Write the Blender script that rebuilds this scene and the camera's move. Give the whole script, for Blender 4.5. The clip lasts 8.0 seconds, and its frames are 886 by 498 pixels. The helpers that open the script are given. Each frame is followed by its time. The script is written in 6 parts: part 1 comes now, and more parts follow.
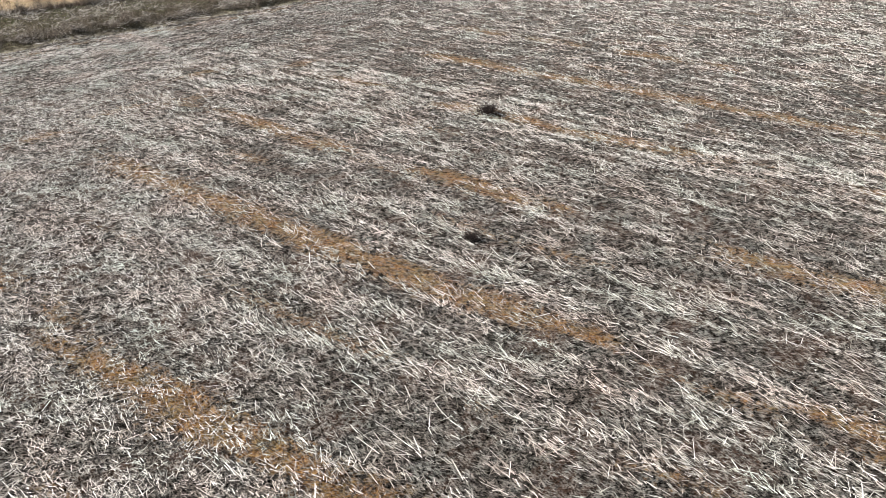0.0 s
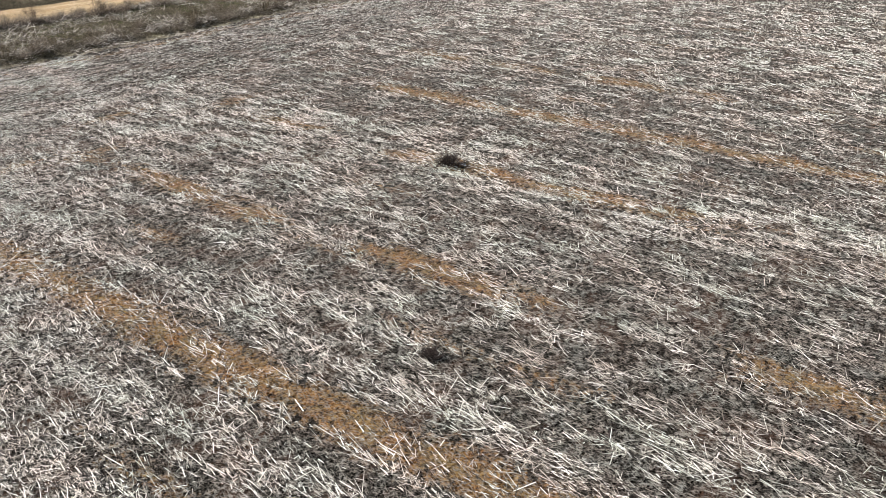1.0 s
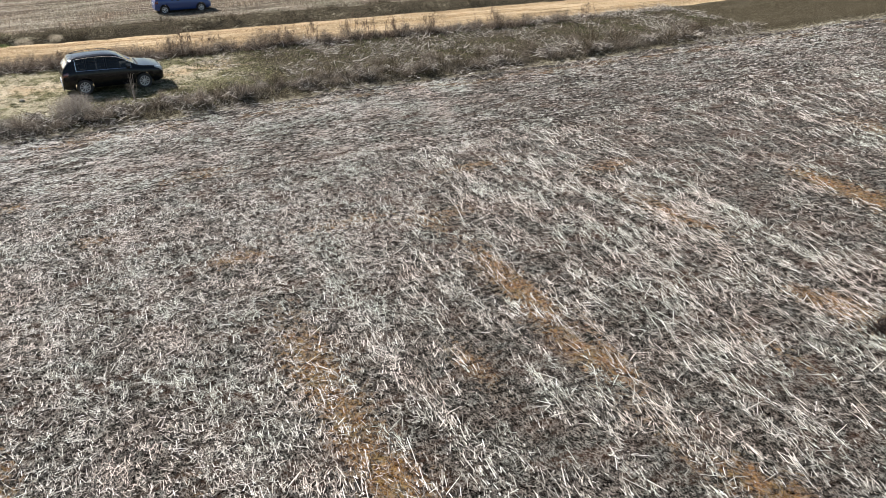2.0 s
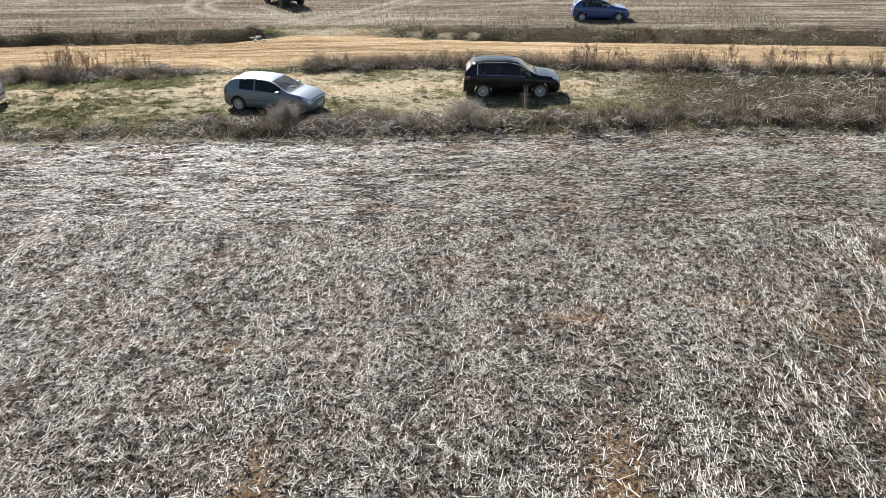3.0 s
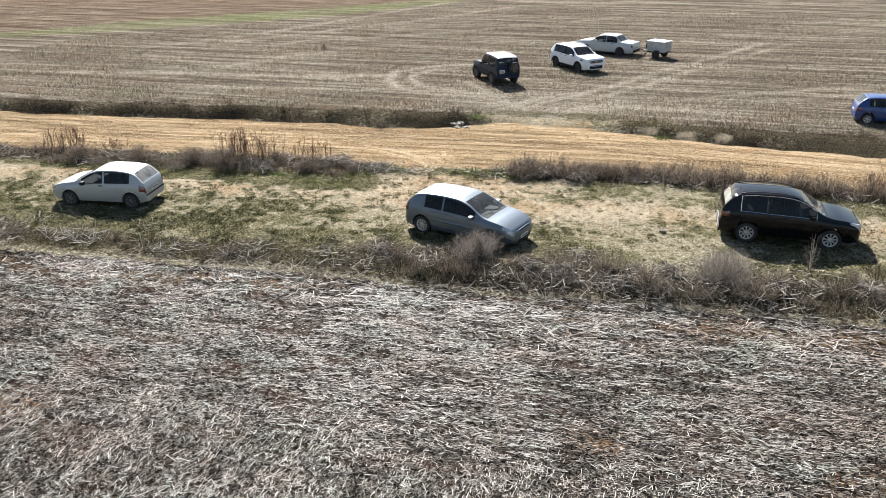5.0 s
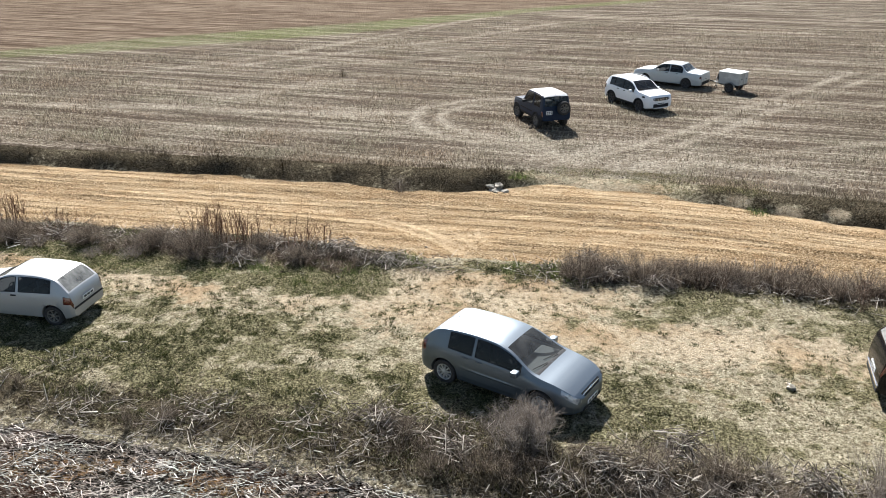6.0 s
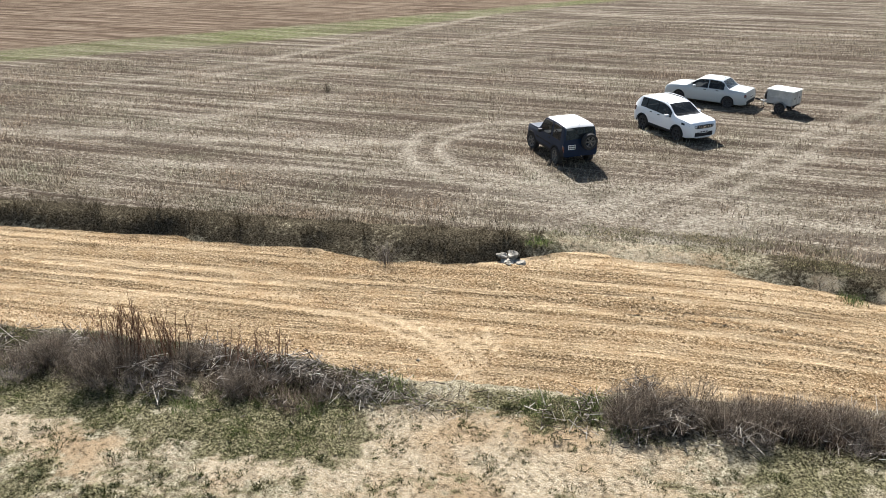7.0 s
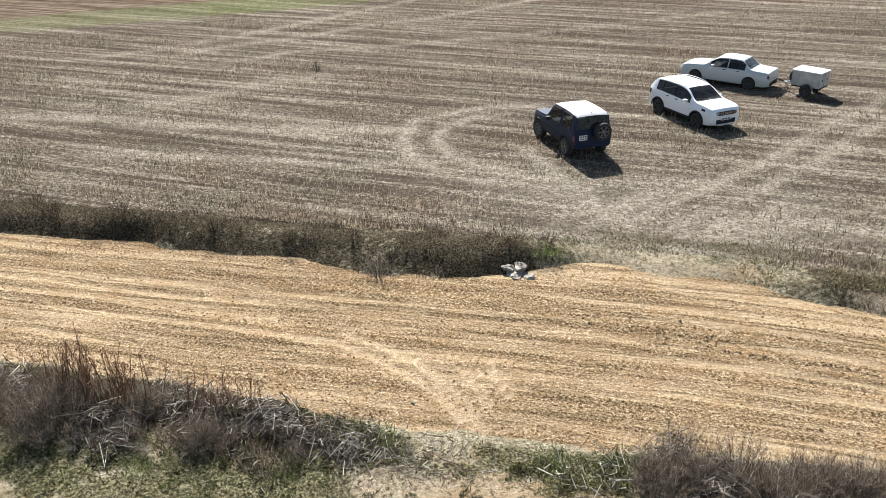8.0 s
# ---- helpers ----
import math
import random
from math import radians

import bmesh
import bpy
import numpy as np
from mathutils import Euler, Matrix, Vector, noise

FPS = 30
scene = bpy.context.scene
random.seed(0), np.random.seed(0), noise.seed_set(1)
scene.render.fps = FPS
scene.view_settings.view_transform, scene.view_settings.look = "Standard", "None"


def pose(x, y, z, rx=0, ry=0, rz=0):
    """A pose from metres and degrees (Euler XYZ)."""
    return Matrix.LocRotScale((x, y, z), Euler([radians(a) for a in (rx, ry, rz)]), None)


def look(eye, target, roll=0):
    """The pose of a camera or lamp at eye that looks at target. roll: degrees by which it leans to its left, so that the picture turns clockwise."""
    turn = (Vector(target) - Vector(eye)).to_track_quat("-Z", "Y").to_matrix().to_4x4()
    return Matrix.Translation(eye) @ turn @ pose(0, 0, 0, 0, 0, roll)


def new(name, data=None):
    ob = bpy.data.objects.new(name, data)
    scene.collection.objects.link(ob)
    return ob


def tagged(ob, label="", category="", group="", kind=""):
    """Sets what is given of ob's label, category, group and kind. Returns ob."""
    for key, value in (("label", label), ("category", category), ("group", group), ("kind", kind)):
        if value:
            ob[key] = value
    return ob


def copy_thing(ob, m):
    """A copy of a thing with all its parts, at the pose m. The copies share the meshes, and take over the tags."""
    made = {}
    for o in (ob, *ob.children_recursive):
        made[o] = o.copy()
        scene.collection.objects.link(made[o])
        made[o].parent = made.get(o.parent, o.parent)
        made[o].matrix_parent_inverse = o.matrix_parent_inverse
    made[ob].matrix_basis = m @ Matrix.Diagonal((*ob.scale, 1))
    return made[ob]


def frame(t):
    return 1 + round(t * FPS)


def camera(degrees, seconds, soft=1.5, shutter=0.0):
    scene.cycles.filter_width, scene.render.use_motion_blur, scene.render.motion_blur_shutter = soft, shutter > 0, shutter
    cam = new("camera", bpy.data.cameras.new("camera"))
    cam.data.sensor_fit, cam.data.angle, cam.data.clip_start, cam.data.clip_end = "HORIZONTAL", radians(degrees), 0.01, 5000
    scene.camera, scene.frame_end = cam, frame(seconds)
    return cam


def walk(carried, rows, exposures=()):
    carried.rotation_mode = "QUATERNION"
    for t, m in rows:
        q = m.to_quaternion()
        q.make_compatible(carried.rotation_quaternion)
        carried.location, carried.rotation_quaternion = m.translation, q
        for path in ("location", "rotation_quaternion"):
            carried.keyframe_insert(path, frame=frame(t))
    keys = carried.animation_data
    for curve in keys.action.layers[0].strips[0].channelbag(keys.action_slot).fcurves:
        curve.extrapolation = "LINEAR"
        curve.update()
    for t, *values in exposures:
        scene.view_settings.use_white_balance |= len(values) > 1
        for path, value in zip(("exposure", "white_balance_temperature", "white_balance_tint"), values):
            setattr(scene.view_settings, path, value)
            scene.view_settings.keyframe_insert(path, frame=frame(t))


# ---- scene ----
cam = camera(56.51, 8.0, soft=0.6)
# seconds, x, y, z, pitch below the horizon, heading to the left of +y, lean
ROWS = [
    (0, -5.324, -14.836, 9.559, 25.945, -52.843, 0.314),
    (0.5, -3.448, -13.616, 9.569, 25.926, -55.841, 0.135),
    (1, -0.726, -11.815, 9.718, 25.905, -55.444, 0.004),
    (1.2, 0.373, -10.941, 9.809, 25.868, -52.938, 0.057),
    (2.3, 4.937, -5.010, 10.615, 26.549, -18.733, -0.185),
    (2.5, 5.275, -4.295, 10.615, 26.526, -13.065, -0.208),
    (2.7, 5.484, -3.791, 10.610, 26.515, -7.428, -0.174),
    (3, 5.546, -3.268, 10.593, 26.256, -0.000, -0.149),
    (3.1, 5.546, -3.181, 10.580, 24.919, 1.936, -0.150),
    (3.2, 5.529, -3.028, 10.574, 23.641, 3.507, -0.151),
    (3.3, 5.505, -2.853, 10.570, 23.001, 4.799, -0.152),
    (3.4, 5.474, -2.648, 10.569, 22.960, 5.816, -0.153),
    (3.5, 5.442, -2.454, 10.564, 22.929, 6.590, -0.154),
    (4, 5.204, -0.401, 10.609, 22.944, 8.886, -0.087),
    (4.2, 5.057, 0.713, 10.621, 22.904, 9.703, -0.176),
    (5.3, 3.352, 8.850, 10.673, 22.814, 15.803, -0.190),
    (5.5, 2.891, 10.663, 10.718, 22.771, 16.300, -0.240),
    (6, 1.655, 15.253, 10.843, 22.670, 16.906, -0.215),
    (6.5, 0.477, 19.495, 10.956, 22.617, 17.033, -0.197),
    (7, -0.634, 23.124, 10.980, 23.635, 17.004, -0.164),
    (7.5, -1.393, 25.396, 11.018, 25.951, 16.814, -0.010),
    (8, -1.632, 26.276, 10.933, 25.906, 16.810, -0.010),
]
walk(cam, [(t, pose(x, y, z, 90 - pitch, 0, yaw) @ pose(0, 0, 0, 0, 0, lean)) for t, x, y, z, pitch, yaw, lean in ROWS])

# ---- light ----
SUN_AZ, SUN_EL = radians(-26), radians(38)      # from +y towards +x; height over the horizon
world = bpy.data.worlds.new("world")
scene.world = world
world.use_nodes = True
wn = world.node_tree
sky = wn.nodes.new("ShaderNodeTexSky")
sky.sky_type, sky.sun_disc = "NISHITA", False
sky.sun_elevation, sky.sun_rotation = SUN_EL, SUN_AZ
wn.links.new(sky.outputs[0], wn.nodes["Background"].inputs[0])
wn.nodes["Background"].inputs[1].default_value = 0.05
sun_data = bpy.data.lights.new("sun", "SUN")
sun_data.energy, sun_data.angle, sun_data.color = 5.0, radians(0.5), (1.0, 0.985, 0.975)
sun_dir = Vector((math.sin(SUN_AZ) * math.cos(SUN_EL), math.cos(SUN_AZ) * math.cos(SUN_EL), math.sin(SUN_EL)))
sun = new("sun", sun_data)
sun.matrix_world = look(sun_dir * 200, (0, 0, 0))
scene.view_settings.exposure = 1.67


# ---- materials ----
class Mat:
    """A small node-tree builder."""

    def __init__(self, name):
        self.m = bpy.data.materials.new(name)
        self.m.use_nodes = True
        self.t = self.m.node_tree
        self.p = self.t.nodes["Principled BSDF"]

    def node(self, kind, **values):
        n = self.t.nodes.new(kind)
        for key, value in values.items():
            n.inputs[key].default_value = value
        return n

    def link(self, a, b):
        self.t.links.new(a, b)

    def coords(self, scale=(1, 1, 1), kind="Object"):
        n = self.node("ShaderNodeTexCoord")
        m = self.node("ShaderNodeMapping")
        m.inputs["Scale"].default_value = scale
        self.link(n.outputs[kind], m.inputs["Vector"])
        return m.outputs[0]

    def noise(self, scale, detail=4.0, rough=0.6, stretch=(1, 1, 1), warp=0.0):
        n = self.node("ShaderNodeTexNoise", Scale=scale, Detail=detail, Roughness=rough, Distortion=warp)
        self.link(self.coords(stretch), n.inputs["Vector"])
        spread = self.node("ShaderNodeMapRange")
        spread.inputs["From Min"].default_value, spread.inputs["From Max"].default_value = 0.27, 0.73
        self.link(n.outputs["Fac"], spread.inputs["Value"])
        return spread.outputs[0]

    def fleck(self, angle, long, wide, seed=0.0):
        """Short fibres that lie along an angle."""
        n = self.node("ShaderNodeTexCoord")
        m = self.node("ShaderNodeMapping", Location=(seed, seed * 0.7, 0), Rotation=(0, 0, angle), Scale=(long, wide, 1))
        m.vector_type = "TEXTURE"
        self.link(n.outputs["Object"], m.inputs["Vector"])
        t = self.node("ShaderNodeTexNoise", Scale=1.0, Detail=2.0, Roughness=0.6, Distortion=0.25)
        self.link(m.outputs[0], t.inputs["Vector"])
        spread = self.node("ShaderNodeMapRange")
        spread.inputs["From Min"].default_value, spread.inputs["From Max"].default_value = 0.47, 0.64
        self.link(t.outputs["Fac"], spread.inputs["Value"])
        return spread.outputs[0]

    def ramp(self, fac, stops):
        r = self.node("ShaderNodeValToRGB")
        el = r.color_ramp.elements
        while len(el) < len(stops):
            el.new(0.5)
        for e, (at, c) in zip(el, stops):
            e.position = at
            e.color = (*c, 1) if isinstance(c, tuple) else (c, c, c, 1)
        self.link(fac, r.inputs[0])
        return r.outputs[0]

    def mix(self, fac, a, b, blend="MIX"):
        n = self.t.nodes.new("ShaderNodeMix")
        n.data_type, n.blend_type = "RGBA", blend
        for socket, value in ((n.inputs["Factor"], fac), (n.inputs["A"], a), (n.inputs["B"], b)):
            socket = [i for i in n.inputs if i.identifier == {"Factor": "Factor_Float", "A": "A_Color", "B": "B_Color"}[socket.name]][0]
            if isinstance(value, (int, float)):
                socket.default_value = value
            elif isinstance(value, tuple):
                socket.default_value = (*value, 1)
            else:
                self.link(value, socket)
        return [o for o in n.outputs if o.identifier == "Result_Color"][0]

    def math(self, op, a, b=0.0, clamp=False):
        n = self.t.nodes.new("ShaderNodeMath")
        n.operation, n.use_clamp = op, clamp
        for socket, value in zip(n.inputs, (a, b)):
            if isinstance(value, (int, float)):
                socket.default_value = value
            else:
                self.link(value, socket)
        return n.outputs[0]

    def attribute(self, name):
        n = self.t.nodes.new("ShaderNodeAttribute")
        n.attribute_name = name
        return n.outputs["Fac"]

    def island(self):
        return self.node("ShaderNodeNewGeometry").outputs["Random Per Island"]

    def bump(self, height, strength=0.5, distance=0.02):
        b = self.node("ShaderNodeBump", Strength=strength, Distance=distance)
        self.link(height, b.inputs["Height"])
        self.link(b.outputs[0], self.p.inputs["Normal"])

    def done(self, colour=None, rough=0.8, metal=0.0, spec=0.5):
        if colour is not None:
            if isinstance(colour, tuple):
                self.p.inputs["Base Color"].default_value = (*colour, 1)
            else:
                self.link(colour, self.p.inputs["Base Color"])
        self.p.inputs["Roughness"].default_value = rough
        self.p.inputs["Metallic"].default_value = metal
        self.p.inputs["Specular IOR Level"].default_value = spec
        return self.m


def plain(name, colour, rough=0.6, metal=0.0, spec=0.5, vary=0.15, scale=30.0):
    """One colour with slight mottling and grime."""
    m = Mat(name)
    f = m.noise(scale, 5)
    dark = tuple(c * (1 - vary) for c in colour)
    lite = tuple(min(1, c * (1 + vary)) for c in colour)
    return m.done(m.ramp(f, [(0.3, dark), (0.7, lite)]), rough, metal, spec)


def islands(name, stops, rough=0.85, grain=60.0, spec=0.2, thin=0.0, tint=None):
    """Every loose piece of the mesh takes a shade of its own; thin pieces let some light through."""
    m = Mat(name)
    base = m.ramp(m.island(), stops)
    g = m.ramp(m.noise(grain, 3), [(0.2, 0.7), (0.8, 1.0)])
    col = m.mix(1.0, base, g, "MULTIPLY")
    if tint:
        # damp, mossy and weathered patches
        col = m.mix(1.0, col, m.ramp(m.noise(tint[0], tint[1], 0.6), [(0.2, (1.0, 0.90, 0.86)), (0.5, (1.0, 0.985, 0.97)), (0.8, (0.90, 0.97, 0.93))]), "MULTIPLY")
    m.done(col, rough, 0, spec * 0.4)
    if thin:
        glow = m.node("ShaderNodeBsdfTranslucent")
        m.link(col, glow.inputs[0])
        both = m.node("ShaderNodeMixShader", Fac=thin)
        m.link(m.p.outputs[0], both.inputs[1])
        m.link(glow.outputs[0], both.inputs[2])
        m.link(both.outputs[0], m.t.nodes["Material Output"].inputs[0])
    return m.m


def paint(name, colour, metal=0.0, rough=0.3, dust=(0.42, 0.34, 0.24), dusty=0.25, coat=0.5, spec=0.5):
    """Car paint under a clear coat, with road dust low down and in patches."""
    m = Mat(name)
    n1 = m.noise(3.0, 6, 0.65)
    n2 = m.noise(40.0, 3, 0.6)
    sep = m.node("ShaderNodeSeparateXYZ")
    m.link(m.coords(), sep.inputs[0])
    low = m.math("SUBTRACT", 1.0, m.math("MULTIPLY", sep.outputs["Z"], 1.25), True)
    amount = m.math("MULTIPLY", m.math("ADD", m.math("MULTIPLY", low, 0.75), m.math("MULTIPLY", n1, 0.45)), dusty * 2, True)
    col = m.mix(amount, colour, dust)
    col = m.mix(m.math("MULTIPLY", n2, 0.12), col, tuple(c * 0.6 for c in colour))
    m.done(col, rough, metal, spec)
    m.p.inputs["Coat Weight"].default_value = coat
    m.p.inputs["Coat Roughness"].default_value = 0.08
    m.link(m.math("ADD", m.math("MULTIPLY", amount, 0.4), rough), m.p.inputs["Roughness"])
    return m.m


# ---- the lie of the land ----
def value_noise(x, y, seed):
    """Smooth noise between 0 and 1 on a unit lattice."""
    rng = np.random.RandomState(seed)
    table = rng.rand(256, 256)
    xi, yi = np.floor(x).astype(int), np.floor(y).astype(int)
    u, v = x - xi, y - yi
    u, v = u * u * (3 - 2 * u), v * v * (3 - 2 * v)
    a, b = table[xi & 255, yi & 255], table[(xi + 1) & 255, yi & 255]
    c, d = table[xi & 255, (yi + 1) & 255], table[(xi + 1) & 255, (yi + 1) & 255]
    return (a * (1 - u) + b * u) * (1 - v) + (c * (1 - u) + d * u) * v


def fbm(x, y, seed, octaves=4):
    total, size = 0.0, 0.0
    for k in range(octaves):
        total = total + value_noise(x * 2 ** k + 17.3 * k, y * 2 ** k - 9.1 * k, seed + k) / 2 ** k
        size += 1 / 2 ** k
    return total / size


def step(a, b, v):
    t = np.clip((v - a) / (b - a), 0, 1)
    return t * t * (3 - 2 * t)


def line(points):
    """A line y(x) through the points, with its corners eased."""
    xs, ys = zip(*points)
    return lambda x: sum(np.interp(np.asarray(x, float) + d, xs, ys) for d in (-0.8, -0.4, 0.0, 0.4, 0.8)) / 5


field_edge = line([(-90, 26), (-16, 27.1), (-7, 27.7), (0, 27.7), (8, 28.2), (18, 28.7), (28, 28.2), (42, 28.4), (120, 28)])
road_near = line([(-90, 35), (-23, 38.3), (-16.8, 39.2), (-13.2, 39.6), (-10, 39.9), (-8.2, 39.9), (-6.8, 39.5), (-4.3, 39.7), (-0.9, 40.5), (3.1, 41.2), (6, 41.3), (13, 40.7), (23, 39.8), (31, 39.0), (120, 34)])
road_far = line([(-90, 40.5), (-27, 44.3), (-22, 44.9), (-18, 45.4), (-14.3, 45.7), (-9.7, 45.6), (-7.4, 46.1), (-5.9, 46.7), (-5.0, 47.6), (-3.4, 48.1), (0.3, 48.2), (1.8, 47.8), (4.1, 47.2), (7, 46.4), (16, 45.6), (25, 44.9), (38, 44), (120, 39)])
bank_top = line([(-90, 43.2), (-28, 46.4), (-16, 47.9), (-8, 49.0), (0, 49.6), (7, 49.4), (17, 49.2), (26, 48.6), (120, 43)])
plough_edge = line([(-150, -20), (-60, 61), (-52, 70), (-45, 79), (-32, 92), (-15, 112), (10, 140), (80, 230)])
green_edge = line([(-150, -30), (-60, 58), (-50, 64), (-44, 67.5), (-35, 76), (-28, 83), (-15, 106), (10, 137), (80, 228)])


def near_line(x, y, points, wide):
    """1 on a chain of points, fading out over its half-width."""
    best = np.full(np.shape(x), 1e9)
    for (ax, ay), (bx, by) in zip(points, points[1:]):
        dx, dy = bx - ax, by - ay
        t = np.clip(((x - ax) * dx + (y - ay) * dy) / (dx * dx + dy * dy), 0, 1)
        best = np.minimum(best, (x - ax - t * dx) ** 2 + (y - ay - t * dy) ** 2)
    return np.exp(-best / wide ** 2)


BARE_ROWS = (-4.6, 2.0, 8.8, 14.8, 21.6, 28.3, 35.0)
BARE_SPOTS = ((14.8, 14.0, 0.5, 1.2), (8.9, 14.4, 1.1, 0.5), (12.0, 6.7, 0.4, 1.2), (22.7, 15.2, 1.6, 0.6), (0.7, 13.0, 1.4, 0.4), (-1.3, 13.3, 1.4, 0.35), (12.5, 15.2, 2.2, 0.45),
              (9.8, 21.4, 1.5, 0.6), (3.5, 21.3, 0.8, 0.4), (-10.0, 19.4, 1.8, 0.5), (15.2, 14.3, 1.5, 0.5), (8.4, 21.2, 0.6, 0.4), (5.5, 17.5, 0.8, 0.4), (18.5, 17.5, 2.0, 0.5))


def road_mid(x):
    """The smooth course of the road's lanes."""
    return sum(0.5 * (road_near(x + d) + road_far(x + d)) for d in (-6, -3, 0, 3, 6)) / 5


def bare_amount(x, y):
    """Where the stubble field shows its orange soil: broken strips between the harvester's passes, and spots."""
    wob = 0.9 * (fbm(y * 0.16, x * 0.02, 5, 3) - 0.5)
    broken = step(0.30, 0.48, fbm(x * 0.75, y * 0.3, 9, 4))
    strip = 0.0
    for k, x0 in enumerate(BARE_ROWS):
        wide = 0.50 + 0.35 * value_noise(y * 0.35 + 7 * k, y * 0 + 0.5, 15)
        strip = np.maximum(strip, np.exp(-((x - x0 - wob) / wide) ** 2) * step(13.0, 6.0, y - 0.15 * x) * (0.45 if x0 < 0 else 1.0))
    thin = 0.55 * np.exp(-((x - 5.6 - 6.4 * np.round((x - 5.6) / 6.4) - wob) / 0.4) ** 2) * step(0.5, 0.62, fbm(x * 0.5, y * 0.22, 19, 3)) * step(9, 4, y)
    strip = np.maximum(strip * broken, thin)
    for cx, cy, rx, ry in BARE_SPOTS:
        strip = np.maximum(strip, 0.75 * np.exp(-((x - cx) / rx) ** 2 - ((y - cy) / ry) ** 2))
    rim = 0.62 * np.exp(-((y - field_edge(x) + 0.9) / 0.8) ** 2) * step(0.40, 0.6, fbm(x * 0.6, y * 1.4, 23, 4))
    return np.clip(np.maximum(strip, rim) * (0.75 + 0.5 * (fbm(x * 2.2, y * 1.4, 29, 3) - 0.5)), 0, 1)


def sandy_amount(x, y):
    """How sandy the verge is: a worn lane along it, a wide bare patch, and the way in to the far field."""
    grown = (1 - 0.85 * step(-6.6, -8.4, x) * step(34.9, 36.0, y)) * (1 - 0.5 * step(-5.5, -8.0, x) * step(0.40, 0.55, fbm(x * 0.9, y * 1.1, 27, 3))) * (1 - 0.55 * step(11, 17, x))
    lane = grown * 0.80 * np.exp(-((y - (35.5 + 0.03 * x + 1.4 * (fbm(x * 0.15, y * 0, 21) - 0.5))) / 1.3) ** 2) * step(34, 22, np.abs(x + 4))
    wide = grown * 0.36 * np.exp(-((y - 34.9 - 0.03 * x) / 2.4) ** 2) * step(34, 24, np.abs(x + 4))
    patch = 0.98 * np.exp(-(((x + 3.6) / 4.3) ** 2 + ((y - 37.0 - 0.06 * (x + 3)) / 1.9) ** 2) ** 1.5)
    scar = 0.0
    for cx, cy in ((3.9, 47.9), (5.6, 47.3), (7.4, 47.2), (-8.3, 49.6), (-11.2, 48.5), (-9.6, 48.9), (0.6, 48.9)):
        scar = np.maximum(scar, 0.9 * np.exp(-((x - cx) / 0.55) ** 2 - ((y - cy) / 0.3) ** 2))
    way_in = 0.55 * np.exp(-(((x + 1.4) / 3.4) ** 2 + ((y - 48.6) / 0.8) ** 2) ** 1.5)
    return np.maximum(np.maximum(np.maximum(lane, wide), scar), np.maximum(patch, way_in))


TRACKS = (
    (0.75, 0.45, ((-34.7, 66.2), (-32.2, 69.2), (-30.3, 73.2), (-28.0, 78.4), (-25.6, 84.8), (-20, 100))),
    (0.7, 0.45, ((-30.7, 67.0), (-29.1, 71.1), (-26.1, 74.4), (-23.4, 79.2), (-19.3, 84.3), (-12, 98))),
    (0.55, 0.40, ((-26.8, 67.2), (-24.4, 70.9), (-20.6, 73.2), (-12, 80), (0, 92))),
    (0.9, 0.65, ((-34, 54.8), (-27.4, 55.9), (-23.1, 56.1), (-19.5, 57.0), (-16.3, 57.5), (-13, 58.4))),
    (0.75, 0.30, ((-24, 52.0), (-19.9, 52.8), (-16.3, 53.4), (-14.0, 53.5), (-12.2, 54.3))),
    (0.6, 0.8, ((-26, 58.6), (-23.6, 61.3), (-22.4, 64.2), (-20.5, 66.0))),
    (0.95, 0.33, ((-8.0, 64.0), (-10.6, 62.8), (-11.8, 61.5), (-13.0, 59.8), (-12.7, 57.0), (-11.4, 54.9), (-9.6, 53.8), (-7.4, 53.3), (-5.3, 53.1), (-3.2, 51.6))),
    (0.9, 0.33, ((-9.5, 62.0), (-10.9, 60.9), (-11.5, 59.4), (-11.3, 57.4), (-10.2, 55.9), (-9.0, 55.0), (-7.2, 54.6), (-4.6, 54.0))),
    (0.9, 0.34, ((-3.2, 51.0), (-0.6, 55.2), (1.5, 58.5), (4.0, 63.6), (6.6, 68.0), (12, 78))),
    (0.7, 0.34, ((-2.2, 50.4), (0.9, 55.0), (3.0, 58.3), (5.5, 63.4), (8.4, 68.4), (14, 78))),
    (0.8, 0.42, ((-7.6, 57.4), (-5.5, 54.5), (-3.2, 51.6), (-2.4, 49.6))),
    (0.6, 0.35, ((-1.0, 50.0), (2.8, 53.2), (7.5, 56.8), (14, 60.6), (26, 66))),
    (0.5, 0.35, ((0.2, 49.6), (4.0, 52.2), (8.6, 55.4), (15, 59.0), (27, 64.4))),
)


def track_amount(x, y):
    """Pale wheel marks pressed into the far field."""
    total = np.zeros(np.shape(x))
    near = (y > 47) & (y < 102) & (np.abs(x) < 60)
    xn, yn = x[near], y[near]
    part_of = np.zeros(len(xn))
    for strength, wide, points in TRACKS:
        part_of = np.maximum(part_of, strength * near_line(xn, yn, points, wide))
    fan = 0.62 * np.exp(-(((xn + 1.0) / 7.0) ** 2 + ((yn - 52.2) / 3.2) ** 2)) * (0.5 + step(0.42, 0.58, fbm((xn - 0.6 * yn) * 0.9, (yn + 0.5 * xn) * 0.25, 37, 3)))
    total[near] = np.maximum(part_of, fan) * (0.6 + 0.6 * step(0.3, 0.6, fbm(xn * 0.5, yn * 0.5, 33, 3)))
    return total


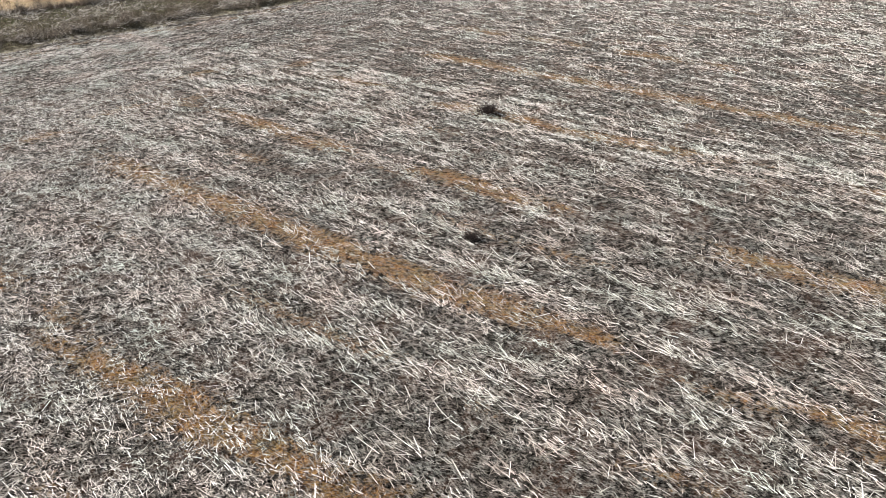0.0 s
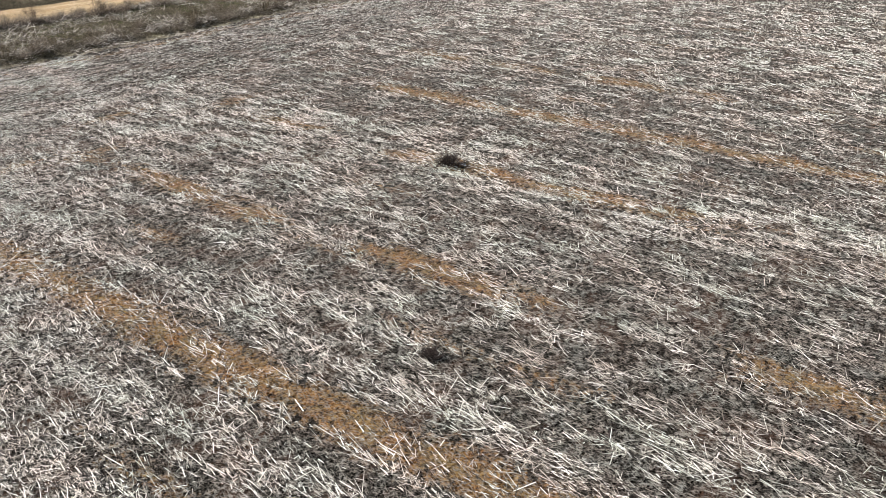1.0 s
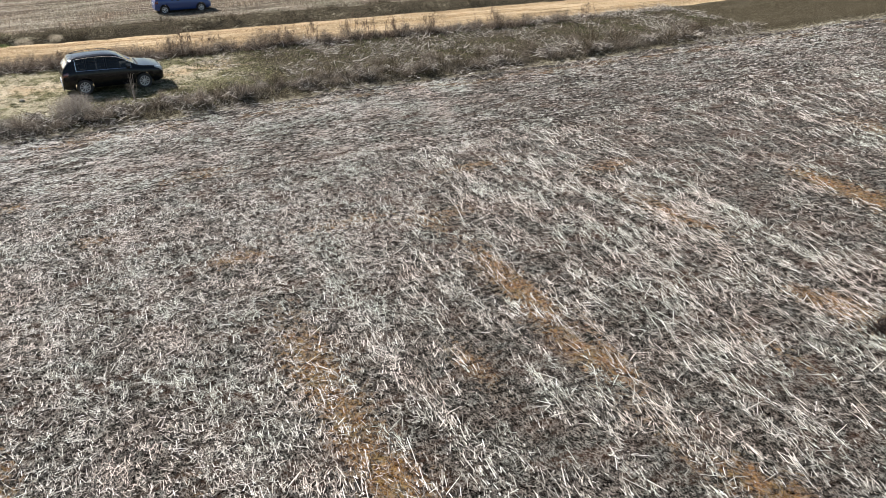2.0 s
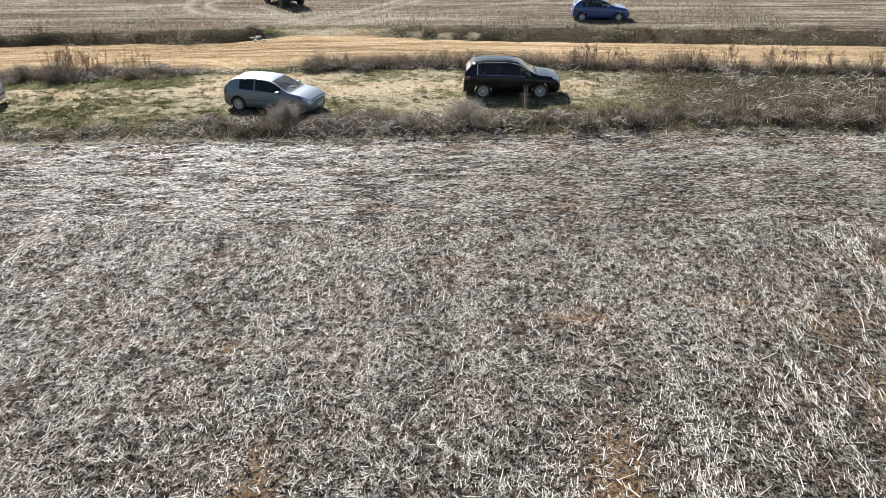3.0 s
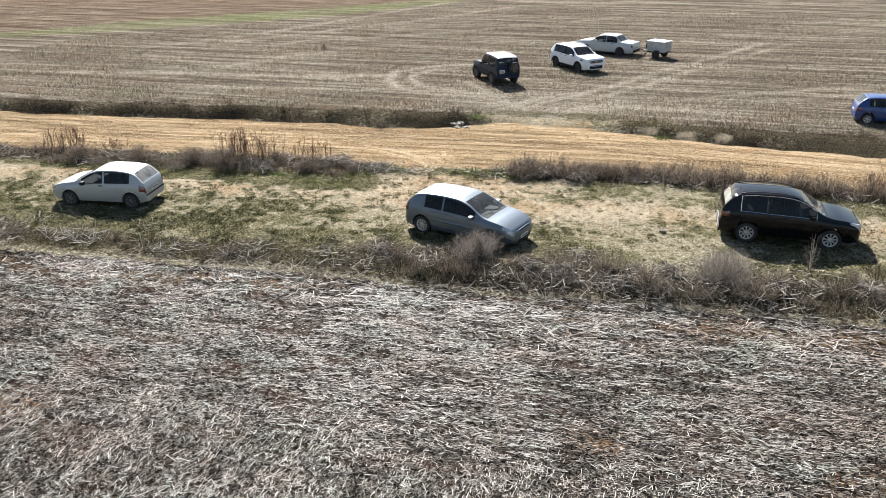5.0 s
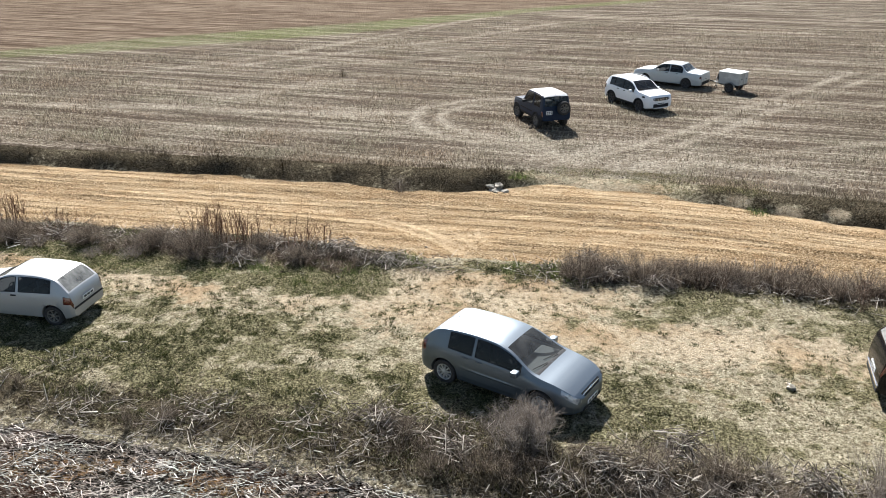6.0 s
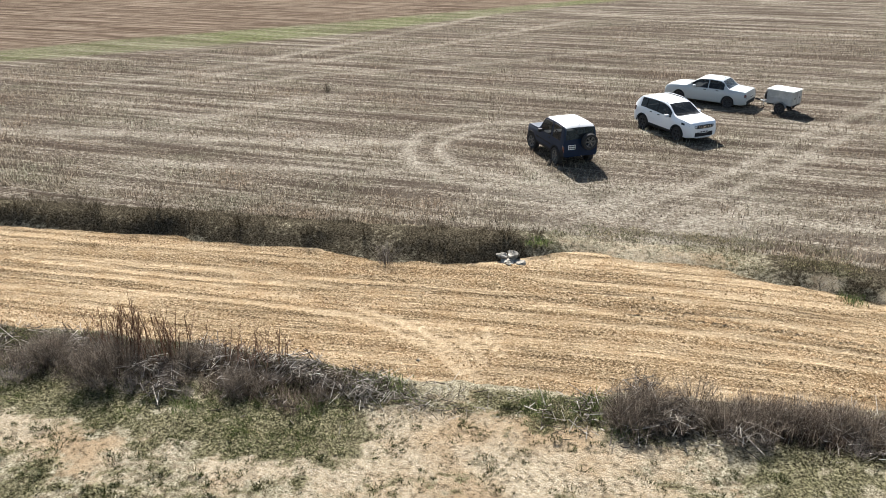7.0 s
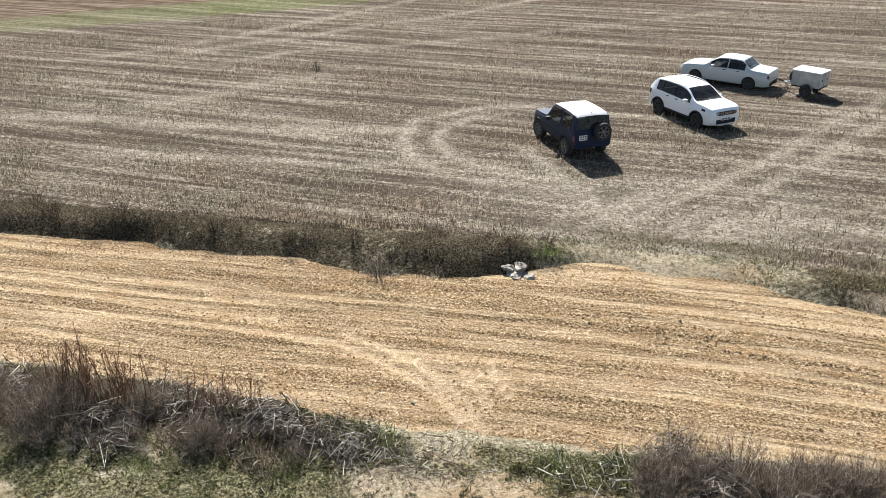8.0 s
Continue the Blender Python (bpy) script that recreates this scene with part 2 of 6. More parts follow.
def ruts(x, y):
    """Long wheel ruts along the dirt road, and marks that turn off towards the verge."""
    v = 0.5 + (y - road_mid(x)) / 6.6
    wob = (fbm(x * 0.05, v * 2, 41) - 0.5) * 0.16
    some = step(0.3, 0.7, fbm(x * 0.11, v * 9, 43, 3))
    h = 0.0
    for at, wide, deep in ((0.14, 0.02, 0.03), (0.24, 0.028, 0.05), (0.33, 0.02, 0.03), (0.43, 0.03, 0.045), (0.54, 0.02, 0.03), (0.63, 0.03, 0.05), (0.74, 0.02, 0.035), (0.85, 0.03, 0.05)):
        d = (v + wob - at) / wide
        h = h + some * deep * (0.7 * np.exp(-(np.abs(d) - 1.9) ** 2) - np.exp(-d * d))
    return h * (1 - 0.8 * turning(x, y)) - 0.025 * turning(x, y)


TURN_MARKS = (
    (0.13, ((-10.3, 42.1), (-9.1, 42.2), (-7.5, 41.6), (-6.1, 40.9), (-4.9, 39.6))),
    (0.13, ((-9.3, 42.7), (-7.8, 42.3), (-6.6, 41.7), (-5.4, 40.7), (-4.6, 39.5))),
    (0.11, ((-5.9, 42.1), (-5.0, 40.8))),
    (0.11, ((-5.3, 42.3), (-4.6, 41.3))),
)


def turning(x, y):
    """Wheel marks that swing off the road towards the verge."""
    total = np.zeros(np.shape(x))
    for wide, points in TURN_MARKS:
        total = np.maximum(total, near_line(x, y, points, wide))
    return total


def height(x, y):
    fe, rn, rf, bt = field_edge(x), road_near(x), road_far(x), bank_top(x)
    rough = fbm(x * 0.9, y * 0.9, 51, 4) - 0.5
    fine = fbm(x * 3.1, y * 3.1, 61, 3) - 0.5
    edge = (fbm(x * 0.5, y * 0.5, 71, 3) - 0.5)
    drill = 0.02 * np.sin(x * 2 * np.pi / 0.75) * step(22, 18, y)
    field = 0.03 * rough + 0.02 * fine + drill - 0.03
    verge = 0.07 + 0.10 * rough + 0.05 * fine + 0.13 * (fbm(x * 3.3, y * 3.3, 65, 3) - 0.5) * step(41.5, 40, y) * step(34, 24, np.abs(x)) + 0.12 * np.exp(-((y - fe - 1.4) / 1.1) ** 2) * step(-7, -2, x)
    beyond = 0.05 + 0.05 * rough + 0.03 * fine
    h = field + (verge - field) * step(-0.2, 0.9, y - fe + edge * 0.8)
    h = h + (-0.36 - h) * step(-0.55, 0.35, y - rn + edge * 1.1)
    h = h + (beyond - h) * step(-0.35, 1.15, y - rf - 0.1 + edge * 1.1)
    gate = 1 - np.exp(-((x + 1.2) / 3.9) ** 4)
    h = h + 0.30 * gate * np.exp(-((y - 0.45 * rf - 0.55 * bt) / 0.8) ** 2) * (0.5 + fbm(x * 0.45, y * 0.45, 77, 3))
    far = np.hypot(x, y - 40)
    return h + 0.9 * step(150, 900, far) * (fbm(x * 0.004, y * 0.004, 81) - 0.3) * 12


def headland(x, y):
    return step(18.5, 21.5, y + 1.5 * (fbm(x * 0.2, y * 0.2, 131) - 0.5))


def edges(x, y):
    """Near the two rough margins of the verge."""
    return np.maximum(np.exp(-((y - field_edge(x) - 1.2 - 0.5 * step(10, 18, x)) / (1.25 + 0.7 * step(10, 18, x))) ** 2) * (0.8 + 0.2 * step(-6, -2, x)), np.exp(-((y - road_near(x) + 1.2) / 0.95) ** 2) * (1 - 0.9 * np.exp(-((x + 4) / 2.6) ** 2)))


def margin(x, y):
    """Dark litter on rough margins and, with painted shade, the bank beyond the road."""
    bank = step(-0.2, 0.5, y - road_far(x)) * (1 - 0.95 * np.exp(-((x + 1.0) / 3.6) ** 4))
    rank = 0.75 * step(11, 19, x) * step(0.3, 1.0, y - field_edge(x))
    bank = bank * (0.6 + 0.4 * step(0.38, 0.6, fbm(x * 0.6, y * 1.0, 251, 4)))
    return np.maximum(np.maximum(edges(x, y) * 0.85, rank) * step(41.5, 40.5, y), bank * step(43, 43.5, y)) * (1 - step(0.2, 0.6, sandy_amount(x, y)) * step(43, 44, y))


def mat_amount(x, y):
    """Patches of low living grass on the verge."""
    rn, fe = road_near(x), field_edge(x)
    grain = 0.30 * fbm(x * 0.38, y * 0.5, 141, 3) + 0.34 * fbm(x * 1.35, y * 1.7, 151, 3) + 0.36 * fbm(x * 3.6, y * 4.4, 155, 3)
    lean = 0.03 - 0.20 * sandy_amount(x, y) + 0.10 * np.exp(-((y - 30.6) / 2.0) ** 2) * step(2, -4, x) + 0.11 * step(-5.8, -8, x) * step(34.8, 36.0, y)
    lean = lean + 0.13 * np.exp(-((y - rn + 0.95) / 0.7) ** 2) * step(3, -1, x) + 0.05 * step(5, 9, x)
    return step(0.45, 0.56, grain + lean) * step(0.2, 0.8, y - fe) * step(0.25, 0.7, rn - y)


def axis_values(parts):
    return np.unique(np.concatenate([np.arange(a, b + 1e-6, s) for a, b, s in parts]).round(3))


def sheet(name, xs, ys, z_of, material, attributes):
    gx, gy = np.meshgrid(xs, ys)
    x, y = gx.ravel(), gy.ravel()
    co = np.stack([x, y, z_of(x, y)], 1)
    nx, ny = len(xs), len(ys)
    i = np.arange(nx * ny).reshape(ny, nx)
    quads = np.stack([i[:-1, :-1], i[:-1, 1:], i[1:, 1:], i[1:, :-1]], -1).reshape(-1, 4)
    me = mesh_of(name, co, quads)
    for key, fn in attributes.items():
        a = me.attributes.new(key, "FLOAT", "POINT")
        a.data.foreach_set("value", np.clip(fn(x, y), 0, 1).astype(np.float32))
    me.materials.append(material)
    me.polygons.foreach_set("use_smooth", np.ones(len(quads), bool))
    return new(name, me)


def mesh_of(name, co, faces):
    """A mesh from arrays of corners and of faces that all have the same number of corners."""
    me = bpy.data.meshes.new(name)
    k = faces.shape[1]
    me.vertices.add(len(co))
    me.vertices.foreach_set("co", np.ascontiguousarray(co, np.float32).ravel())
    me.loops.add(faces.size)
    me.loops.foreach_set("vertex_index", np.ascontiguousarray(faces, np.int32).ravel())
    me.polygons.add(len(faces))
    me.polygons.foreach_set("loop_start", np.arange(0, faces.size, k, dtype=np.int32))
    me.update(calc_edges=True)
    me.validate()
    return me


def ground_material():
    m = Mat("ground_soil")
    big, mid, clump = m.noise(0.35, 4), m.noise(2.0, 6, 0.68), m.noise(5.5, 5, 0.7)
    fine, grit = m.noise(16, 6, 0.74), m.noise(70, 4, 0.7)
    # chaff of the near field: fibres along the rows, and across them on the headland
    head = m.attribute("head")
    along, over = None, None
    for angle, seed in ((1.57, 3.1), (1.05, 7.7), (2.15, 1.3)):
        f = m.fleck(angle, 0.16, 0.034, seed)
        along = f if along is None else m.math("MAXIMUM", along, f)
    for angle, seed in ((0.0, 5.2), (0.45, 2.9), (-0.5, 9.4)):
        f = m.fleck(angle, 0.17, 0.032, seed)
        over = f if over is None else m.math("MAXIMUM", over, f)
    fibres = m.math("MAXIMUM", m.math("MULTIPLY", over, m.ramp(head, [(0.0, 0.72), (1.0, 1.0)])), m.math("MULTIPLY", along, m.ramp(head, [(0.0, 1.0), (1.0, 0.5)])))
    # soil between the fibres starts near black: the gaps' shade is in the colour
    shaded_soil = m.ramp(m.noise(0.9, 5, 0.65), [(0.2, (0.015, 0.011, 0.009)), (0.5, (0.016, 0.0135, 0.011)), (0.8, (0.0175, 0.016, 0.0125))])
    shaded_soil = m.mix(1.0, shaded_soil, m.ramp(m.noise(22, 4, 0.75), [(0.40, 0.1), (0.55, 0.9), (0.75, 5.0)]), "MULTIPLY")
    shaded_soil = m.mix(m.ramp(m.noise(0.55, 5, 0.7, (0.7, 1.6, 1)), [(0.52, 0.0), (0.74, 0.65)]), shaded_soil, m.ramp(fine, [(0.3, (0.016, 0.008, 0.005)), (0.7, (0.12, 0.066, 0.042))]))
    pale_chaff = m.ramp(m.noise(1.3, 4, 0.6), [(0.25, (0.30, 0.25, 0.21)), (0.5, (0.35, 0.31, 0.265)), (0.75, (0.33, 0.315, 0.275))])
    chaff = m.mix(m.math("MULTIPLY", m.ramp(fibres, [(0.50, 0.0), (0.82, 0.95)]), m.ramp(clump, [(0.32, 0.12), (0.62, 1.0)])), shaded_soil, pale_chaff)
    orange = m.ramp(fine, [(0.2, (0.020, 0.008, 0.003)), (0.5, (0.215, 0.098, 0.030)), (0.8, (0.50, 0.28, 0.11))])
    orange = m.mix(m.ramp(mid, [(0.3, 0.0), (0.8, 0.6)]), orange, m.ramp(fine, [(0.2, (0.06, 0.05, 0.02)), (0.8, (0.26, 0.21, 0.09))]))
    bare = m.math("ADD", m.attribute("bare"), m.math("ADD", m.math("MULTIPLY", m.math("SUBTRACT", clump, 0.5), 0.95), m.math("MULTIPLY", m.math("SUBTRACT", fine, 0.5), 0.4)))
    bare = m.math("MULTIPLY", m.ramp(bare, [(0.25, 0.0), (0.8, 1.0)]), m.ramp(m.attribute("bare"), [(0.03, 0.0), (0.2, 1.0)]))
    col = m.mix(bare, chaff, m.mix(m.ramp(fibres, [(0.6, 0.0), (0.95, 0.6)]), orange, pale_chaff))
    # verge: thatch, low grass, sand; near-black low tones paint shade between tufts
    mat = m.math("ADD", m.attribute("mat"), m.math("ADD", m.math("MULTIPLY", m.math("SUBTRACT", clump, 0.5), 1.1), m.math("MULTIPLY", m.math("SUBTRACT", fine, 0.5), 0.8)))
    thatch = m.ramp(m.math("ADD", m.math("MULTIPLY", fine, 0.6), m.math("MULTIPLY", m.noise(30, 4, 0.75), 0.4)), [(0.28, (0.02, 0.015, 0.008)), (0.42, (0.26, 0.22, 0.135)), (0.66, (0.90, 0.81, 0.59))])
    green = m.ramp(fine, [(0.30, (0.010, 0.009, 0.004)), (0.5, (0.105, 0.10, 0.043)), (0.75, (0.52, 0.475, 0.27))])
    sand = m.ramp(m.math("ADD", m.math("MULTIPLY", fine, 0.6), m.math("MULTIPLY", m.noise(38, 4, 0.7), 0.4)), [(0.2, (0.24, 0.165, 0.09)), (0.36, (0.52, 0.405, 0.26)), (0.75, (0.90, 0.79, 0.60))])
    sand = m.mix(m.ramp(big, [(0.40, 0.0), (0.75, 0.65)]), sand, (0.50, 0.335, 0.185))
    rim = m.math("ADD", m.attribute("sandy"), m.math("ADD", m.math("MULTIPLY", m.math("SUBTRACT", mid, 0.5), 0.75), m.math("MULTIPLY", m.math("SUBTRACT", clump, 0.5), 0.8)))
    rim = m.math("ADD", rim, m.math("MULTIPLY", m.math("SUBTRACT", fine, 0.5), 0.35))
    verge = m.mix(m.ramp(rim, [(0.28, 0.0), (0.55, 1.0)]), thatch, sand)
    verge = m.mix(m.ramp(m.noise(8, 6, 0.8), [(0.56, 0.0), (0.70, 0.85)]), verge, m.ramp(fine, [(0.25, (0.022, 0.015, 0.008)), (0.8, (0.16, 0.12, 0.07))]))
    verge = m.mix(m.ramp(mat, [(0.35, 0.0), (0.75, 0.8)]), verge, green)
    # near-black low tones paint the shade on the bank and under margin tangle
    litter = m.ramp(fine, [(0.25, (0.009, 0.007, 0.004)), (0.55, (0.07, 0.055, 0.035)), (0.9, (0.32, 0.265, 0.19))])
    ragged = m.math("ADD", m.attribute("margin"), m.math("MULTIPLY", m.math("SUBTRACT", clump, 0.5), 0.7))
    verge = m.mix(m.ramp(ragged, [(0.3, 0.0), (0.6, 0.9)]), verge, litter)
    edge = m.math("ADD", m.attribute("verge"), m.math("MULTIPLY", m.math("SUBTRACT", mid, 0.5), 0.6))
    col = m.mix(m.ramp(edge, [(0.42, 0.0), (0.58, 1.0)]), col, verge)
    # far stubble: brown litter and pale chaff in bands along the drill rows, with wheel marks
    speck = m.noise(9.5, 6, 0.85, (0.8, 1, 1))
    stub = m.ramp(speck, [(0.25, (0.026, 0.019, 0.013)), (0.43, (0.135, 0.104, 0.076)), (0.56, (0.32, 0.265, 0.20)), (0.72, (0.74, 0.66, 0.53))])
    bands = m.noise(1.0, 4, 0.65, (0.06, 1, 1), 0.2)
    drill = m.noise(2.4, 3, 0.6, (0.035, 1, 1), 0.15)
    litter_brown = m.ramp(fine, [(0.2, (0.06, 0.045, 0.034)), (0.8, (0.27, 0.212, 0.165))])
    stub = m.mix(m.math("MULTIPLY", m.attribute("soil"), m.ramp(speck, [(0.3, 0.9), (0.75, 0.4)])), stub, litter_brown)
    stub = m.mix(m.ramp(big, [(0.35, 0.0), (0.8, 0.35)]), stub, (0.17, 0.155, 0.10))
    stub = m.mix(m.ramp(m.math("ADD", m.math("MULTIPLY", bands, 0.6), m.math("MULTIPLY", drill, 0.4)), [(0.34, 0.95), (0.5, 0.1)]), stub, m.mix(0.45, litter_brown, (0.055, 0.042, 0.030)))
    pale = m.ramp(speck, [(0.15, (0.13, 0.104, 0.077)), (0.45, (0.38, 0.325, 0.25)), (0.75, (0.74, 0.67, 0.54))])
    stub = m.mix(m.math("MULTIPLY", m.ramp(m.math("ADD", m.math("MULTIPLY", bands, 0.5), m.math("MULTIPLY", drill, 0.5)), [(0.53, 0.0), (0.68, 0.95)]), m.ramp(mid, [(0.25, 0.4), (0.6, 1.0)])), stub, pale)
    stub = m.mix(m.math("MULTIPLY", m.attribute("track"), m.ramp(mid, [(0.2, 0.70), (0.5, 1.0)])), stub, pale)
    beyond = m.math("ADD", m.attribute("beyond"), m.math("MULTIPLY", m.math("SUBTRACT", mid, 0.5), 0.6))
    col = m.mix(m.ramp(beyond, [(0.42, 0.0), (0.58, 1.0)]), col, stub)
    # young green strip and ploughed land in the distance
    strip = m.ramp(m.noise(3, 6, 0.7), [(0.1, (0.10, 0.12, 0.045)), (0.5, (0.20, 0.235, 0.085)), (0.9, (0.38, 0.40, 0.2))])
    col = m.mix(m.math("MULTIPLY", m.attribute("green"), m.ramp(mid, [(0.1, 0.2), (0.6, 0.62)])), col, strip)
    furrow = m.noise(2.0, 5, 0.65, (0.05, 1.5, 1))
    earth = m.ramp(furrow, [(0.2, (0.08, 0.055, 0.038)), (0.5, (0.20, 0.148, 0.106)), (0.8, (0.40, 0.32, 0.24))])
    col = m.mix(m.attribute("plough"), col, earth)
    col = m.mix(1.0, col, m.ramp(grit, [(0.15, 0.45), (0.7, 1.1)]), "MULTIPLY")
    m.bump(m.math("ADD", fine, m.math("ADD", m.math("MULTIPLY", grit, 0.6), m.math("MULTIPLY", fibres, 0.5))), 1.0, 0.08)
    return m.done(col, 0.95, 0, 0.0)


def road_material():
    m = Mat("road_dirt")
    n, fine, grit = m.noise(1.0, 6, 0.65), m.noise(9, 7, 0.78), m.noise(45, 5, 0.75)
    crumbs = m.noise(24, 5, 0.75)
    # metres along the road and across it
    course = m.node("ShaderNodeCombineXYZ")
    m.link(m.math("MULTIPLY", m.attribute("along"), 2000.0), course.inputs[0])
    m.link(m.math("MULTIPLY", m.attribute("across"), 7.0), course.inputs[1])

    def lane_noise(stretch, scale, warp):
        mapping = m.node("ShaderNodeMapping")
        mapping.inputs["Scale"].default_value = stretch
        m.link(course.outputs[0], mapping.inputs["Vector"])
        t = m.node("ShaderNodeTexNoise", Scale=scale, Detail=5.0, Roughness=0.65, Distortion=warp)
        m.link(mapping.outputs[0], t.inputs["Vector"])
        r = m.node("ShaderNodeMapRange")
        r.inputs["From Min"].default_value, r.inputs["From Max"].default_value = 0.3, 0.7
        m.link(t.outputs["Fac"], r.inputs["Value"])
        return r.outputs[0]

    lanes, lines = lane_noise((0.05, 1, 1), 1.2, 0.5), lane_noise((0.06, 1, 1), 3.6, 0.6)
    lump = m.noise(15, 5, 0.72)
    # loose crumbly bands between the lanes that wheels have pressed smooth
    loose = m.ramp(m.math("ADD", m.math("MULTIPLY", lanes, 0.55), m.math("MULTIPLY", lines, 0.45)), [(0.38, 1.0), (0.66, 0.15)])
    loose = m.math("MULTIPLY", loose, m.math("SUBTRACT", 1.0, m.math("MULTIPLY", m.attribute("worn"), 0.8)))
    # pits between lumps coloured dark, shade put in where the bump is low
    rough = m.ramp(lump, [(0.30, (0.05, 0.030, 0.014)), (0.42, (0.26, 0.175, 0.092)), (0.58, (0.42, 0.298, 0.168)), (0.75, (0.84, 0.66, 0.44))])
    smooth = m.ramp(fine, [(0.15, (0.30, 0.212, 0.120)), (0.5, (0.47, 0.350, 0.213)), (0.85, (0.72, 0.57, 0.385))])
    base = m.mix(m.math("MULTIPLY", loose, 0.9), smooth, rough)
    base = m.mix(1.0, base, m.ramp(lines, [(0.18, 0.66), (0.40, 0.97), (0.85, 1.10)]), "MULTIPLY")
    base = m.mix(m.ramp(n, [(0.45, 0.0), (0.9, 0.4)]), base, (0.34, 0.205, 0.095))
    base = m.mix(m.ramp(m.attribute("worn"), [(0.28, 0.0), (0.65, 0.65)]), base, m.mix(0.35, smooth, (0.62, 0.47, 0.30)))
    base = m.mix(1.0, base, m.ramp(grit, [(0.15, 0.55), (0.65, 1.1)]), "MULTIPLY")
    relief = m.math("MULTIPLY", m.math("ADD", m.math("MULTIPLY", lump, 1.3), crumbs), m.math("ADD", m.math("MULTIPLY", loose, 0.85), 0.15))
    m.bump(m.math("ADD", relief, m.math("ADD", m.math("MULTIPLY", grit, 0.35), m.math("MULTIPLY", lines, 0.3))), 1.0, 0.085)
    return m.done(base, 0.95, 0, 0.0)


GX = axis_values([(-1500, -300, 150), (-300, -100, 25), (-100, -60, 2), (-60, -26, 0.8), (-26, -20, 0.28), (-20, 9, 0.15), (9, 24, 0.28), (24, 60, 0.6), (60, 100, 2), (100, 300, 25), (300, 1500, 150)])
GY = axis_values([(-1200, -100, 100), (-100, -20, 8), (-20, 8, 0.5), (8, 26, 0.4), (26, 41, 0.16), (41, 50, 0.25), (50, 76, 0.5), (76, 130, 1), (130, 300, 10), (300, 2400, 150)])
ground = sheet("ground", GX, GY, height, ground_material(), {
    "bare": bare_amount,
    "sandy": sandy_amount,
    "head": headland,
    "margin": margin,
    "mat": mat_amount,
    "verge": lambda x, y: step(-0.5, 0.7, y - field_edge(x)) ,
    "beyond": lambda x, y: step(-0.9, 0.9, y - bank_top(x)),
    "track": track_amount,
    "soil": lambda x, y: 0.9 * step(51, 74, y - 0.25 * x) * (0.6 + 0.4 * step(0.35, 0.6, fbm(x * 0.06, y * 0.2, 241, 3))),
    "plough": lambda x, y: step(-0.8, 0.8, y - plough_edge(x)),
    "green": lambda x, y: step(-0.8, 0.8, y - 0.68 * green_edge(x) - 0.32 * plough_edge(x)) * (0.7 + 0.3 * step(0.35, 0.6, fbm(x * 0.12, y * 0.12, 91))),
})
tagged(ground, "stubble fields with chaff, orange soil and a sandy grass verge", "ground", kind="structure")

RX = axis_values([(-300, -60, 10), (-60, -26, 0.5), (-26, 20, 0.2), (20, 60, 0.5), (60, 300, 10)])
RV = np.arange(-0.1, 1.1001, 1.2 / 64)


def road_sheet():
    gx, gv = np.meshgrid(RX, RV)
    near, far = road_near(gx), road_far(gx)
    gy = near + gv * (far - near)
    z = -0.14 + ruts(gx, gy) + 0.05 * (fbm(gx * 1.3, gy * 1.3, 101, 4) - 0.5) + 0.05 * (fbm(gx * 4.5, gy * 4.5, 111, 2) - 0.5) * 0.8
    co = np.stack([gx, gy, z], -1).reshape(-1, 3)
    ny, nx = gx.shape
    i = np.arange(nx * ny).reshape(ny, nx)
    quads = np.stack([i[:-1, :-1], i[:-1, 1:], i[1:, 1:], i[1:, :-1]], -1).reshape(-1, 4)
    me = mesh_of("road", co, quads)
    for key, value in (("along", (gx + 1000) / 2000), ("across", 0.5 + (gy - road_mid(gx)) / 7), ("worn", turning(gx, gy))):
        me.attributes.new(key, "FLOAT", "POINT").data.foreach_set("value", value.astype(np.float32).ravel())
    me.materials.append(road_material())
    me.polygons.foreach_set("use_smooth", np.ones(len(quads), bool))
    return tagged(new("road", me), "rutted orange-tan dirt road with dry wheel tracks", "road", kind="structure")


road = road_sheet()


# ---- loose straw, stubble and grass, too many to count ----
def sticks(name, base, tip, radius, taper=0.6, lying=False):
    """Three-sided stalks from base to tip, all in one mesh; those that lie have no underside."""
    n = len(base)
    d = tip - base
    d = d / np.maximum(np.linalg.norm(d, axis=1, keepdims=True), 1e-6)
    ref = np.where(np.abs(d[:, 2:3]) > 0.9, np.array([[1.0, 0, 0]]), np.array([[0, 0, 1.0]]))
    u = np.cross(d, ref)
    u /= np.linalg.norm(u, axis=1, keepdims=True)
    w = np.cross(u, d)
    co = np.empty((n, 6, 3))
    for k in range(3):
        a = np.pi / 2 + 2 * np.pi * (k - 1) / 3
        off = (u * np.cos(a) + w * np.sin(a) * (0.45 if lying else 1.0)) * radius[:, None]
        co[:, k] = base + off
        co[:, 3 + k] = tip + off * taper
    i = np.arange(n)[:, None] * 6
    quads = np.concatenate([i + np.array([[a, b, b + 3, a + 3]]) for a, b in (((0, 1), (1, 2)) if lying else ((0, 1), (1, 2), (2, 0)))], 0)
    return mesh_of(name, co.reshape(-1, 3), quads)


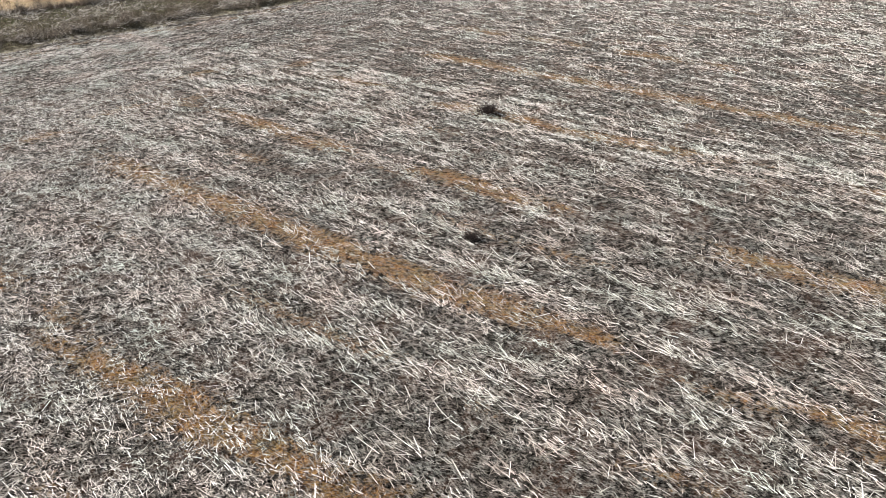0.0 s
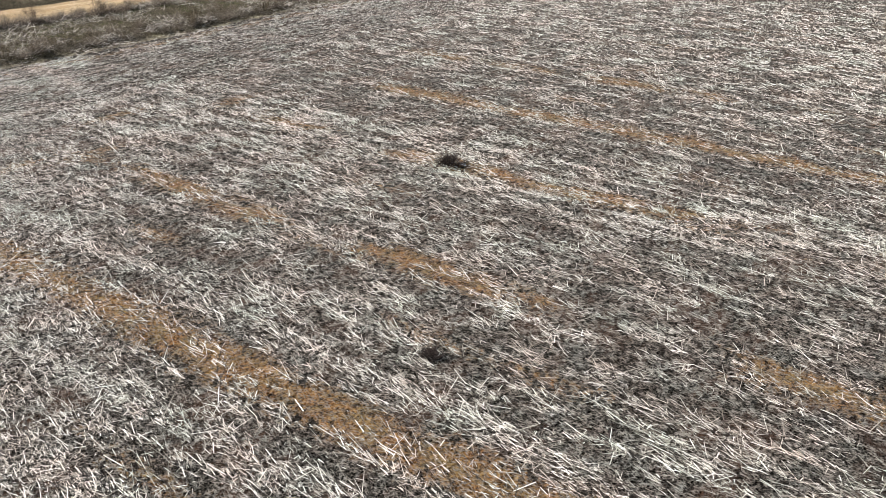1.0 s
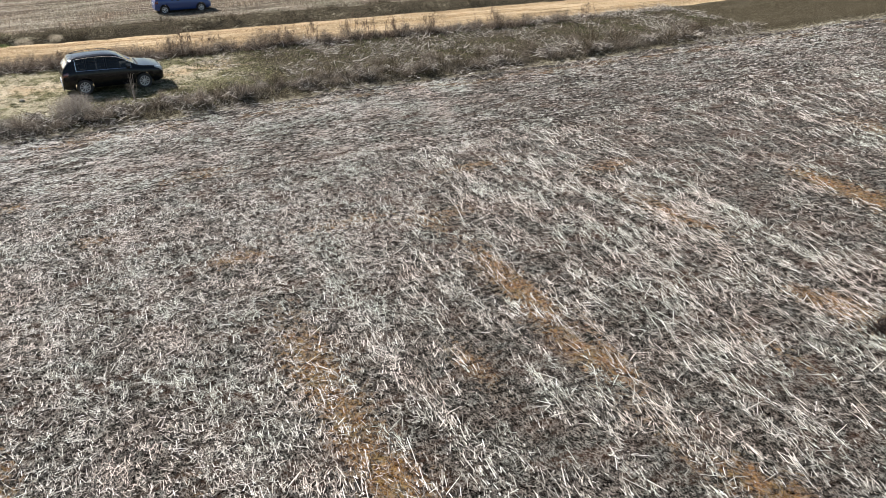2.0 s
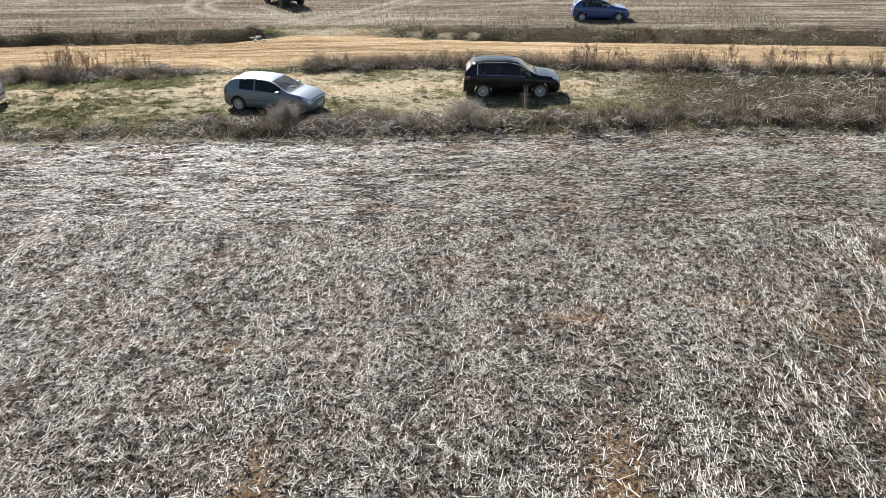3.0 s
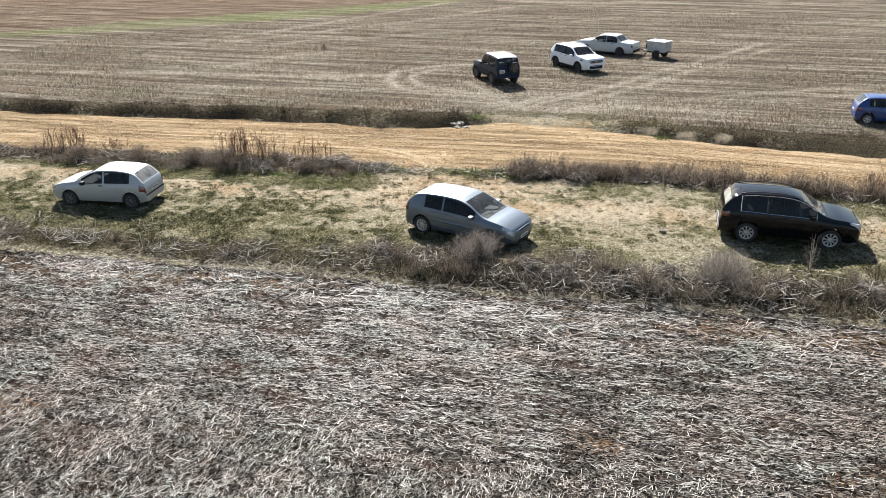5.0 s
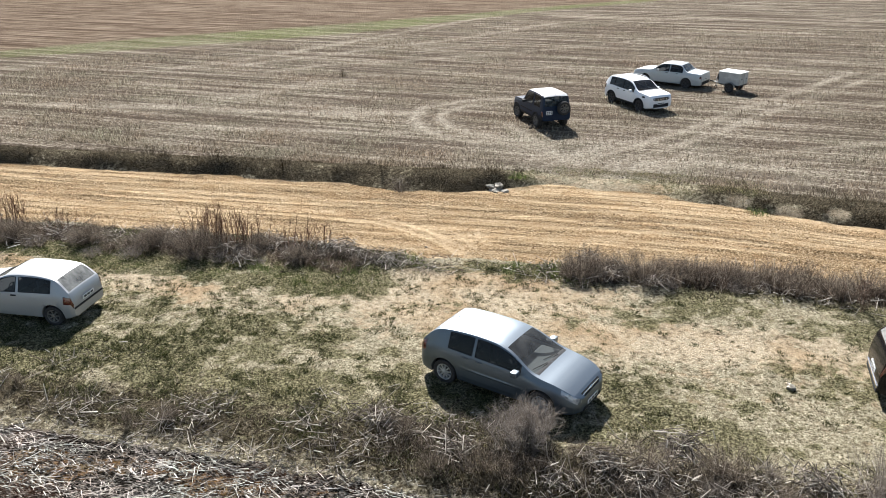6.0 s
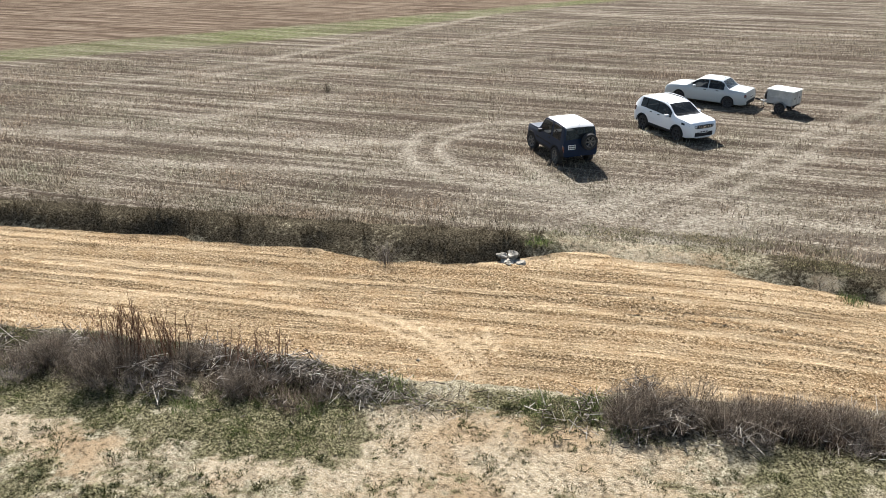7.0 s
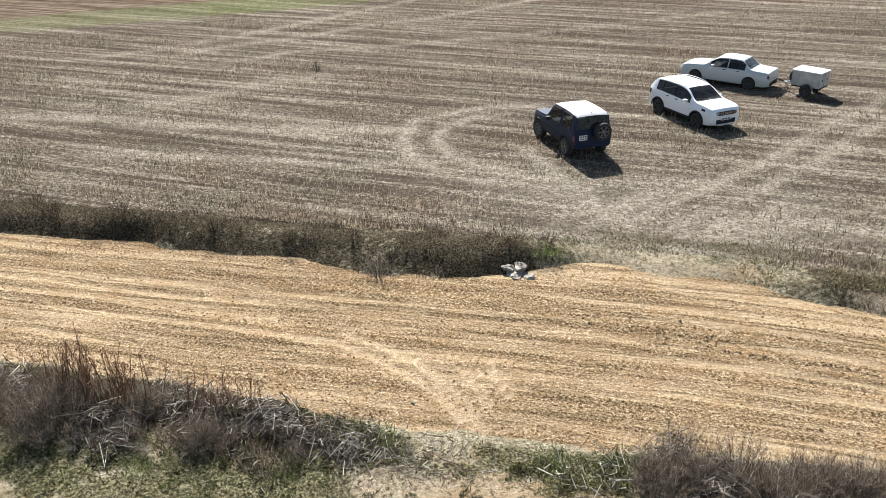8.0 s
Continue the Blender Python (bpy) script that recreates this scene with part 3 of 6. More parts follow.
def blades(name, base, tip, width):
    """Narrow bent blades, two quads and a point each, in one mesh."""
    n = len(base)
    d = tip - base
    side = np.stack([-d[:, 1], d[:, 0], np.zeros(n)], 1)
    side /= np.maximum(np.linalg.norm(side, axis=1, keepdims=True), 1e-6)
    side *= width[:, None]
    mid = base + d * 0.55 + np.array([0, 0, 1.0]) * (np.linalg.norm(d, axis=1, keepdims=True) * 0.16)
    co = np.stack([base - side, base + side, mid + side * 0.8, mid - side * 0.8, tip + side * 0.15, tip - side * 0.15], 1)
    i = np.arange(n)[:, None] * 6
    quads = np.concatenate([i + np.array([[0, 1, 2, 3]]), i + np.array([[3, 2, 4, 5]])], 0)
    return mesh_of(name, co.reshape(-1, 3), quads)


def stuff(name, me, material, label, category):
    me.materials.append(material)
    return tagged(new(name, me), label, category, kind="stuff")


# about a third near black: painted shade among the pale pieces
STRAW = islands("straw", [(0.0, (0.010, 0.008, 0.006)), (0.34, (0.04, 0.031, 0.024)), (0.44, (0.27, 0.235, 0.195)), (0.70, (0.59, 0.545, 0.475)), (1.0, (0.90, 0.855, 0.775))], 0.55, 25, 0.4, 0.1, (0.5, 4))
rng = np.random.RandomState(7)
SWATHS = [(-6.8, 0.5), (-4.3, -0.5), (-2.2, 0.3), (1.4, -0.3), (3.9, 0.4), (6.3, 0.2), (10.6, -0.2)]


def swath_amount(x, y):
    """Pale lanes where the harvester laid more straw."""
    total = np.zeros_like(x)
    for x0, bend in SWATHS:
        centre = x0 + bend * ((y - 14) / 8) ** 2 * np.sign(bend) * 0.6 * np.sign(bend) + 0.5 * (fbm(y * 0.3, y * 0 + x0, 161) - 0.5)
        total = np.maximum(total, np.exp(-((x - centre) / 0.28) ** 2))
    return total * step(25.5, 22, y) * step(0.35, 0.6, fbm(x * 0.25, y * 0.25, 171, 3) + 0.1)


def near_straw():
    n = 1420000
    # denser in the near corner of the field
    x = -16 + 92 * (1 - np.sqrt(1 - rng.rand(n) * 0.985)) ** 1.0
    x = np.where(rng.rand(n) < 0.56, rng.uniform(-15, 24, n), x)
    x = np.where(rng.rand(n) < 0.18, rng.uniform(20, 76, n), x)
    y = rng.uniform(-16, 29.2, n)
    keep = (y < field_edge(x) + 0.3 * rng.randn(n)) & (y > -3.6 - 1.29 * (x + 1.5)) & (y > -17.5 + 0.13 * (x - 7.4))
    keep &= (x > -3.5) | (y > 8.5 + 1.05 * (-4.5 - x))
    x, y = x[keep], y[keep]
    n = len(x)
    bare, swath, head = bare_amount(x, y), swath_amount(x, y), headland(x, y)
    # the laid zone has long straw in bundles along the rows
    laid = step(3, 9, x - 0.55 * (y - 2)) * (1 - head)
    bundle = step(0.48, 0.58, fbm(x * 5.0, y * 1.2, 127, 4))
    mat = np.where(head > 0.5, fbm(x * 1.3, y * 7.0, 123, 3), fbm(x * 6.2, y * 5.6, 129, 3))
    density = (0.05 + 0.14 * head + 1.02 * step(0.43, 0.555, mat)) * (1.52 - 0.32 * head) * (1 - 0.25 * step(-3.0, -1.0, y - field_edge(x))) * (0.55 + 0.6 * step(0.3, 0.65, fbm(x * 0.5, y * 0.4, 121, 4)))
    density = density * (1 - laid) + laid * (0.06 + 0.82 * bundle) * (1 + 0.50 * step(14, 30, x)) * (0.6 + 0.5 * step(0.3, 0.65, fbm(x * 0.9, y * 0.25, 125, 3)))
    keep = rng.rand(n) < (0.68 * density + 0.52 * swath) * (1 - 0.48 * bare)
    x, y, bare, head, laid, bundle = (v[keep] for v in (x, y, bare, head, laid, bundle))
    n = len(x)
    edge = step(-3.4, -1.2, y - field_edge(x))
    tidy = rng.rand(n) < 0.22 + 0.43 * laid + 0.6 * head
    ang = np.where(rng.rand(n) < head, 0.0, np.pi / 2 - 0.12) + rng.randn(n) * np.where(tidy, 0.24 + 0.10 * head + 0.22 * edge, 1.5)
    length = 0.045 + (0.15 + 0.04 * laid) * rng.rand(n) ** 1.8
    stalk = rng.rand(n) < 0.05 + 0.12 * laid * bundle + 0.16 * edge
    length = np.where(stalk, 0.18 + (0.18 + 0.16 * laid + 0.12 * edge) * rng.rand(n), length)
    lift = np.abs(rng.randn(n)) * (0.14 - 0.06 * head)
    up = rng.rand(n) < 0.008 + 0.040 * laid * step(0.40, 0.58, fbm(x * 0.5, y * 0.5, 175, 3))
    lift = np.where(up, 1.1 + 0.35 * rng.rand(n), lift)
    length = np.where(up, 0.10 + 0.17 * rng.rand(n), length)
    d = np.stack([np.cos(ang) * np.cos(lift), np.sin(ang) * np.cos(lift), np.sin(lift)], 1)
    base = np.stack([x, y, height(x, y) + 0.008 + (0.06 - 0.03 * head) * rng.rand(n) ** 1.5], 1)
    radius = (0.0041 + 0.0064 * rng.rand(n) ** 1.8) * (1 + 0.08 * laid + 0.15 * edge) * (1 + 1.0 * step(14, 55, x)) * np.where(up, 0.65, 1.0)
    me = sticks("straw", base, base + d * length[:, None], radius, 0.75, True)
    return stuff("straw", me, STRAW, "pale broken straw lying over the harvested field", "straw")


near_straw()


def outer_straw():
    """The same straw, thinner, over the rest of the field."""
    n = 60000
    x, y = rng.uniform(-50, 60, n), rng.uniform(-40, 28, n)
    inside = (y > -3.6 - 1.29 * (x + 1.5)) & (y > -17.5 + 0.13 * (x - 7.4)) & ((x > -3.5) | (y > 8.5 + 1.05 * (-4.5 - x))) & (x > -15)
    keep = ~inside & (y < field_edge(x))
    x, y = x[keep], y[keep]
    n = len(x)
    ang = np.where(headland(x, y) > 0.5, 0.0, np.pi / 2) + rng.randn(n) * 0.7
    base = np.stack([x, y, height(x, y) + 0.01 + 0.05 * rng.rand(n)], 1)
    tip = base + np.stack([np.cos(ang), np.sin(ang), 0.1 * rng.randn(n)], 1) * (0.15 + 0.35 * rng.rand(n))[:, None]
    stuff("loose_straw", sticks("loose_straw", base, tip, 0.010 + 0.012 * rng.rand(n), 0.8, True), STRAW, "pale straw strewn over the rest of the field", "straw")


outer_straw()
STUBBLE = islands("stubble", [(0.0, (0.06, 0.046, 0.032)), (0.40, (0.19, 0.152, 0.107)), (0.7, (0.38, 0.318, 0.23)), (1.0, (0.66, 0.585, 0.45))], 0.7, 25, 0.3, 0.3, (0.25, 3))


def spikes(name, base, tip, width):
    """Thin upright points, one three-cornered face each, turned at random."""
    n = len(base)
    a = rng.rand(n) * 2 * np.pi
    side = np.stack([np.cos(a), np.sin(a), np.zeros(n)], 1) * width[:, None]
    co = np.stack([base - side, base + side, tip], 1)
    return mesh_of(name, co.reshape(-1, 3), np.arange(n * 3).reshape(-1, 3))


def far_stubble():
    """Rows of short cut stalks, thinned where wheels went, with chaff between."""
    n = 620000
    y = 48 + 52 * rng.rand(n) ** 1.7
    x = -44 + 72 * rng.rand(n)
    row = 0.5 + 0.5 * np.cos((y + 0.5 * fbm(x * 0.1, y * 0.1, 145, 2)) * 2 * np.pi / 0.34)
    keep = (y > bank_top(x) - 0.2) & (y < green_edge(x) + 1) & (rng.rand(n) < (0.12 + 0.88 * row ** 2) * (0.3 + 0.7 * step(0.32, 0.62, fbm(x * 0.35, y * 1.1, 141, 4))))
    x, y = x[keep], y[keep]
    keep = rng.rand(len(x)) > 0.75 * track_amount(x, y)
    x, y = x[keep], y[keep]
    n = len(x)
    base = np.stack([x, y, height(x, y) - 0.01], 1)
    tall = (0.07 + 0.12 * rng.rand(n)) * (0.7 + 0.6 * step(0.4, 0.6, fbm(x * 0.4, y * 0.4, 147, 3)))
    tip = base + np.stack([rng.randn(n) * 0.045, rng.randn(n) * 0.045, tall], 1)
    stuff("stubble", spikes("stubble", base, tip, 0.008 + 0.012 * rng.rand(n)), STUBBLE, "short tan cereal stubble standing in rows on the far field", "stubble")
    n = 60000
    y = 48 + 40 * rng.rand(n) ** 1.5
    x = -42 + 68 * rng.rand(n)
    keep = (y > bank_top(x) - 0.2) & (y < green_edge(x)) & (rng.rand(n) < 0.25 + 0.9 * track_amount(x, y))
    x, y = x[keep], y[keep]
    n = len(x)
    ang = rng.rand(n) * np.pi
    base = np.stack([x, y, height(x, y) + 0.012], 1)
    tip = base + np.stack([np.cos(ang), np.sin(ang), 0.1 * rng.randn(n)], 1) * (0.05 + 0.10 * rng.rand(n))[:, None]
    stuff("chaff", sticks("chaff", base, tip, 0.008 + 0.010 * rng.rand(n), 0.8, True), STUBBLE, "pale flattened chaff in the wheel marks of the far field", "chaff")


far_stubble()
GRASS = islands("grass", [(0.0, (0.016, 0.018, 0.006)), (0.40, (0.09, 0.092, 0.034)), (0.65, (0.25, 0.235, 0.11)), (1.0, (0.70, 0.62, 0.41))], 0.7, 20, 0.3, 0.35, (0.6, 3))
GREEN_GRASS = islands("green_grass", [(0.0, (0.025, 0.035, 0.009)), (0.5, (0.075, 0.098, 0.028)), (0.85, (0.16, 0.18, 0.06)), (1.0, (0.36, 0.34, 0.18))], 0.65, 20, 0.3, 0.35)
TUSSOCK = islands("tussock", [(0.0, (0.010, 0.013, 0.004)), (0.5, (0.052, 0.060, 0.018)), (0.85, (0.155, 0.158, 0.058)), (1.0, (0.42, 0.39, 0.21))], 0.7, 20, 0.3, 0.2)
DRYGRASS = islands("dry_grass", [(0.0, (0.018, 0.013, 0.009)), (0.5, (0.08, 0.064, 0.045)), (0.8, (0.22, 0.185, 0.137)), (1.0, (0.52, 0.46, 0.37))], 0.7, 20, 0.3, 0.3)
# tones kept dark to paint the shade of the bank's near slope
BANKGRASS = islands("bank_weeds", [(0.0, (0.016, 0.013, 0.007)), (0.5, (0.085, 0.066, 0.038)), (0.82, (0.22, 0.178, 0.115)), (1.0, (0.50, 0.42, 0.30))], 0.8, 20, 0.2, 0.15)


def tufts(name, x, y, per, reach, tall, width, material, label, lean=0.5):
    n = len(x)
    x, y = np.repeat(x, per), np.repeat(y, per)
    size = np.repeat(0.45 + 1.0 * rng.rand(n) ** 1.5, per)
    a, r = rng.rand(n * per) * 2 * np.pi, reach * np.sqrt(rng.rand(n * per)) * size
    bx, by = x + r * np.cos(a), y + r * np.sin(a)
    base = np.stack([bx, by, height(bx, by) - 0.01], 1)
    l = tall * size * (0.35 + 0.8 * rng.rand(n * per))
    b = a + 0.9 * rng.randn(n * per)
    out = np.minimum(lean * (0.35 + 0.9 * rng.rand(n * per)), 1.15)
    tip = base + np.stack([np.cos(b) * l * out, np.sin(b) * l * out, l * np.sqrt(np.maximum(1 - out ** 2 * 0.7, 0.06))], 1)
    return stuff(name, spikes(name, base, tip, width * (0.5 + rng.rand(n * per))), material, label, "grass")


def scatter(n, x0, x1, y0, y1, chance):
    x, y = rng.uniform(x0, x1, n), rng.uniform(y0, y1, n)
    keep = rng.rand(n) < chance(x, y)
    return x[keep], y[keep]


def on_verge(x, y):
    return (y > field_edge(x) + 0.4) & (y < road_near(x) - 0.35)


tufts("verge_grass", *scatter(26000, -24, 30, 27.5, 41, lambda x, y: on_verge(x, y) * (0.01 + 0.99 * mat_amount(x, y)) * (1 - 0.55 * step(12, 18, x))), 13, 0.11, 0.075, 0.009, GRASS, "low matted green and tan grass on the verge", 0.95)
tufts("green_grass", *scatter(14000, -26, 6, 35.0, 41, lambda x, y: on_verge(x, y) * mat_amount(x, y) * step(0.45, 0.55, fbm(x * 0.7, y * 0.7, 211, 3)) * np.maximum(step(-6.2, -8.2, x) * step(34.8, 36.0, y), 1.0 * np.exp(-((y - road_near(x) + 1.0) / 0.75) ** 2) * step(4.5, 0.0, x))), 16, 0.12, 0.085, 0.009, GREEN_GRASS, "fresh green grass at the edge of the road", 0.9)
tufts("grass_tussocks", *scatter(12500, -24, 14, 28, 39.5, lambda x, y: on_verge(x, y) * step(0.43, 0.52, fbm(x * 1.1, y * 1.3, 221, 3)) * (0.12 + 0.88 * mat_amount(x, y)) * step(0.3, 1.2, y - field_edge(x)) * (0.22 + 0.78 * step(34.4, 32.4, y)) * (0.45 + 0.55 * step(3, -2, x))), 84, 0.14, 0.075, 0.009, TUSSOCK, "dark green grass tussocks on the verge", 0.95)
tufts("olive_grass", *scatter(8000, 9, 46, 30, 41, lambda x, y: on_verge(x, y) * step(0.40, 0.55, fbm(x * 0.8, y * 0.8, 231, 4)) * step(1.5, 3.0, y - field_edge(x))), 16, 0.15, 0.10, 0.011, TUSSOCK, "dark olive grass on the verge", 0.85)
tufts("dry_grass", *scatter(26000, -28, 46, 27.5, 41, lambda x, y: on_verge(x, y) * np.maximum(edges(x, y) ** 1.5, 0.4 * step(11, 16, x))), 12, 0.14, 0.18, 0.008, DRYGRASS, "dry grey-brown grass along the edges of the verge", 0.85)
tufts("bank_grass", *scatter(24000, -45, 42, 43, 52, lambda x, y: step(0.36, 0.56, fbm(x * 0.9, y * 0.9, 201, 4)) * (y > road_far(x) + 0.2) * step(1.3, 0.2, y - bank_top(x)) * (1 - np.exp(-((x + 1.0) / 3.4) ** 4) * 0.9)), 13, 0.16, 0.14, 0.008, BANKGRASS, "dark dry weeds on the bank beyond the road", 0.7)
tufts("gate_grass", *scatter(3000, -5, 5, 48.0, 51.5, lambda x, y: step(0.46, 0.58, fbm(x * 0.8, y * 0.8, 203, 4)) * (y > road_far(x) + 0.3) * (y < bank_top(x) + 1.2)), 13, 0.14, 0.09, 0.009, GRASS, "thin grass on the way into the far field", 0.9)


HEDGE = islands("hedge_stems", [(0.0, (0.022, 0.015, 0.011)), (0.5, (0.095, 0.068, 0.050)), (0.82, (0.22, 0.168, 0.125)), (1.0, (0.46, 0.385, 0.31))], 0.8, 20, 0.2, 0.4)
tufts("hedge_grass", *scatter(9000, -1.6, 34, 36, 41, lambda x, y: np.exp(-((y - road_near(x) + 1.25) / 0.62) ** 4) * step(-1.6, -0.6, x) * (0.35 + 0.65 * step(0.36, 0.52, fbm(x * 0.7, y * 0.9, 261, 3))) * (1 - 0.6 * step(10, 16, x))), 26, 0.2, 0.42, 0.006, HEDGE, "tall dry brown stems crowding the edge of the road", 0.42)
tufts("rough_grass", *scatter(6500, -28, -8, 35, 40, lambda x, y: np.exp(-((y - road_near(x) + 1.7) / 0.95) ** 4) * step(0.42, 0.54, fbm(x * 0.8, y * 0.8, 265, 3))), 22, 0.2, 0.22, 0.006, HEDGE, "dry brown stems among the shrubs beside the road", 0.55)
tufts("edge_weeds", *scatter(9000, -5, 44, 28, 32.5, lambda x, y: np.exp(-((y - field_edge(x) - 1.5) / 1.0) ** 4) * step(0.42, 0.55, fbm(x * 0.9, y * 0.9, 269, 3))), 22, 0.18, 0.30, 0.006, DRYGRASS, "dark tangled dry weeds at the edge of the field", 0.65)


def dead_stalks():
    """Long dead stalks strewn on the rough margins."""
    x, y = scatter(170000, -28, 46, 27.0, 41, lambda x, y: (y > field_edge(x) - 0.3) * (y < road_near(x) - 0.3) * np.maximum(edges(x, y), 0.35 * step(11, 16, x)) * step(0.42, 0.62, fbm(x * 0.7, y * 0.7, 181, 4)))
    n = len(x)
    ang, lift = rng.rand(n) * 2 * np.pi, np.abs(rng.randn(n)) * 0.45
    length = 0.10 + 0.42 * rng.rand(n) ** 2
    d = np.stack([np.cos(ang) * np.cos(lift), np.sin(ang) * np.cos(lift), np.sin(lift)], 1)
    base = np.stack([x, y, height(x, y) + 0.02 + 0.12 * rng.rand(n)], 1)
    stuff("dead_stalks", sticks("dead_stalks", base, base + d * length[:, None], 0.005 + 0.010 * rng.rand(n) ** 1.5), STALK, "pale dead stalks tangled on the edges of the verge", "dead stalks")


STALK = islands("stalk", [(0.0, (0.04, 0.03, 0.023)), (0.40, (0.15, 0.12, 0.095)), (0.7, (0.44, 0.385, 0.315)), (1.0, (0.86, 0.79, 0.68))], 0.65, 20, 0.35, 0.15)
dead_stalks()


def clods():
    """Crumbs of dry earth on the road and little stones on the sand."""
    x = rng.uniform(-26, 22, 70000)
    v = rng.rand(70000)
    y = road_near(x) + v * (road_far(x) - road_near(x))
    keep = rng.rand(70000) < 0.06 + 0.94 * step(0.48, 0.66, fbm(x * 0.22, v * 13, 191, 4))
    x, y = x[keep], y[keep]
    n = len(x)
    size = 0.012 + 0.034 * rng.rand(n) ** 2.5
    shape = np.array([(1, 0, 0), (-1, 0, 0), (0, 1, 0), (0, -1, 0), (0, 0, 0.9)])
    co = shape[None] * (0.7 + 0.6 * rng.rand(n, 5, 1)) * size[:, None, None]
    co += np.stack([x, y, -0.14 + ruts(x, y) + 0.05 * (fbm(x * 1.3, y * 1.3, 101, 4) - 0.5) + 0.04 * (fbm(x * 4.5, y * 4.5, 111, 2) - 0.5)], 1)[:, None]
    tri = np.array([(0, 2, 4), (2, 1, 4), (1, 3, 4), (3, 0, 4)])
    faces = (np.arange(n)[:, None, None] * 5 + tri[None]).reshape(-1, 3)
    stuff("earth_clods", mesh_of("earth_clods", co.reshape(-1, 3), faces), CLOD, "crumbs of dry orange earth on the dirt road", "clods")


CLOD = islands("clod", [(0.0, (0.14, 0.085, 0.04)), (0.6, (0.32, 0.21, 0.11)), (1.0, (0.48, 0.34, 0.20))], 0.95, 40, 0.15)
clods()


# ---- vehicles ----
def part(name, data, material, parent, label="", smooth=None):
    """Links a bmesh or mesh as one object under a thing or a part."""
    if isinstance(data, bmesh.types.BMesh):
        me = bpy.data.meshes.new(name)
        bmesh.ops.recalc_face_normals(data, faces=data.faces[:])
        data.to_mesh(me)
        data.free()
        me.materials.append(material)
        if smooth is not None:
            me.polygons.foreach_set("use_smooth", np.ones(len(me.polygons), bool))
            me.set_sharp_from_angle(angle=radians(smooth))
    else:
        me = data
        if not me.materials:
            me.materials.append(material)
    ob = new(name, me)
    ob.parent = parent
    return tagged(ob, label)


def box_bm(x0, x1, y0, y1, z0, z1, bevel=0.0, bm=None, segments=2):
    bm = bm or bmesh.new()
    vs = [bm.verts.new((x, y, z)) for x in (x0, x1) for y in (y0, y1) for z in (z0, z1)]
    fs = [bm.faces.new([vs[i] for i in f]) for f in ((0, 1, 3, 2), (4, 6, 7, 5), (0, 4, 5, 1), (2, 3, 7, 6), (0, 2, 6, 4), (1, 5, 7, 3))]
    if bevel:
        edges = list({e for f in fs for e in f.edges})
        bmesh.ops.bevel(bm, geom=edges, offset=bevel, segments=segments, profile=0.6, affect="EDGES")
    return bm


def tube_bm(points, radius, sides=6, bm=None, taper=1.0):
    """A round bar along a chain of points."""
    bm = bm or bmesh.new()
    rings = []
    for k, p in enumerate(points):
        p = Vector(p)
        d = (Vector(points[min(k + 1, len(points) - 1)]) - Vector(points[max(k - 1, 0)])).normalized()
        ref = Vector((0, 0, 1)) if abs(d.z) < 0.9 else Vector((1, 0, 0))
        u = d.cross(ref).normalized()
        w = d.cross(u)
        r = radius * (1 + (taper - 1) * k / max(len(points) - 1, 1))
        rings.append([bm.verts.new(p + (u * math.cos(a) + w * math.sin(a)) * r) for a in (2 * math.pi * i / sides for i in range(sides))])
    for a, b in zip(rings, rings[1:]):
        for i in range(sides):
            bm.faces.new((a[i], a[(i + 1) % sides], b[(i + 1) % sides], b[i]))
    bm.faces.new(rings[0][::-1])
    bm.faces.new(rings[-1])
    return bm


def lathe_bm(profile, sides=28, bm=None):
    """Turns (radius, y) pairs round the y axis."""
    bm = bm or bmesh.new()
    rings = [[bm.verts.new((r * math.cos(a), y, r * math.sin(a))) for a in (2 * math.pi * i / sides for i in range(sides))] for r, y in profile]
    for a, b in zip(rings, rings[1:]):
        for i in range(sides):
            bm.faces.new((a[i], a[(i + 1) % sides], b[(i + 1) % sides], b[i]))
    return bm


RUBBER = plain("tyre_rubber", (0.035, 0.032, 0.03), 0.85, 0, 0.3, 0.35, 25)
PLASTIC = plain("black_plastic", (0.022, 0.022, 0.023), 0.7, 0, 0.2, 0.2, 30)
CABIN = plain("cabin_trim", (0.045, 0.045, 0.048), 0.85, 0, 0.2, 0.2, 30)
SEATS = plain("seat_cloth", (0.11, 0.11, 0.115), 0.95, 0, 0.1, 0.25, 60)
UNDER = plain("underbody", (0.02, 0.019, 0.018), 0.9, 0, 0.2, 0.2, 20)
ALLOY = plain("alloy", (0.60, 0.60, 0.60), 0.35, 0.6, 0.5, 0.2, 20)
DUSTY_RIM = plain("dusty_rim", (0.16, 0.145, 0.125), 0.7, 0.2, 0.4, 0.3, 20)
DARK_RIM = plain("dark_rim", (0.055, 0.055, 0.058), 0.5, 0.4, 0.4, 0.3, 20)
CHROME = plain("chrome", (0.75, 0.75, 0.75), 0.15, 1.0, 0.5, 0.05, 10)
PLATE = plain("plate_white", (0.72, 0.72, 0.70), 0.5, 0, 0.4, 0.1, 20)
INK = plain("plate_ink", (0.03, 0.03, 0.035), 0.6)


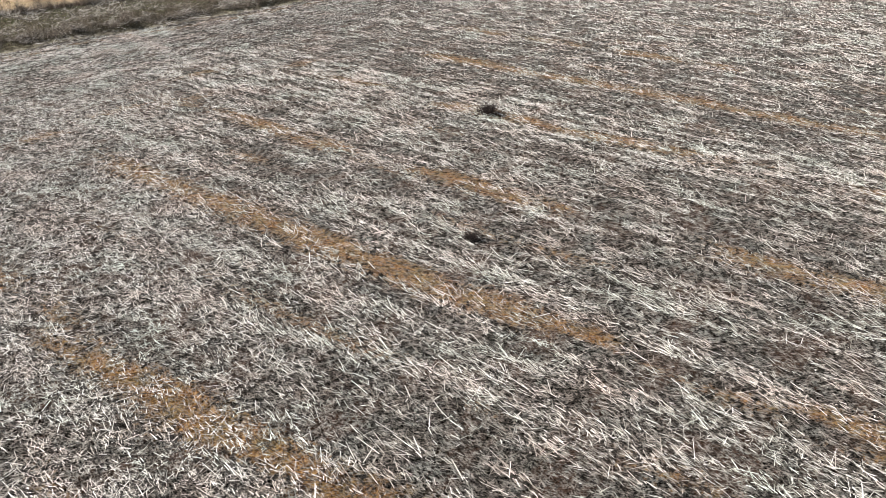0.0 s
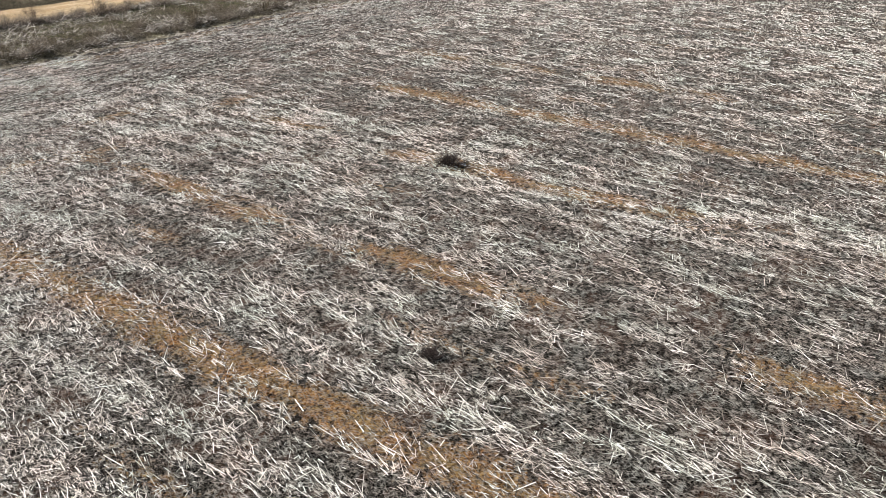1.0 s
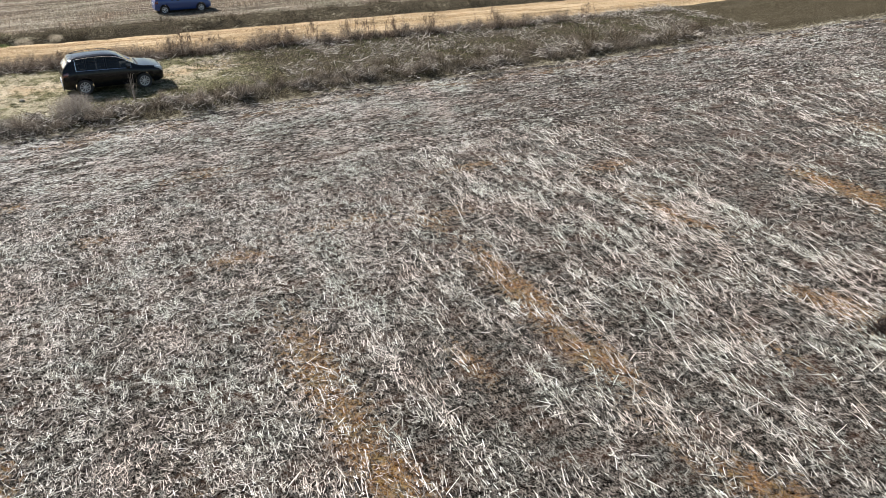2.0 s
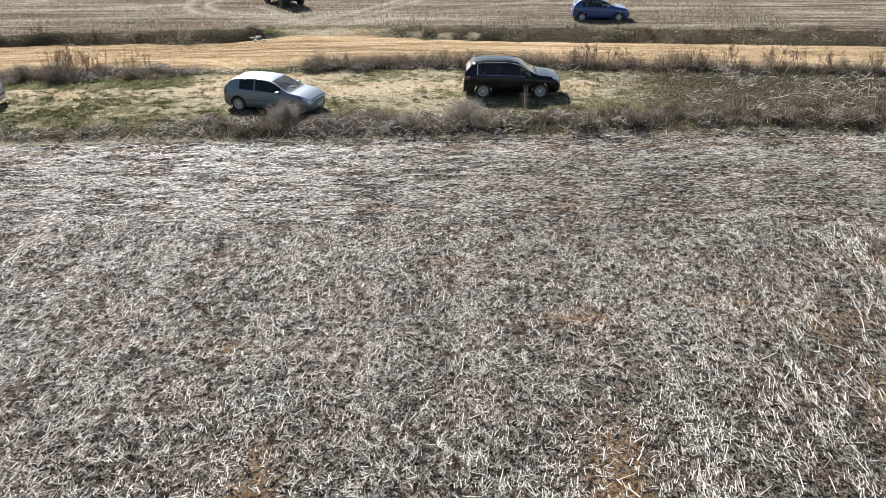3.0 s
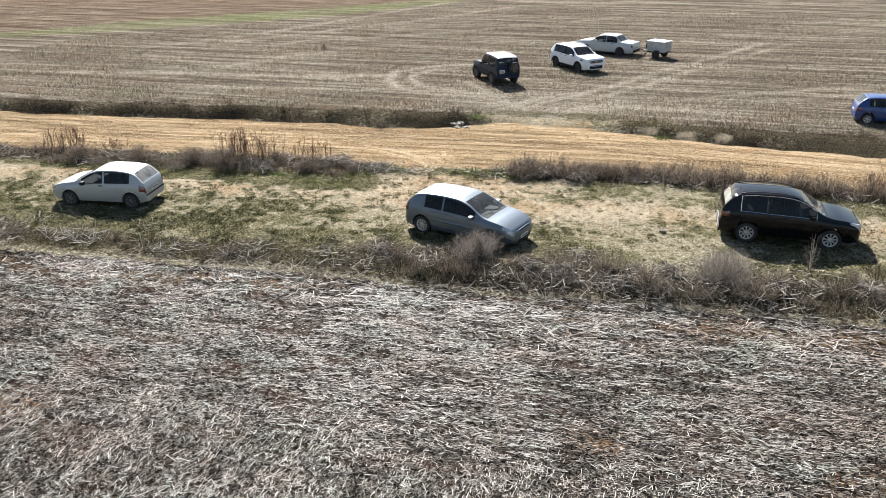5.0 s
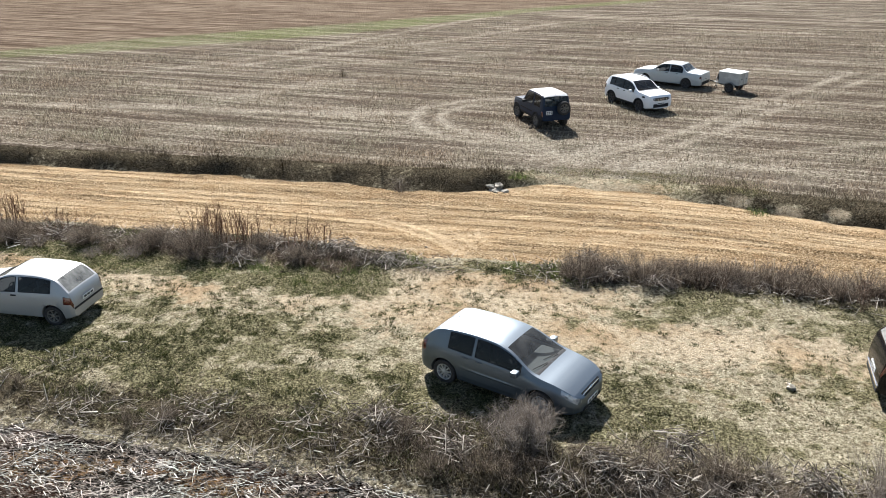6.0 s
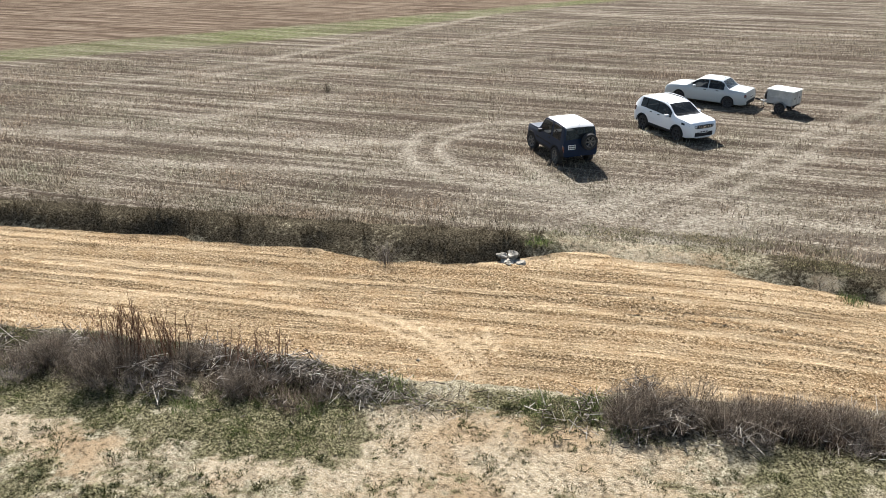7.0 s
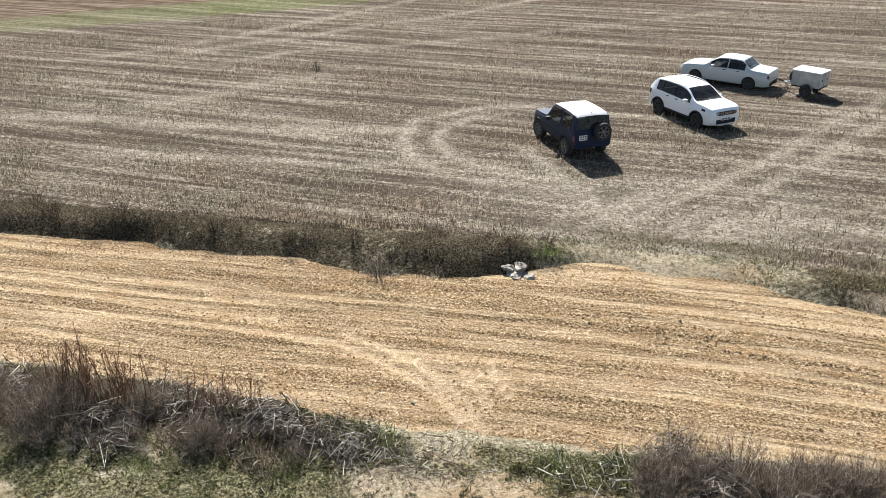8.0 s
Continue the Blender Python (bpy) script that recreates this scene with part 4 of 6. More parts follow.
def glass_material(name, tint, body=0.0):
    """A tinted pane: clear through, with a mirror gloss on top and a pale film for dust and painted sheen."""
    m = Mat(name)
    clear = m.node("ShaderNodeBsdfTransparent")
    clear.inputs[0].default_value = (*tint, 1)
    gloss = m.node("ShaderNodeBsdfGlossy", Roughness=0.03)
    fres = m.node("ShaderNodeFresnel", IOR=1.33)
    mix = m.node("ShaderNodeMixShader")
    m.link(fres.outputs[0], mix.inputs[0])
    m.link(clear.outputs[0], mix.inputs[1])
    m.link(gloss.outputs[0], mix.inputs[2])
    film = m.node("ShaderNodeBsdfDiffuse")
    film.inputs[0].default_value = (0.62, 0.62, 0.58, 1)
    dusty = m.node("ShaderNodeMixShader")
    m.link(m.math("MULTIPLY", m.ramp(m.noise(4, 4), [(0.2, 0.5), (0.8, 1.0)]), body), dusty.inputs[0])
    m.link(mix.outputs[0], dusty.inputs[1])
    m.link(film.outputs[0], dusty.inputs[2])
    m.link(dusty.outputs[0], m.t.nodes["Material Output"].inputs[0])
    return m.m


GLASS = glass_material("window_glass", (0.55, 0.62, 0.60), 0.07)
# pale film for dust; on the SUV it paints the sky's reflection
DUST_SHEEN_GLASS = glass_material("dust_sheen_glass", (0.35, 0.38, 0.36), 0.32)
SMOKE_GLASS = glass_material("smoked_glass", (0.24, 0.26, 0.26), 0.03)
DARK_GLASS = glass_material("privacy_glass", (0.10, 0.11, 0.11), 0.02)


def lens_material(name, colour, rough=0.12):
    m = Mat(name)
    f = m.noise(9, 2)
    m.done(m.ramp(f, [(0.3, tuple(c * 0.65 for c in colour)), (0.6, colour)]), rough, 0.15, 0.7)
    m.p.inputs["Coat Weight"].default_value = 1.0
    return m.m


LAMP_CLEAR = lens_material("headlight_lens", (0.42, 0.44, 0.46))
LAMP_SMOKED = lens_material("smoked_lens", (0.16, 0.17, 0.18))
LAMP_RED = lens_material("tail_lens", (0.11, 0.003, 0.005))


def ease(points):
    """A smooth line through (x, z) pairs."""
    xs = np.array([p[0] for p in points], float)
    zs = np.array([p[1] for p in points], float)
    slope = np.gradient(zs, xs)
    secant = np.diff(zs) / np.diff(xs)
    for i in range(len(xs)):
        near = secant[max(i - 1, 0):i + 1]
        if len(near) == 2 and near[0] * near[1] <= 0:
            slope[i] = 0
        else:
            cap = 2.2 * np.min(np.abs(near))
            slope[i] = np.clip(slope[i], -cap, cap)

    def value(x):
        x = min(max(x, xs[0]), xs[-1])
        i = min(int(np.searchsorted(xs, x, "right")) - 1, len(xs) - 2)
        h = xs[i + 1] - xs[i]
        t = (x - xs[i]) / h
        return float(zs[i] * (1 + 2 * t) * (1 - t) ** 2 + slope[i] * h * t * (1 - t) ** 2 + zs[i + 1] * t * t * (3 - 2 * t) + slope[i + 1] * h * t * t * (t - 1))
    return value


class Car:
    """A car lofted from its side view: x runs from the rear bumper forward, y to its left, z up."""
    ROWS = 14

    def __init__(self, s):
        self.s = s
        self.top, self.belt = ease(s["top"]), ease(s["belt"])
        self.plan = ease(s.get("plan") or [(0, 0.84), (0.05, 0.91), (0.22, 0.975), (0.7, 1.0), (s["L"] * 0.72, 1.0), (s["L"] - 0.45, 0.965), (s["L"] - 0.2, 0.9), (s["L"] - 0.08, 0.81), (s["L"] - 0.025, 0.71), (s["L"], 0.60)])
        self.full = max(z for _, z in s["top"])
        self.axles = (s["xr"], s["xr"] + s["wb"])

    def section(self, x):
        s = self.s
        hw, zt, zl, zb = s["W"] / 2 * self.plan(x), self.top(x), self.belt(x), s["zb"]
        ends = min(1.0, min(x, s["L"] - x) / 0.25)
        zb = zb + 0.07 * (1 - ends)
        zl = min(zl, zt - 0.012)
        zl = max(zl, zb + 0.16)
        zt = max(zt, zl + 0.01)
        g = min(max((zt - zl) / (self.full - 0.93 * self.belt(s["L"] * 0.45)), 0), 1)
        hr = hw * (0.95 - s.get("tumble", 0.24) * g)
        mid = zb + 0.55 * (zl - zb)
        rows = [(0, zb + 0.02), (hw * 0.80, zb), (hw * 0.955, zb + 0.04), (hw * 0.988, zb + 0.17 * (zl - zb) + 0.05), (hw, mid), (hw * 0.988, zl - 0.16 * (zl - zb)), (hw * 0.955, zl)]
        for f, bulge in ((0.09, 0.004), (0.5, 0.012), (0.90, 0.006), (1.0, 0.0)):
            rows.append((hw * 0.95 + (hr - hw * 0.95) * f + bulge * g, zl + (zt - zl) * 0.94 * f))
        crown = zt - 0.0
        rows += [(hr * 0.90, zl + (crown - zl) * 0.985), (hr * 0.48, crown + 0.006), (0, crown + 0.012)]
        reach, z0 = s["R"] + 0.055, s["R"]
        for xa in self.axles:
            d = abs(x - xa)
            if d < reach:
                za = z0 + math.sqrt(reach ** 2 - d ** 2)
                rows = [(y, max(z, za + 0.004 * k)) if k < 6 else (y, z) for k, (y, z) in enumerate(rows)]
        return rows

    def point(self, x, row, side, out=0.0):
        """A point of the skin, pushed out by that much."""
        rows = self.section(x)
        k = min(int(row), self.ROWS - 2)
        f = row - k
        y, z = (rows[k][i] * (1 - f) + rows[k + 1][i] * f for i in (0, 1))
        dy, dz = rows[k + 1][0] - rows[k][0], rows[k + 1][1] - rows[k][1]
        n = Vector((0, dz, -dy)).normalized()
        return Vector((x, side * (y + n.y * out), z + n.z * out))

    def stations(self):
        s = self.s
        xs = set(np.linspace(0, s["L"], int(s["L"] / 0.13)).round(4)) | {0.03, 0.08, s["L"] - 0.03, s["L"] - 0.09}
        keep = {0.0, s["L"], *s["cabin"]}
        for spans in (s["windows"], s["doors"]):
            keep |= {v for span in spans for v in span}
        reach = s["R"] + 0.055
        for xa in self.axles:
            keep |= {xa + reach * math.cos(math.pi * i / 14) * 0.9999 for i in range(15)}
            keep |= {xa - reach - 0.004, xa + reach + 0.004}
        xs = [x for x in xs if all(abs(x - k) > 0.03 for k in keep)]
        return sorted(set(xs) | keep)

    def build(self):
        s = self.s
        xs = self.stations()
        full = []
        for x in xs:
            rows = self.section(x)
            full.append([(x, y, z) for y, z in rows] + [(x, -y, z) for y, z in rows[-2:0:-1]])
        count = len(full[0])
        rear_low, rear_high, front_high, cowl = s["cabin"]
        groups = {}
        for i in range(len(xs) - 1):
            xm = (xs[i] + xs[i + 1]) / 2
            for j in range(count):
                row = j if j < 13 else count - 1 - j
                side = 1 if j < 13 else -1
                key = "body"
                if row in (11, 12) and front_high + 0.03 < xm < cowl:
                    key = "windscreen"
                elif row in (11, 12) and rear_low < xm < rear_high - 0.03:
                    key = "rear_window"
                elif row in (7, 8):
                    for w, (a, b) in enumerate(s["windows"]):
                        if a < xm < b and self.top(xm) - self.belt(xm) > 0.17:
                            key = ("side_window", w, side)
                elif row in (3, 4, 5):
                    for w, (a, b) in enumerate(s["doors"]):
                        if a < xm < b:
                            key = ("door", w, side)
                elif row >= 10 and cowl + 0.02 < xm < s["L"] - 0.12:
                    key = "bonnet"
                if row in (1, 2, 3) and key == "body":
                    if xm > self.axles[1] + s["R"] + 0.055:
                        key = ("front_bumper", 0, side)
                    elif xm < self.axles[0] - s["R"] - 0.055:
                        key = ("rear_bumper", 0, side)
                    elif s.get("clad") and row in (1, 2):
                        key = ("sill", 0, side)
                if row == 0:
                    key = "underbody"
                groups.setdefault(key, []).append((i, j))
        root = new(s["name"])
        paintwork, meshes = s["paint"], {}
        for key, cells in groups.items():
            bm = bmesh.new()
            cache = {}

            def vert(i, j):
                j %= count
                if (i, j) not in cache:
                    cache[i, j] = bm.verts.new(full[i][j])
                return cache[i, j]

            for i, j in cells:
                bm.faces.new((vert(i, j), vert(i + 1, j), vert(i + 1, j + 1), vert(i, j + 1)))
            if key == "body":
                for i in (0, len(xs) - 1):
                    bm.faces.new([vert(i, j) for j in range(count)])
            kind = key if isinstance(key, str) else key[0]
            bmesh.ops.recalc_face_normals(bm, faces=bm.faces[:])
            if kind in ("door", "bonnet"):
                gap = bmesh.ops.inset_region(bm, faces=bm.faces[:], thickness=0.007, use_even_offset=True)
                bmesh.ops.delete(bm, geom=gap["faces"], context="FACES")
            meshes[key] = bm
        parts = {}
        for key, bm in meshes.items():
            kind = key if isinstance(key, str) else key[0]
            mat, label = {
                "windscreen": (s.get("front_glass", GLASS), "curved windscreen glass"), "rear_window": (s.get("rear_glass", GLASS), "rear window glass"),
                "side_window": (s.get("side_glass", DARK_GLASS), "dark side window glass"), "underbody": (UNDER, ""),
                "front_bumper": (s.get("bumper", paintwork), ""), "rear_bumper": (s.get("bumper", paintwork), ""),
                "sill": (PLASTIC, "black plastic sill cladding"), "bonnet": (s.get("bonnet", paintwork), ""),
            }.get(kind, (paintwork, ""))
            ob = part(kind, bm, mat, root, label, 38)
            if kind in ("windscreen", "rear_window", "side_window"):
                ob.visible_shadow = False
            parts[key] = ob
        self.root, self.parts = root, parts
        if s.get("roof"):
            self.cap(s["roof"])
        self.liner(xs)
        self.furnish()
        return root

    def cap(self, material):
        """A roof panel in a paint of its own."""
        _, a, b, _ = self.s["cabin"]
        bm = bmesh.new()
        xs = np.linspace(a + 0.0, b + 0.02, 14)
        grid = [[bm.verts.new(self.point(x, r, sd, 0.006)) for sd, r in [(1, q) for q in (10.55, 10.8, 11, 12, 12.99)] + [(-1, q) for q in (12, 11, 10.8, 10.55)]] for x in xs]
        for p, q in zip(grid, grid[1:]):
            for k in range(len(p) - 1):
                bm.faces.new((p[k], q[k], q[k + 1], p[k + 1]))
        part("roof", bm, material, self.root, "pale faded roof, sky glare put into its paint", 40)

    def liner(self, xs):
        """The dark trim inside the doors, the dashboard, seats and wheel."""
        s = self.s
        rear_low, rear_high, front_high, cowl = s["cabin"]
        bm = bmesh.new()
        inner = [x for x in xs if rear_low * 0.5 + 0.08 < x < cowl + 0.25]
        rings = []
        for x in inner:
            rows = self.section(x)
            zl = rows[6][1] - 0.02
            w = rows[6][0] * 0.93
            zf = max(rows[0][1] + 0.12, 0.3)
            rings.append([bm.verts.new((x, y, z)) for y, z in ((w, zl), (w, zf), (-w, zf), (-w, zl))])
        for a, b in zip(rings, rings[1:]):
            for k in range(3):
                bm.faces.new((a[k], b[k], b[k + 1], a[k + 1]))
        bm.faces.new(rings[0])
        bm.faces.new(rings[-1])
        part("cabin_lining", bm, CABIN, self.root)
        zl, w = self.belt(cowl - 0.2), s["W"] / 2
        part("dashboard", box_bm(cowl - 0.62, cowl - 0.02, -w * 0.86, w * 0.86, zl - 0.32, zl + 0.015, 0.05), CABIN, self.root)
        side = s.get("wheel_side", 1)
        ring = lathe_bm([(0.17, -0.012), (0.185, 0), (0.17, 0.012), (0.155, 0), (0.17, -0.012)], 18)
        box_bm(-0.16, 0.16, -0.01, 0.01, -0.02, 0.02, 0, ring)
        wheel = part("steering_wheel", ring, PLASTIC, self.root, "", 40)
        wheel.matrix_basis = pose(cowl - 0.72, side * w * 0.45, zl - 0.02, 0, 62, 90)
        for yc in (w * 0.45, -w * 0.45):
            x0 = cowl - 1.55
            bm = box_bm(x0, x0 + 0.5, yc - 0.24, yc + 0.24, zl - 0.62, zl - 0.42, 0.06)
            tilt = box_bm(x0 - 0.12, x0 + 0.02, yc - 0.23, yc + 0.23, zl - 0.5, zl + 0.12, 0.05, bm)
            box_bm(x0 - 0.14, x0 - 0.04, yc - 0.12, yc + 0.12, zl + 0.14, zl + 0.32, 0.04, tilt)
            part("front_seat", bm, SEATS, self.root, "grey cloth front seat with headrest", 40)
        x0 = max(cowl - 2.45, rear_low + 0.25)
        bm = box_bm(x0, x0 + 0.45, -w * 0.75, w * 0.75, zl - 0.6, zl - 0.42, 0.06)
        box_bm(x0 - 0.12, x0 + 0.02, -w * 0.75, w * 0.75, zl - 0.5, zl + 0.1, 0.05, bm)
        part("rear_seat", bm, SEATS, self.root, "", 40)

    def strip(self, x0, x1, r0, r1, side, out=0.012, nx=6, nr=3, bm=None, narrow=0.0):
        """A shallow panel that follows the skin."""
        bm = bm or bmesh.new()
        grid = []
        for i in range(nx + 1):
            x = x0 + (x1 - x0) * i / nx
            grid.append([bm.verts.new(self.point(x, r0 + (r1 - r0) * (k / nr + (0.62 - k / nr) * narrow * (1 - i / nx)), side, out if 0 < i < nx and 0 < k < nr else 0.001)) for k in range(nr + 1)])
        for a, b in zip(grid, grid[1:]):
            for k in range(nr):
                bm.faces.new((a[k], b[k], b[k + 1], a[k + 1]))
        return bm

    def furnish(self):
        s, root, L = self.s, self.root, self.s["L"]
        w, paintwork = s["W"] / 2, s["paint"]
        zf = self.top(L)
        for side in (1, -1):
            name = "headlight"
            lo, hi = s.get("lamp_rows", (5.0, 9.6))
            bm = self.strip(L - s.get("lamp_long", 0.42), L - 0.012, lo, hi, side, 0.016, 8, 5, None, s.get("lamp_narrow", 0.6))
            if s.get("wide_face"):
                bm.free()
                bm = self.strip(L - 0.62, L - 0.40, 5.2, 6.0, side, 0.008, 3, 2)
                name = "side_vent"
            if s.get("square_face"):
                bm.free()
                bm = box_bm(L - 0.02, L + 0.02, side * w * 0.40, side * w * 0.68, zf - 0.20, zf - 0.03, 0.012)
            part(name, bm, PLASTIC if name == "side_vent" else s.get("lamp", LAMP_CLEAR), root, "dark vent behind the wheel" if name == "side_vent" else "clear headlight lens", 30)
            for (_, b), (a, _) in zip(s["windows"], s["windows"][1:]):
                if not s.get("plain_pillars"):
                    part("door_pillar", self.strip(b - 0.006, a + 0.006, 7.0, 9.0, side, 0.006, 3, 4), PLASTIC, root, "black pillar between the side windows", 30)
            bm = self.strip(0.008, s.get("tail_long", 0.24), *s.get("tail_rows", (4.6, 6.9)), side, 0.016, 5, 4)
            part("tail_light", bm, LAMP_RED, root, "red tail light", 30)
            mx = s["cabin"][3] - 0.42
            p = self.point(mx, 6.7, side)
            bm = box_bm(p.x - 0.07, p.x + 0.09, p.y + side * 0.05, p.y + side * 0.24, p.z + 0.0, p.z + 0.14, 0.035)
            box_bm(p.x - 0.02, p.x + 0.04, p.y - side * 0.02, p.y + side * 0.08, p.z + 0.02, p.z + 0.06, 0.01, bm)
            part("wing_mirror", bm, s.get("mirror", paintwork), root, "", 40)
            for k, (a, b) in enumerate(s["doors"]):
                q = self.point(a + 0.16, 5.6, side)
                part("door_handle", box_bm(q.x - 0.07, q.x + 0.09, min(q.y, q.y + side * 0.03), max(q.y, q.y + side * 0.03), q.z - 0.018, q.z + 0.018, 0.008), s.get("handle", PLASTIC), self.parts[("door", k, side)], "")
            if s.get("moulding"):
                bm = self.strip(self.axles[0] + s["R"] + 0.1, self.axles[1] - s["R"] - 0.1, 3.85, 4.2, side, 0.012, 8, 2)
                part("side_moulding", bm, s["moulding"], root, "rubbing strip along the doors", 30)
            if s.get("arch"):
                for xa in self.axles:
                    bm = bmesh.new()
                    rings = []
                    for i in range(17):
                        a = math.pi * i / 16
                        ring = []
                        for rr, oy in ((s["R"] + 0.05, 0.012), (s["R"] + 0.11, 0.02), (s["R"] + 0.12, -0.02)):
                            ring.append(bm.verts.new((xa + rr * math.cos(a), side * (w * self.plan(xa) * 0.995 + oy), s["R"] + rr * math.sin(a) * 0.98)))
                        rings.append(ring)
                    for p1, p2 in zip(rings, rings[1:]):
                        for k in range(2):
                            bm.faces.new((p1[k], p2[k], p2[k + 1], p1[k + 1]))
                    part("wheel_arch", bm, s["arch"], root, "black plastic wheel arch trim", 40)
            if s.get("rails"):
                _, ra, rb, _ = s["cabin"]
                pts = [self.point(ra + 0.05 + (rb - ra - 0.1) * t, 11.0, side, 0.004 + 0.05 * math.sin(math.pi * min(1, max(0, 0.5 + (t - 0.5) * 1.02))) ** 0.4) for t in np.linspace(0, 1, 9)]
                part("roof_rail", tube_bm(pts, 0.014, 6), s["rails"], root, "roof rail", 40)
            for a, b in s["windows"]:
                clear = [x for x in np.linspace(a, b, 25) if self.top(x) - self.belt(x) > 0.17]
                low = [self.point(x, 7.0, side, 0.004) for x in clear]
                high = [self.point(x, 9.0, side, 0.004) for x in clear[::-1]]
                part("window_seal", tube_bm(low + high + low[:1], 0.012, 4), PLASTIC, root, "black rubber window seal")
            if s.get("outline"):
                spans = s["windows"]
                a, b = spans[0][0] - 0.02, spans[-1][1] + 0.02
                pts = [self.point(a + (b - a) * t, 6.35, side, 0.006) for t in np.linspace(0, 1, 24)]
                up = [self.point(a + (b - a) * t, 9.6, side, 0.006) for t in np.linspace(1, 0, 24)]
                part("window_trim", tube_bm(pts + up + pts[:1], 0.011, 5), s["outline"], root, "bright trim round the side windows", 40)
        # grille, intake, plates, wipers, aerial
        zb = s["zb"]
        g0, g1 = s.get("grille", (zf - 0.13, zf - 0.02))
        if s.get("wide_face"):
            g0, g1 = s["wide_face"][0] - 0.07, s["wide_face"][1]
        elif s.get("square_face") or s.get("grille"):
            part("grille", box_bm(L - 0.03, L + 0.012, -w * 0.38, w * 0.38, g0, g1, 0.008), PLASTIC, root, "black radiator grille")
        else:
            for name, x0, x1, out, mat, label in (("grille", L - 0.085, L - 0.004, 0.006, PLASTIC, "black radiator grille"), ("grille_bar", L - 0.055, L - 0.032, 0.016, CHROME, "bright grille bar"), ("badge", L - 0.062, L - 0.026, 0.022, CHROME, "round bright badge")):
                low = 12.75 if name == "badge" else 11.45
                bm = self.strip(x0, x1, low, 12.99, 1, out, 3, 6)
                self.strip(x0, x1, low, 12.99, -1, out, 3, 6, bm)
                bmesh.ops.remove_doubles(bm, verts=bm.verts[:], dist=0.004)
                part(name, bm, mat, root, label, 40)
        if s.get("rear_strip"):
            part("bumper_strip", box_bm(-0.014, 0.01, -w * 0.83, w * 0.83, 0.50, 0.555, 0.006), PLASTIC, root, "black strip along the bumper")
        for k in range(s.get("bars", 2) if s.get("square_face") or s.get("grille") else 0):
            z = g0 + (g1 - g0) * (k + 0.7) / (s.get("bars", 2) + 0.4)
            part("grille_bar", box_bm(L + 0.004, L + 0.02, -w * 0.36, w * 0.36, z - 0.007, z + 0.007, 0.003), s.get("bar_paint", CHROME), root, "bright grille bar")
        if not s.get("wide_face"):
            part("air_intake", box_bm(L - 0.03, L + 0.01, -w * 0.52, w * 0.52, zb + 0.07, zb + 0.15, 0.01), PLASTIC, root, "black lower air intake")
        for x, face, z in ((L, 1, g0 - 0.08), (0.0, -1, s.get("plate_z", 0.62))):
            y = s.get("plate_y", 0.0) if face < 0 else 0.0
            h, half = s.get("plate_size", (0.055, 0.26)) if face < 0 else (0.055, 0.26)
            plate = part("number_plate", box_bm(x + face * 0.012 - 0.006, x + face * 0.012 + 0.006, y - half, y + half, z - h, z + h, 0.004), PLATE, root, "white number plate")
            rows = 2 if h > 0.08 else 1
            for r in range(rows):
                zc = z + (0 if rows == 1 else (0.5 - r) * h * 0.9)
                for k in range(3):
                    yc = y + (k - 1) * half * 0.6
                    part("plate_bar", box_bm(x + face * 0.020 - 0.002, x + face * 0.020 + 0.002, yc - half * 0.22, yc + half * 0.22, zc - h / rows * 0.55, zc + h / rows * 0.55), INK, plate)
        cowl = s["cabin"][3]
        for y0 in (-0.15, 0.38):
            a = self.point(cowl - 0.01, 12.5, 1, 0.02)
            tip = self.point(cowl - 0.12, 11.6, 1, 0.02)
            part("wiper", tube_bm([(a.x, y0, a.z), (tip.x, y0 - 0.5, tip.z)], 0.010, 5), PLASTIC, root)
        bm = self.strip(cowl - 0.02, cowl + 0.07, 11.05, 12.99, 1, 0.008, 2, 6)
        self.strip(cowl - 0.02, cowl + 0.07, 11.05, 12.99, -1, 0.008, 2, 6, bm)
        part("cowl_panel", bm, PLASTIC, root, "black plastic cowl under the windscreen", 40)
        if s.get("wide_face"):
            self.wide_face()
        if s.get("rear_trim"):
            part("bumper_trim", box_bm(-0.022, 0.02, -w * 0.78, w * 0.78, 0.40, 0.47, 0.012), s["rear_trim"], root, "bright strip along the rear bumper")
            part("lower_valance", box_bm(-0.012, 0.06, -w * 0.76, w * 0.76, 0.27, 0.39, 0.012), PLASTIC, root, "black lower bumper")
        if s.get("spoiler"):
            rh = s["cabin"][1]
            bm = self.strip(rh - 0.19, rh + 0.03, 10.7, 12.99, 1, 0.022, 3, 6)
            self.strip(rh - 0.19, rh + 0.03, 10.7, 12.99, -1, 0.022, 3, 6, bm)
            part("roof_spoiler", bm, paintwork, root, "spoiler over the rear window", 40)
        ax = s["cabin"][1] + s.get("aerial", 0.12)
        base = self.point(ax, 12.9, 1)
        part("aerial", tube_bm([(ax, 0, base.z), (ax - 0.06, 0, base.z + 0.09)], 0.010, 5, None, 0.5), PLASTIC, root)
        # wheels
        wheel_me = wheel_meshes(s["R"], s["spokes"], s.get("tyre_w", 0.2), s["rim"])
        for xa in self.axles:
            for side in (1, -1):
                hub = part("wheel", wheel_me["hub"], UNDER, root, "wheel with black tyre")
                turn = 0 if xa == self.axles[0] else s.get("steer", 0)
                hub.matrix_basis = pose(xa, side * (w - 0.11), s["R"], 0, random.uniform(0, 60), turn + (0 if side > 0 else 180))
                part("tyre", wheel_me["tyre"], RUBBER, hub, "black rubber tyre")
                part("rim", wheel_me["rim"], s["rim"], hub, s.get("rim_label", "spoked alloy rim"))

    def wide_face(self):
        """A broad upright nose: slatted grille, corner lamps, fog lamps, dark intake and skid plate."""
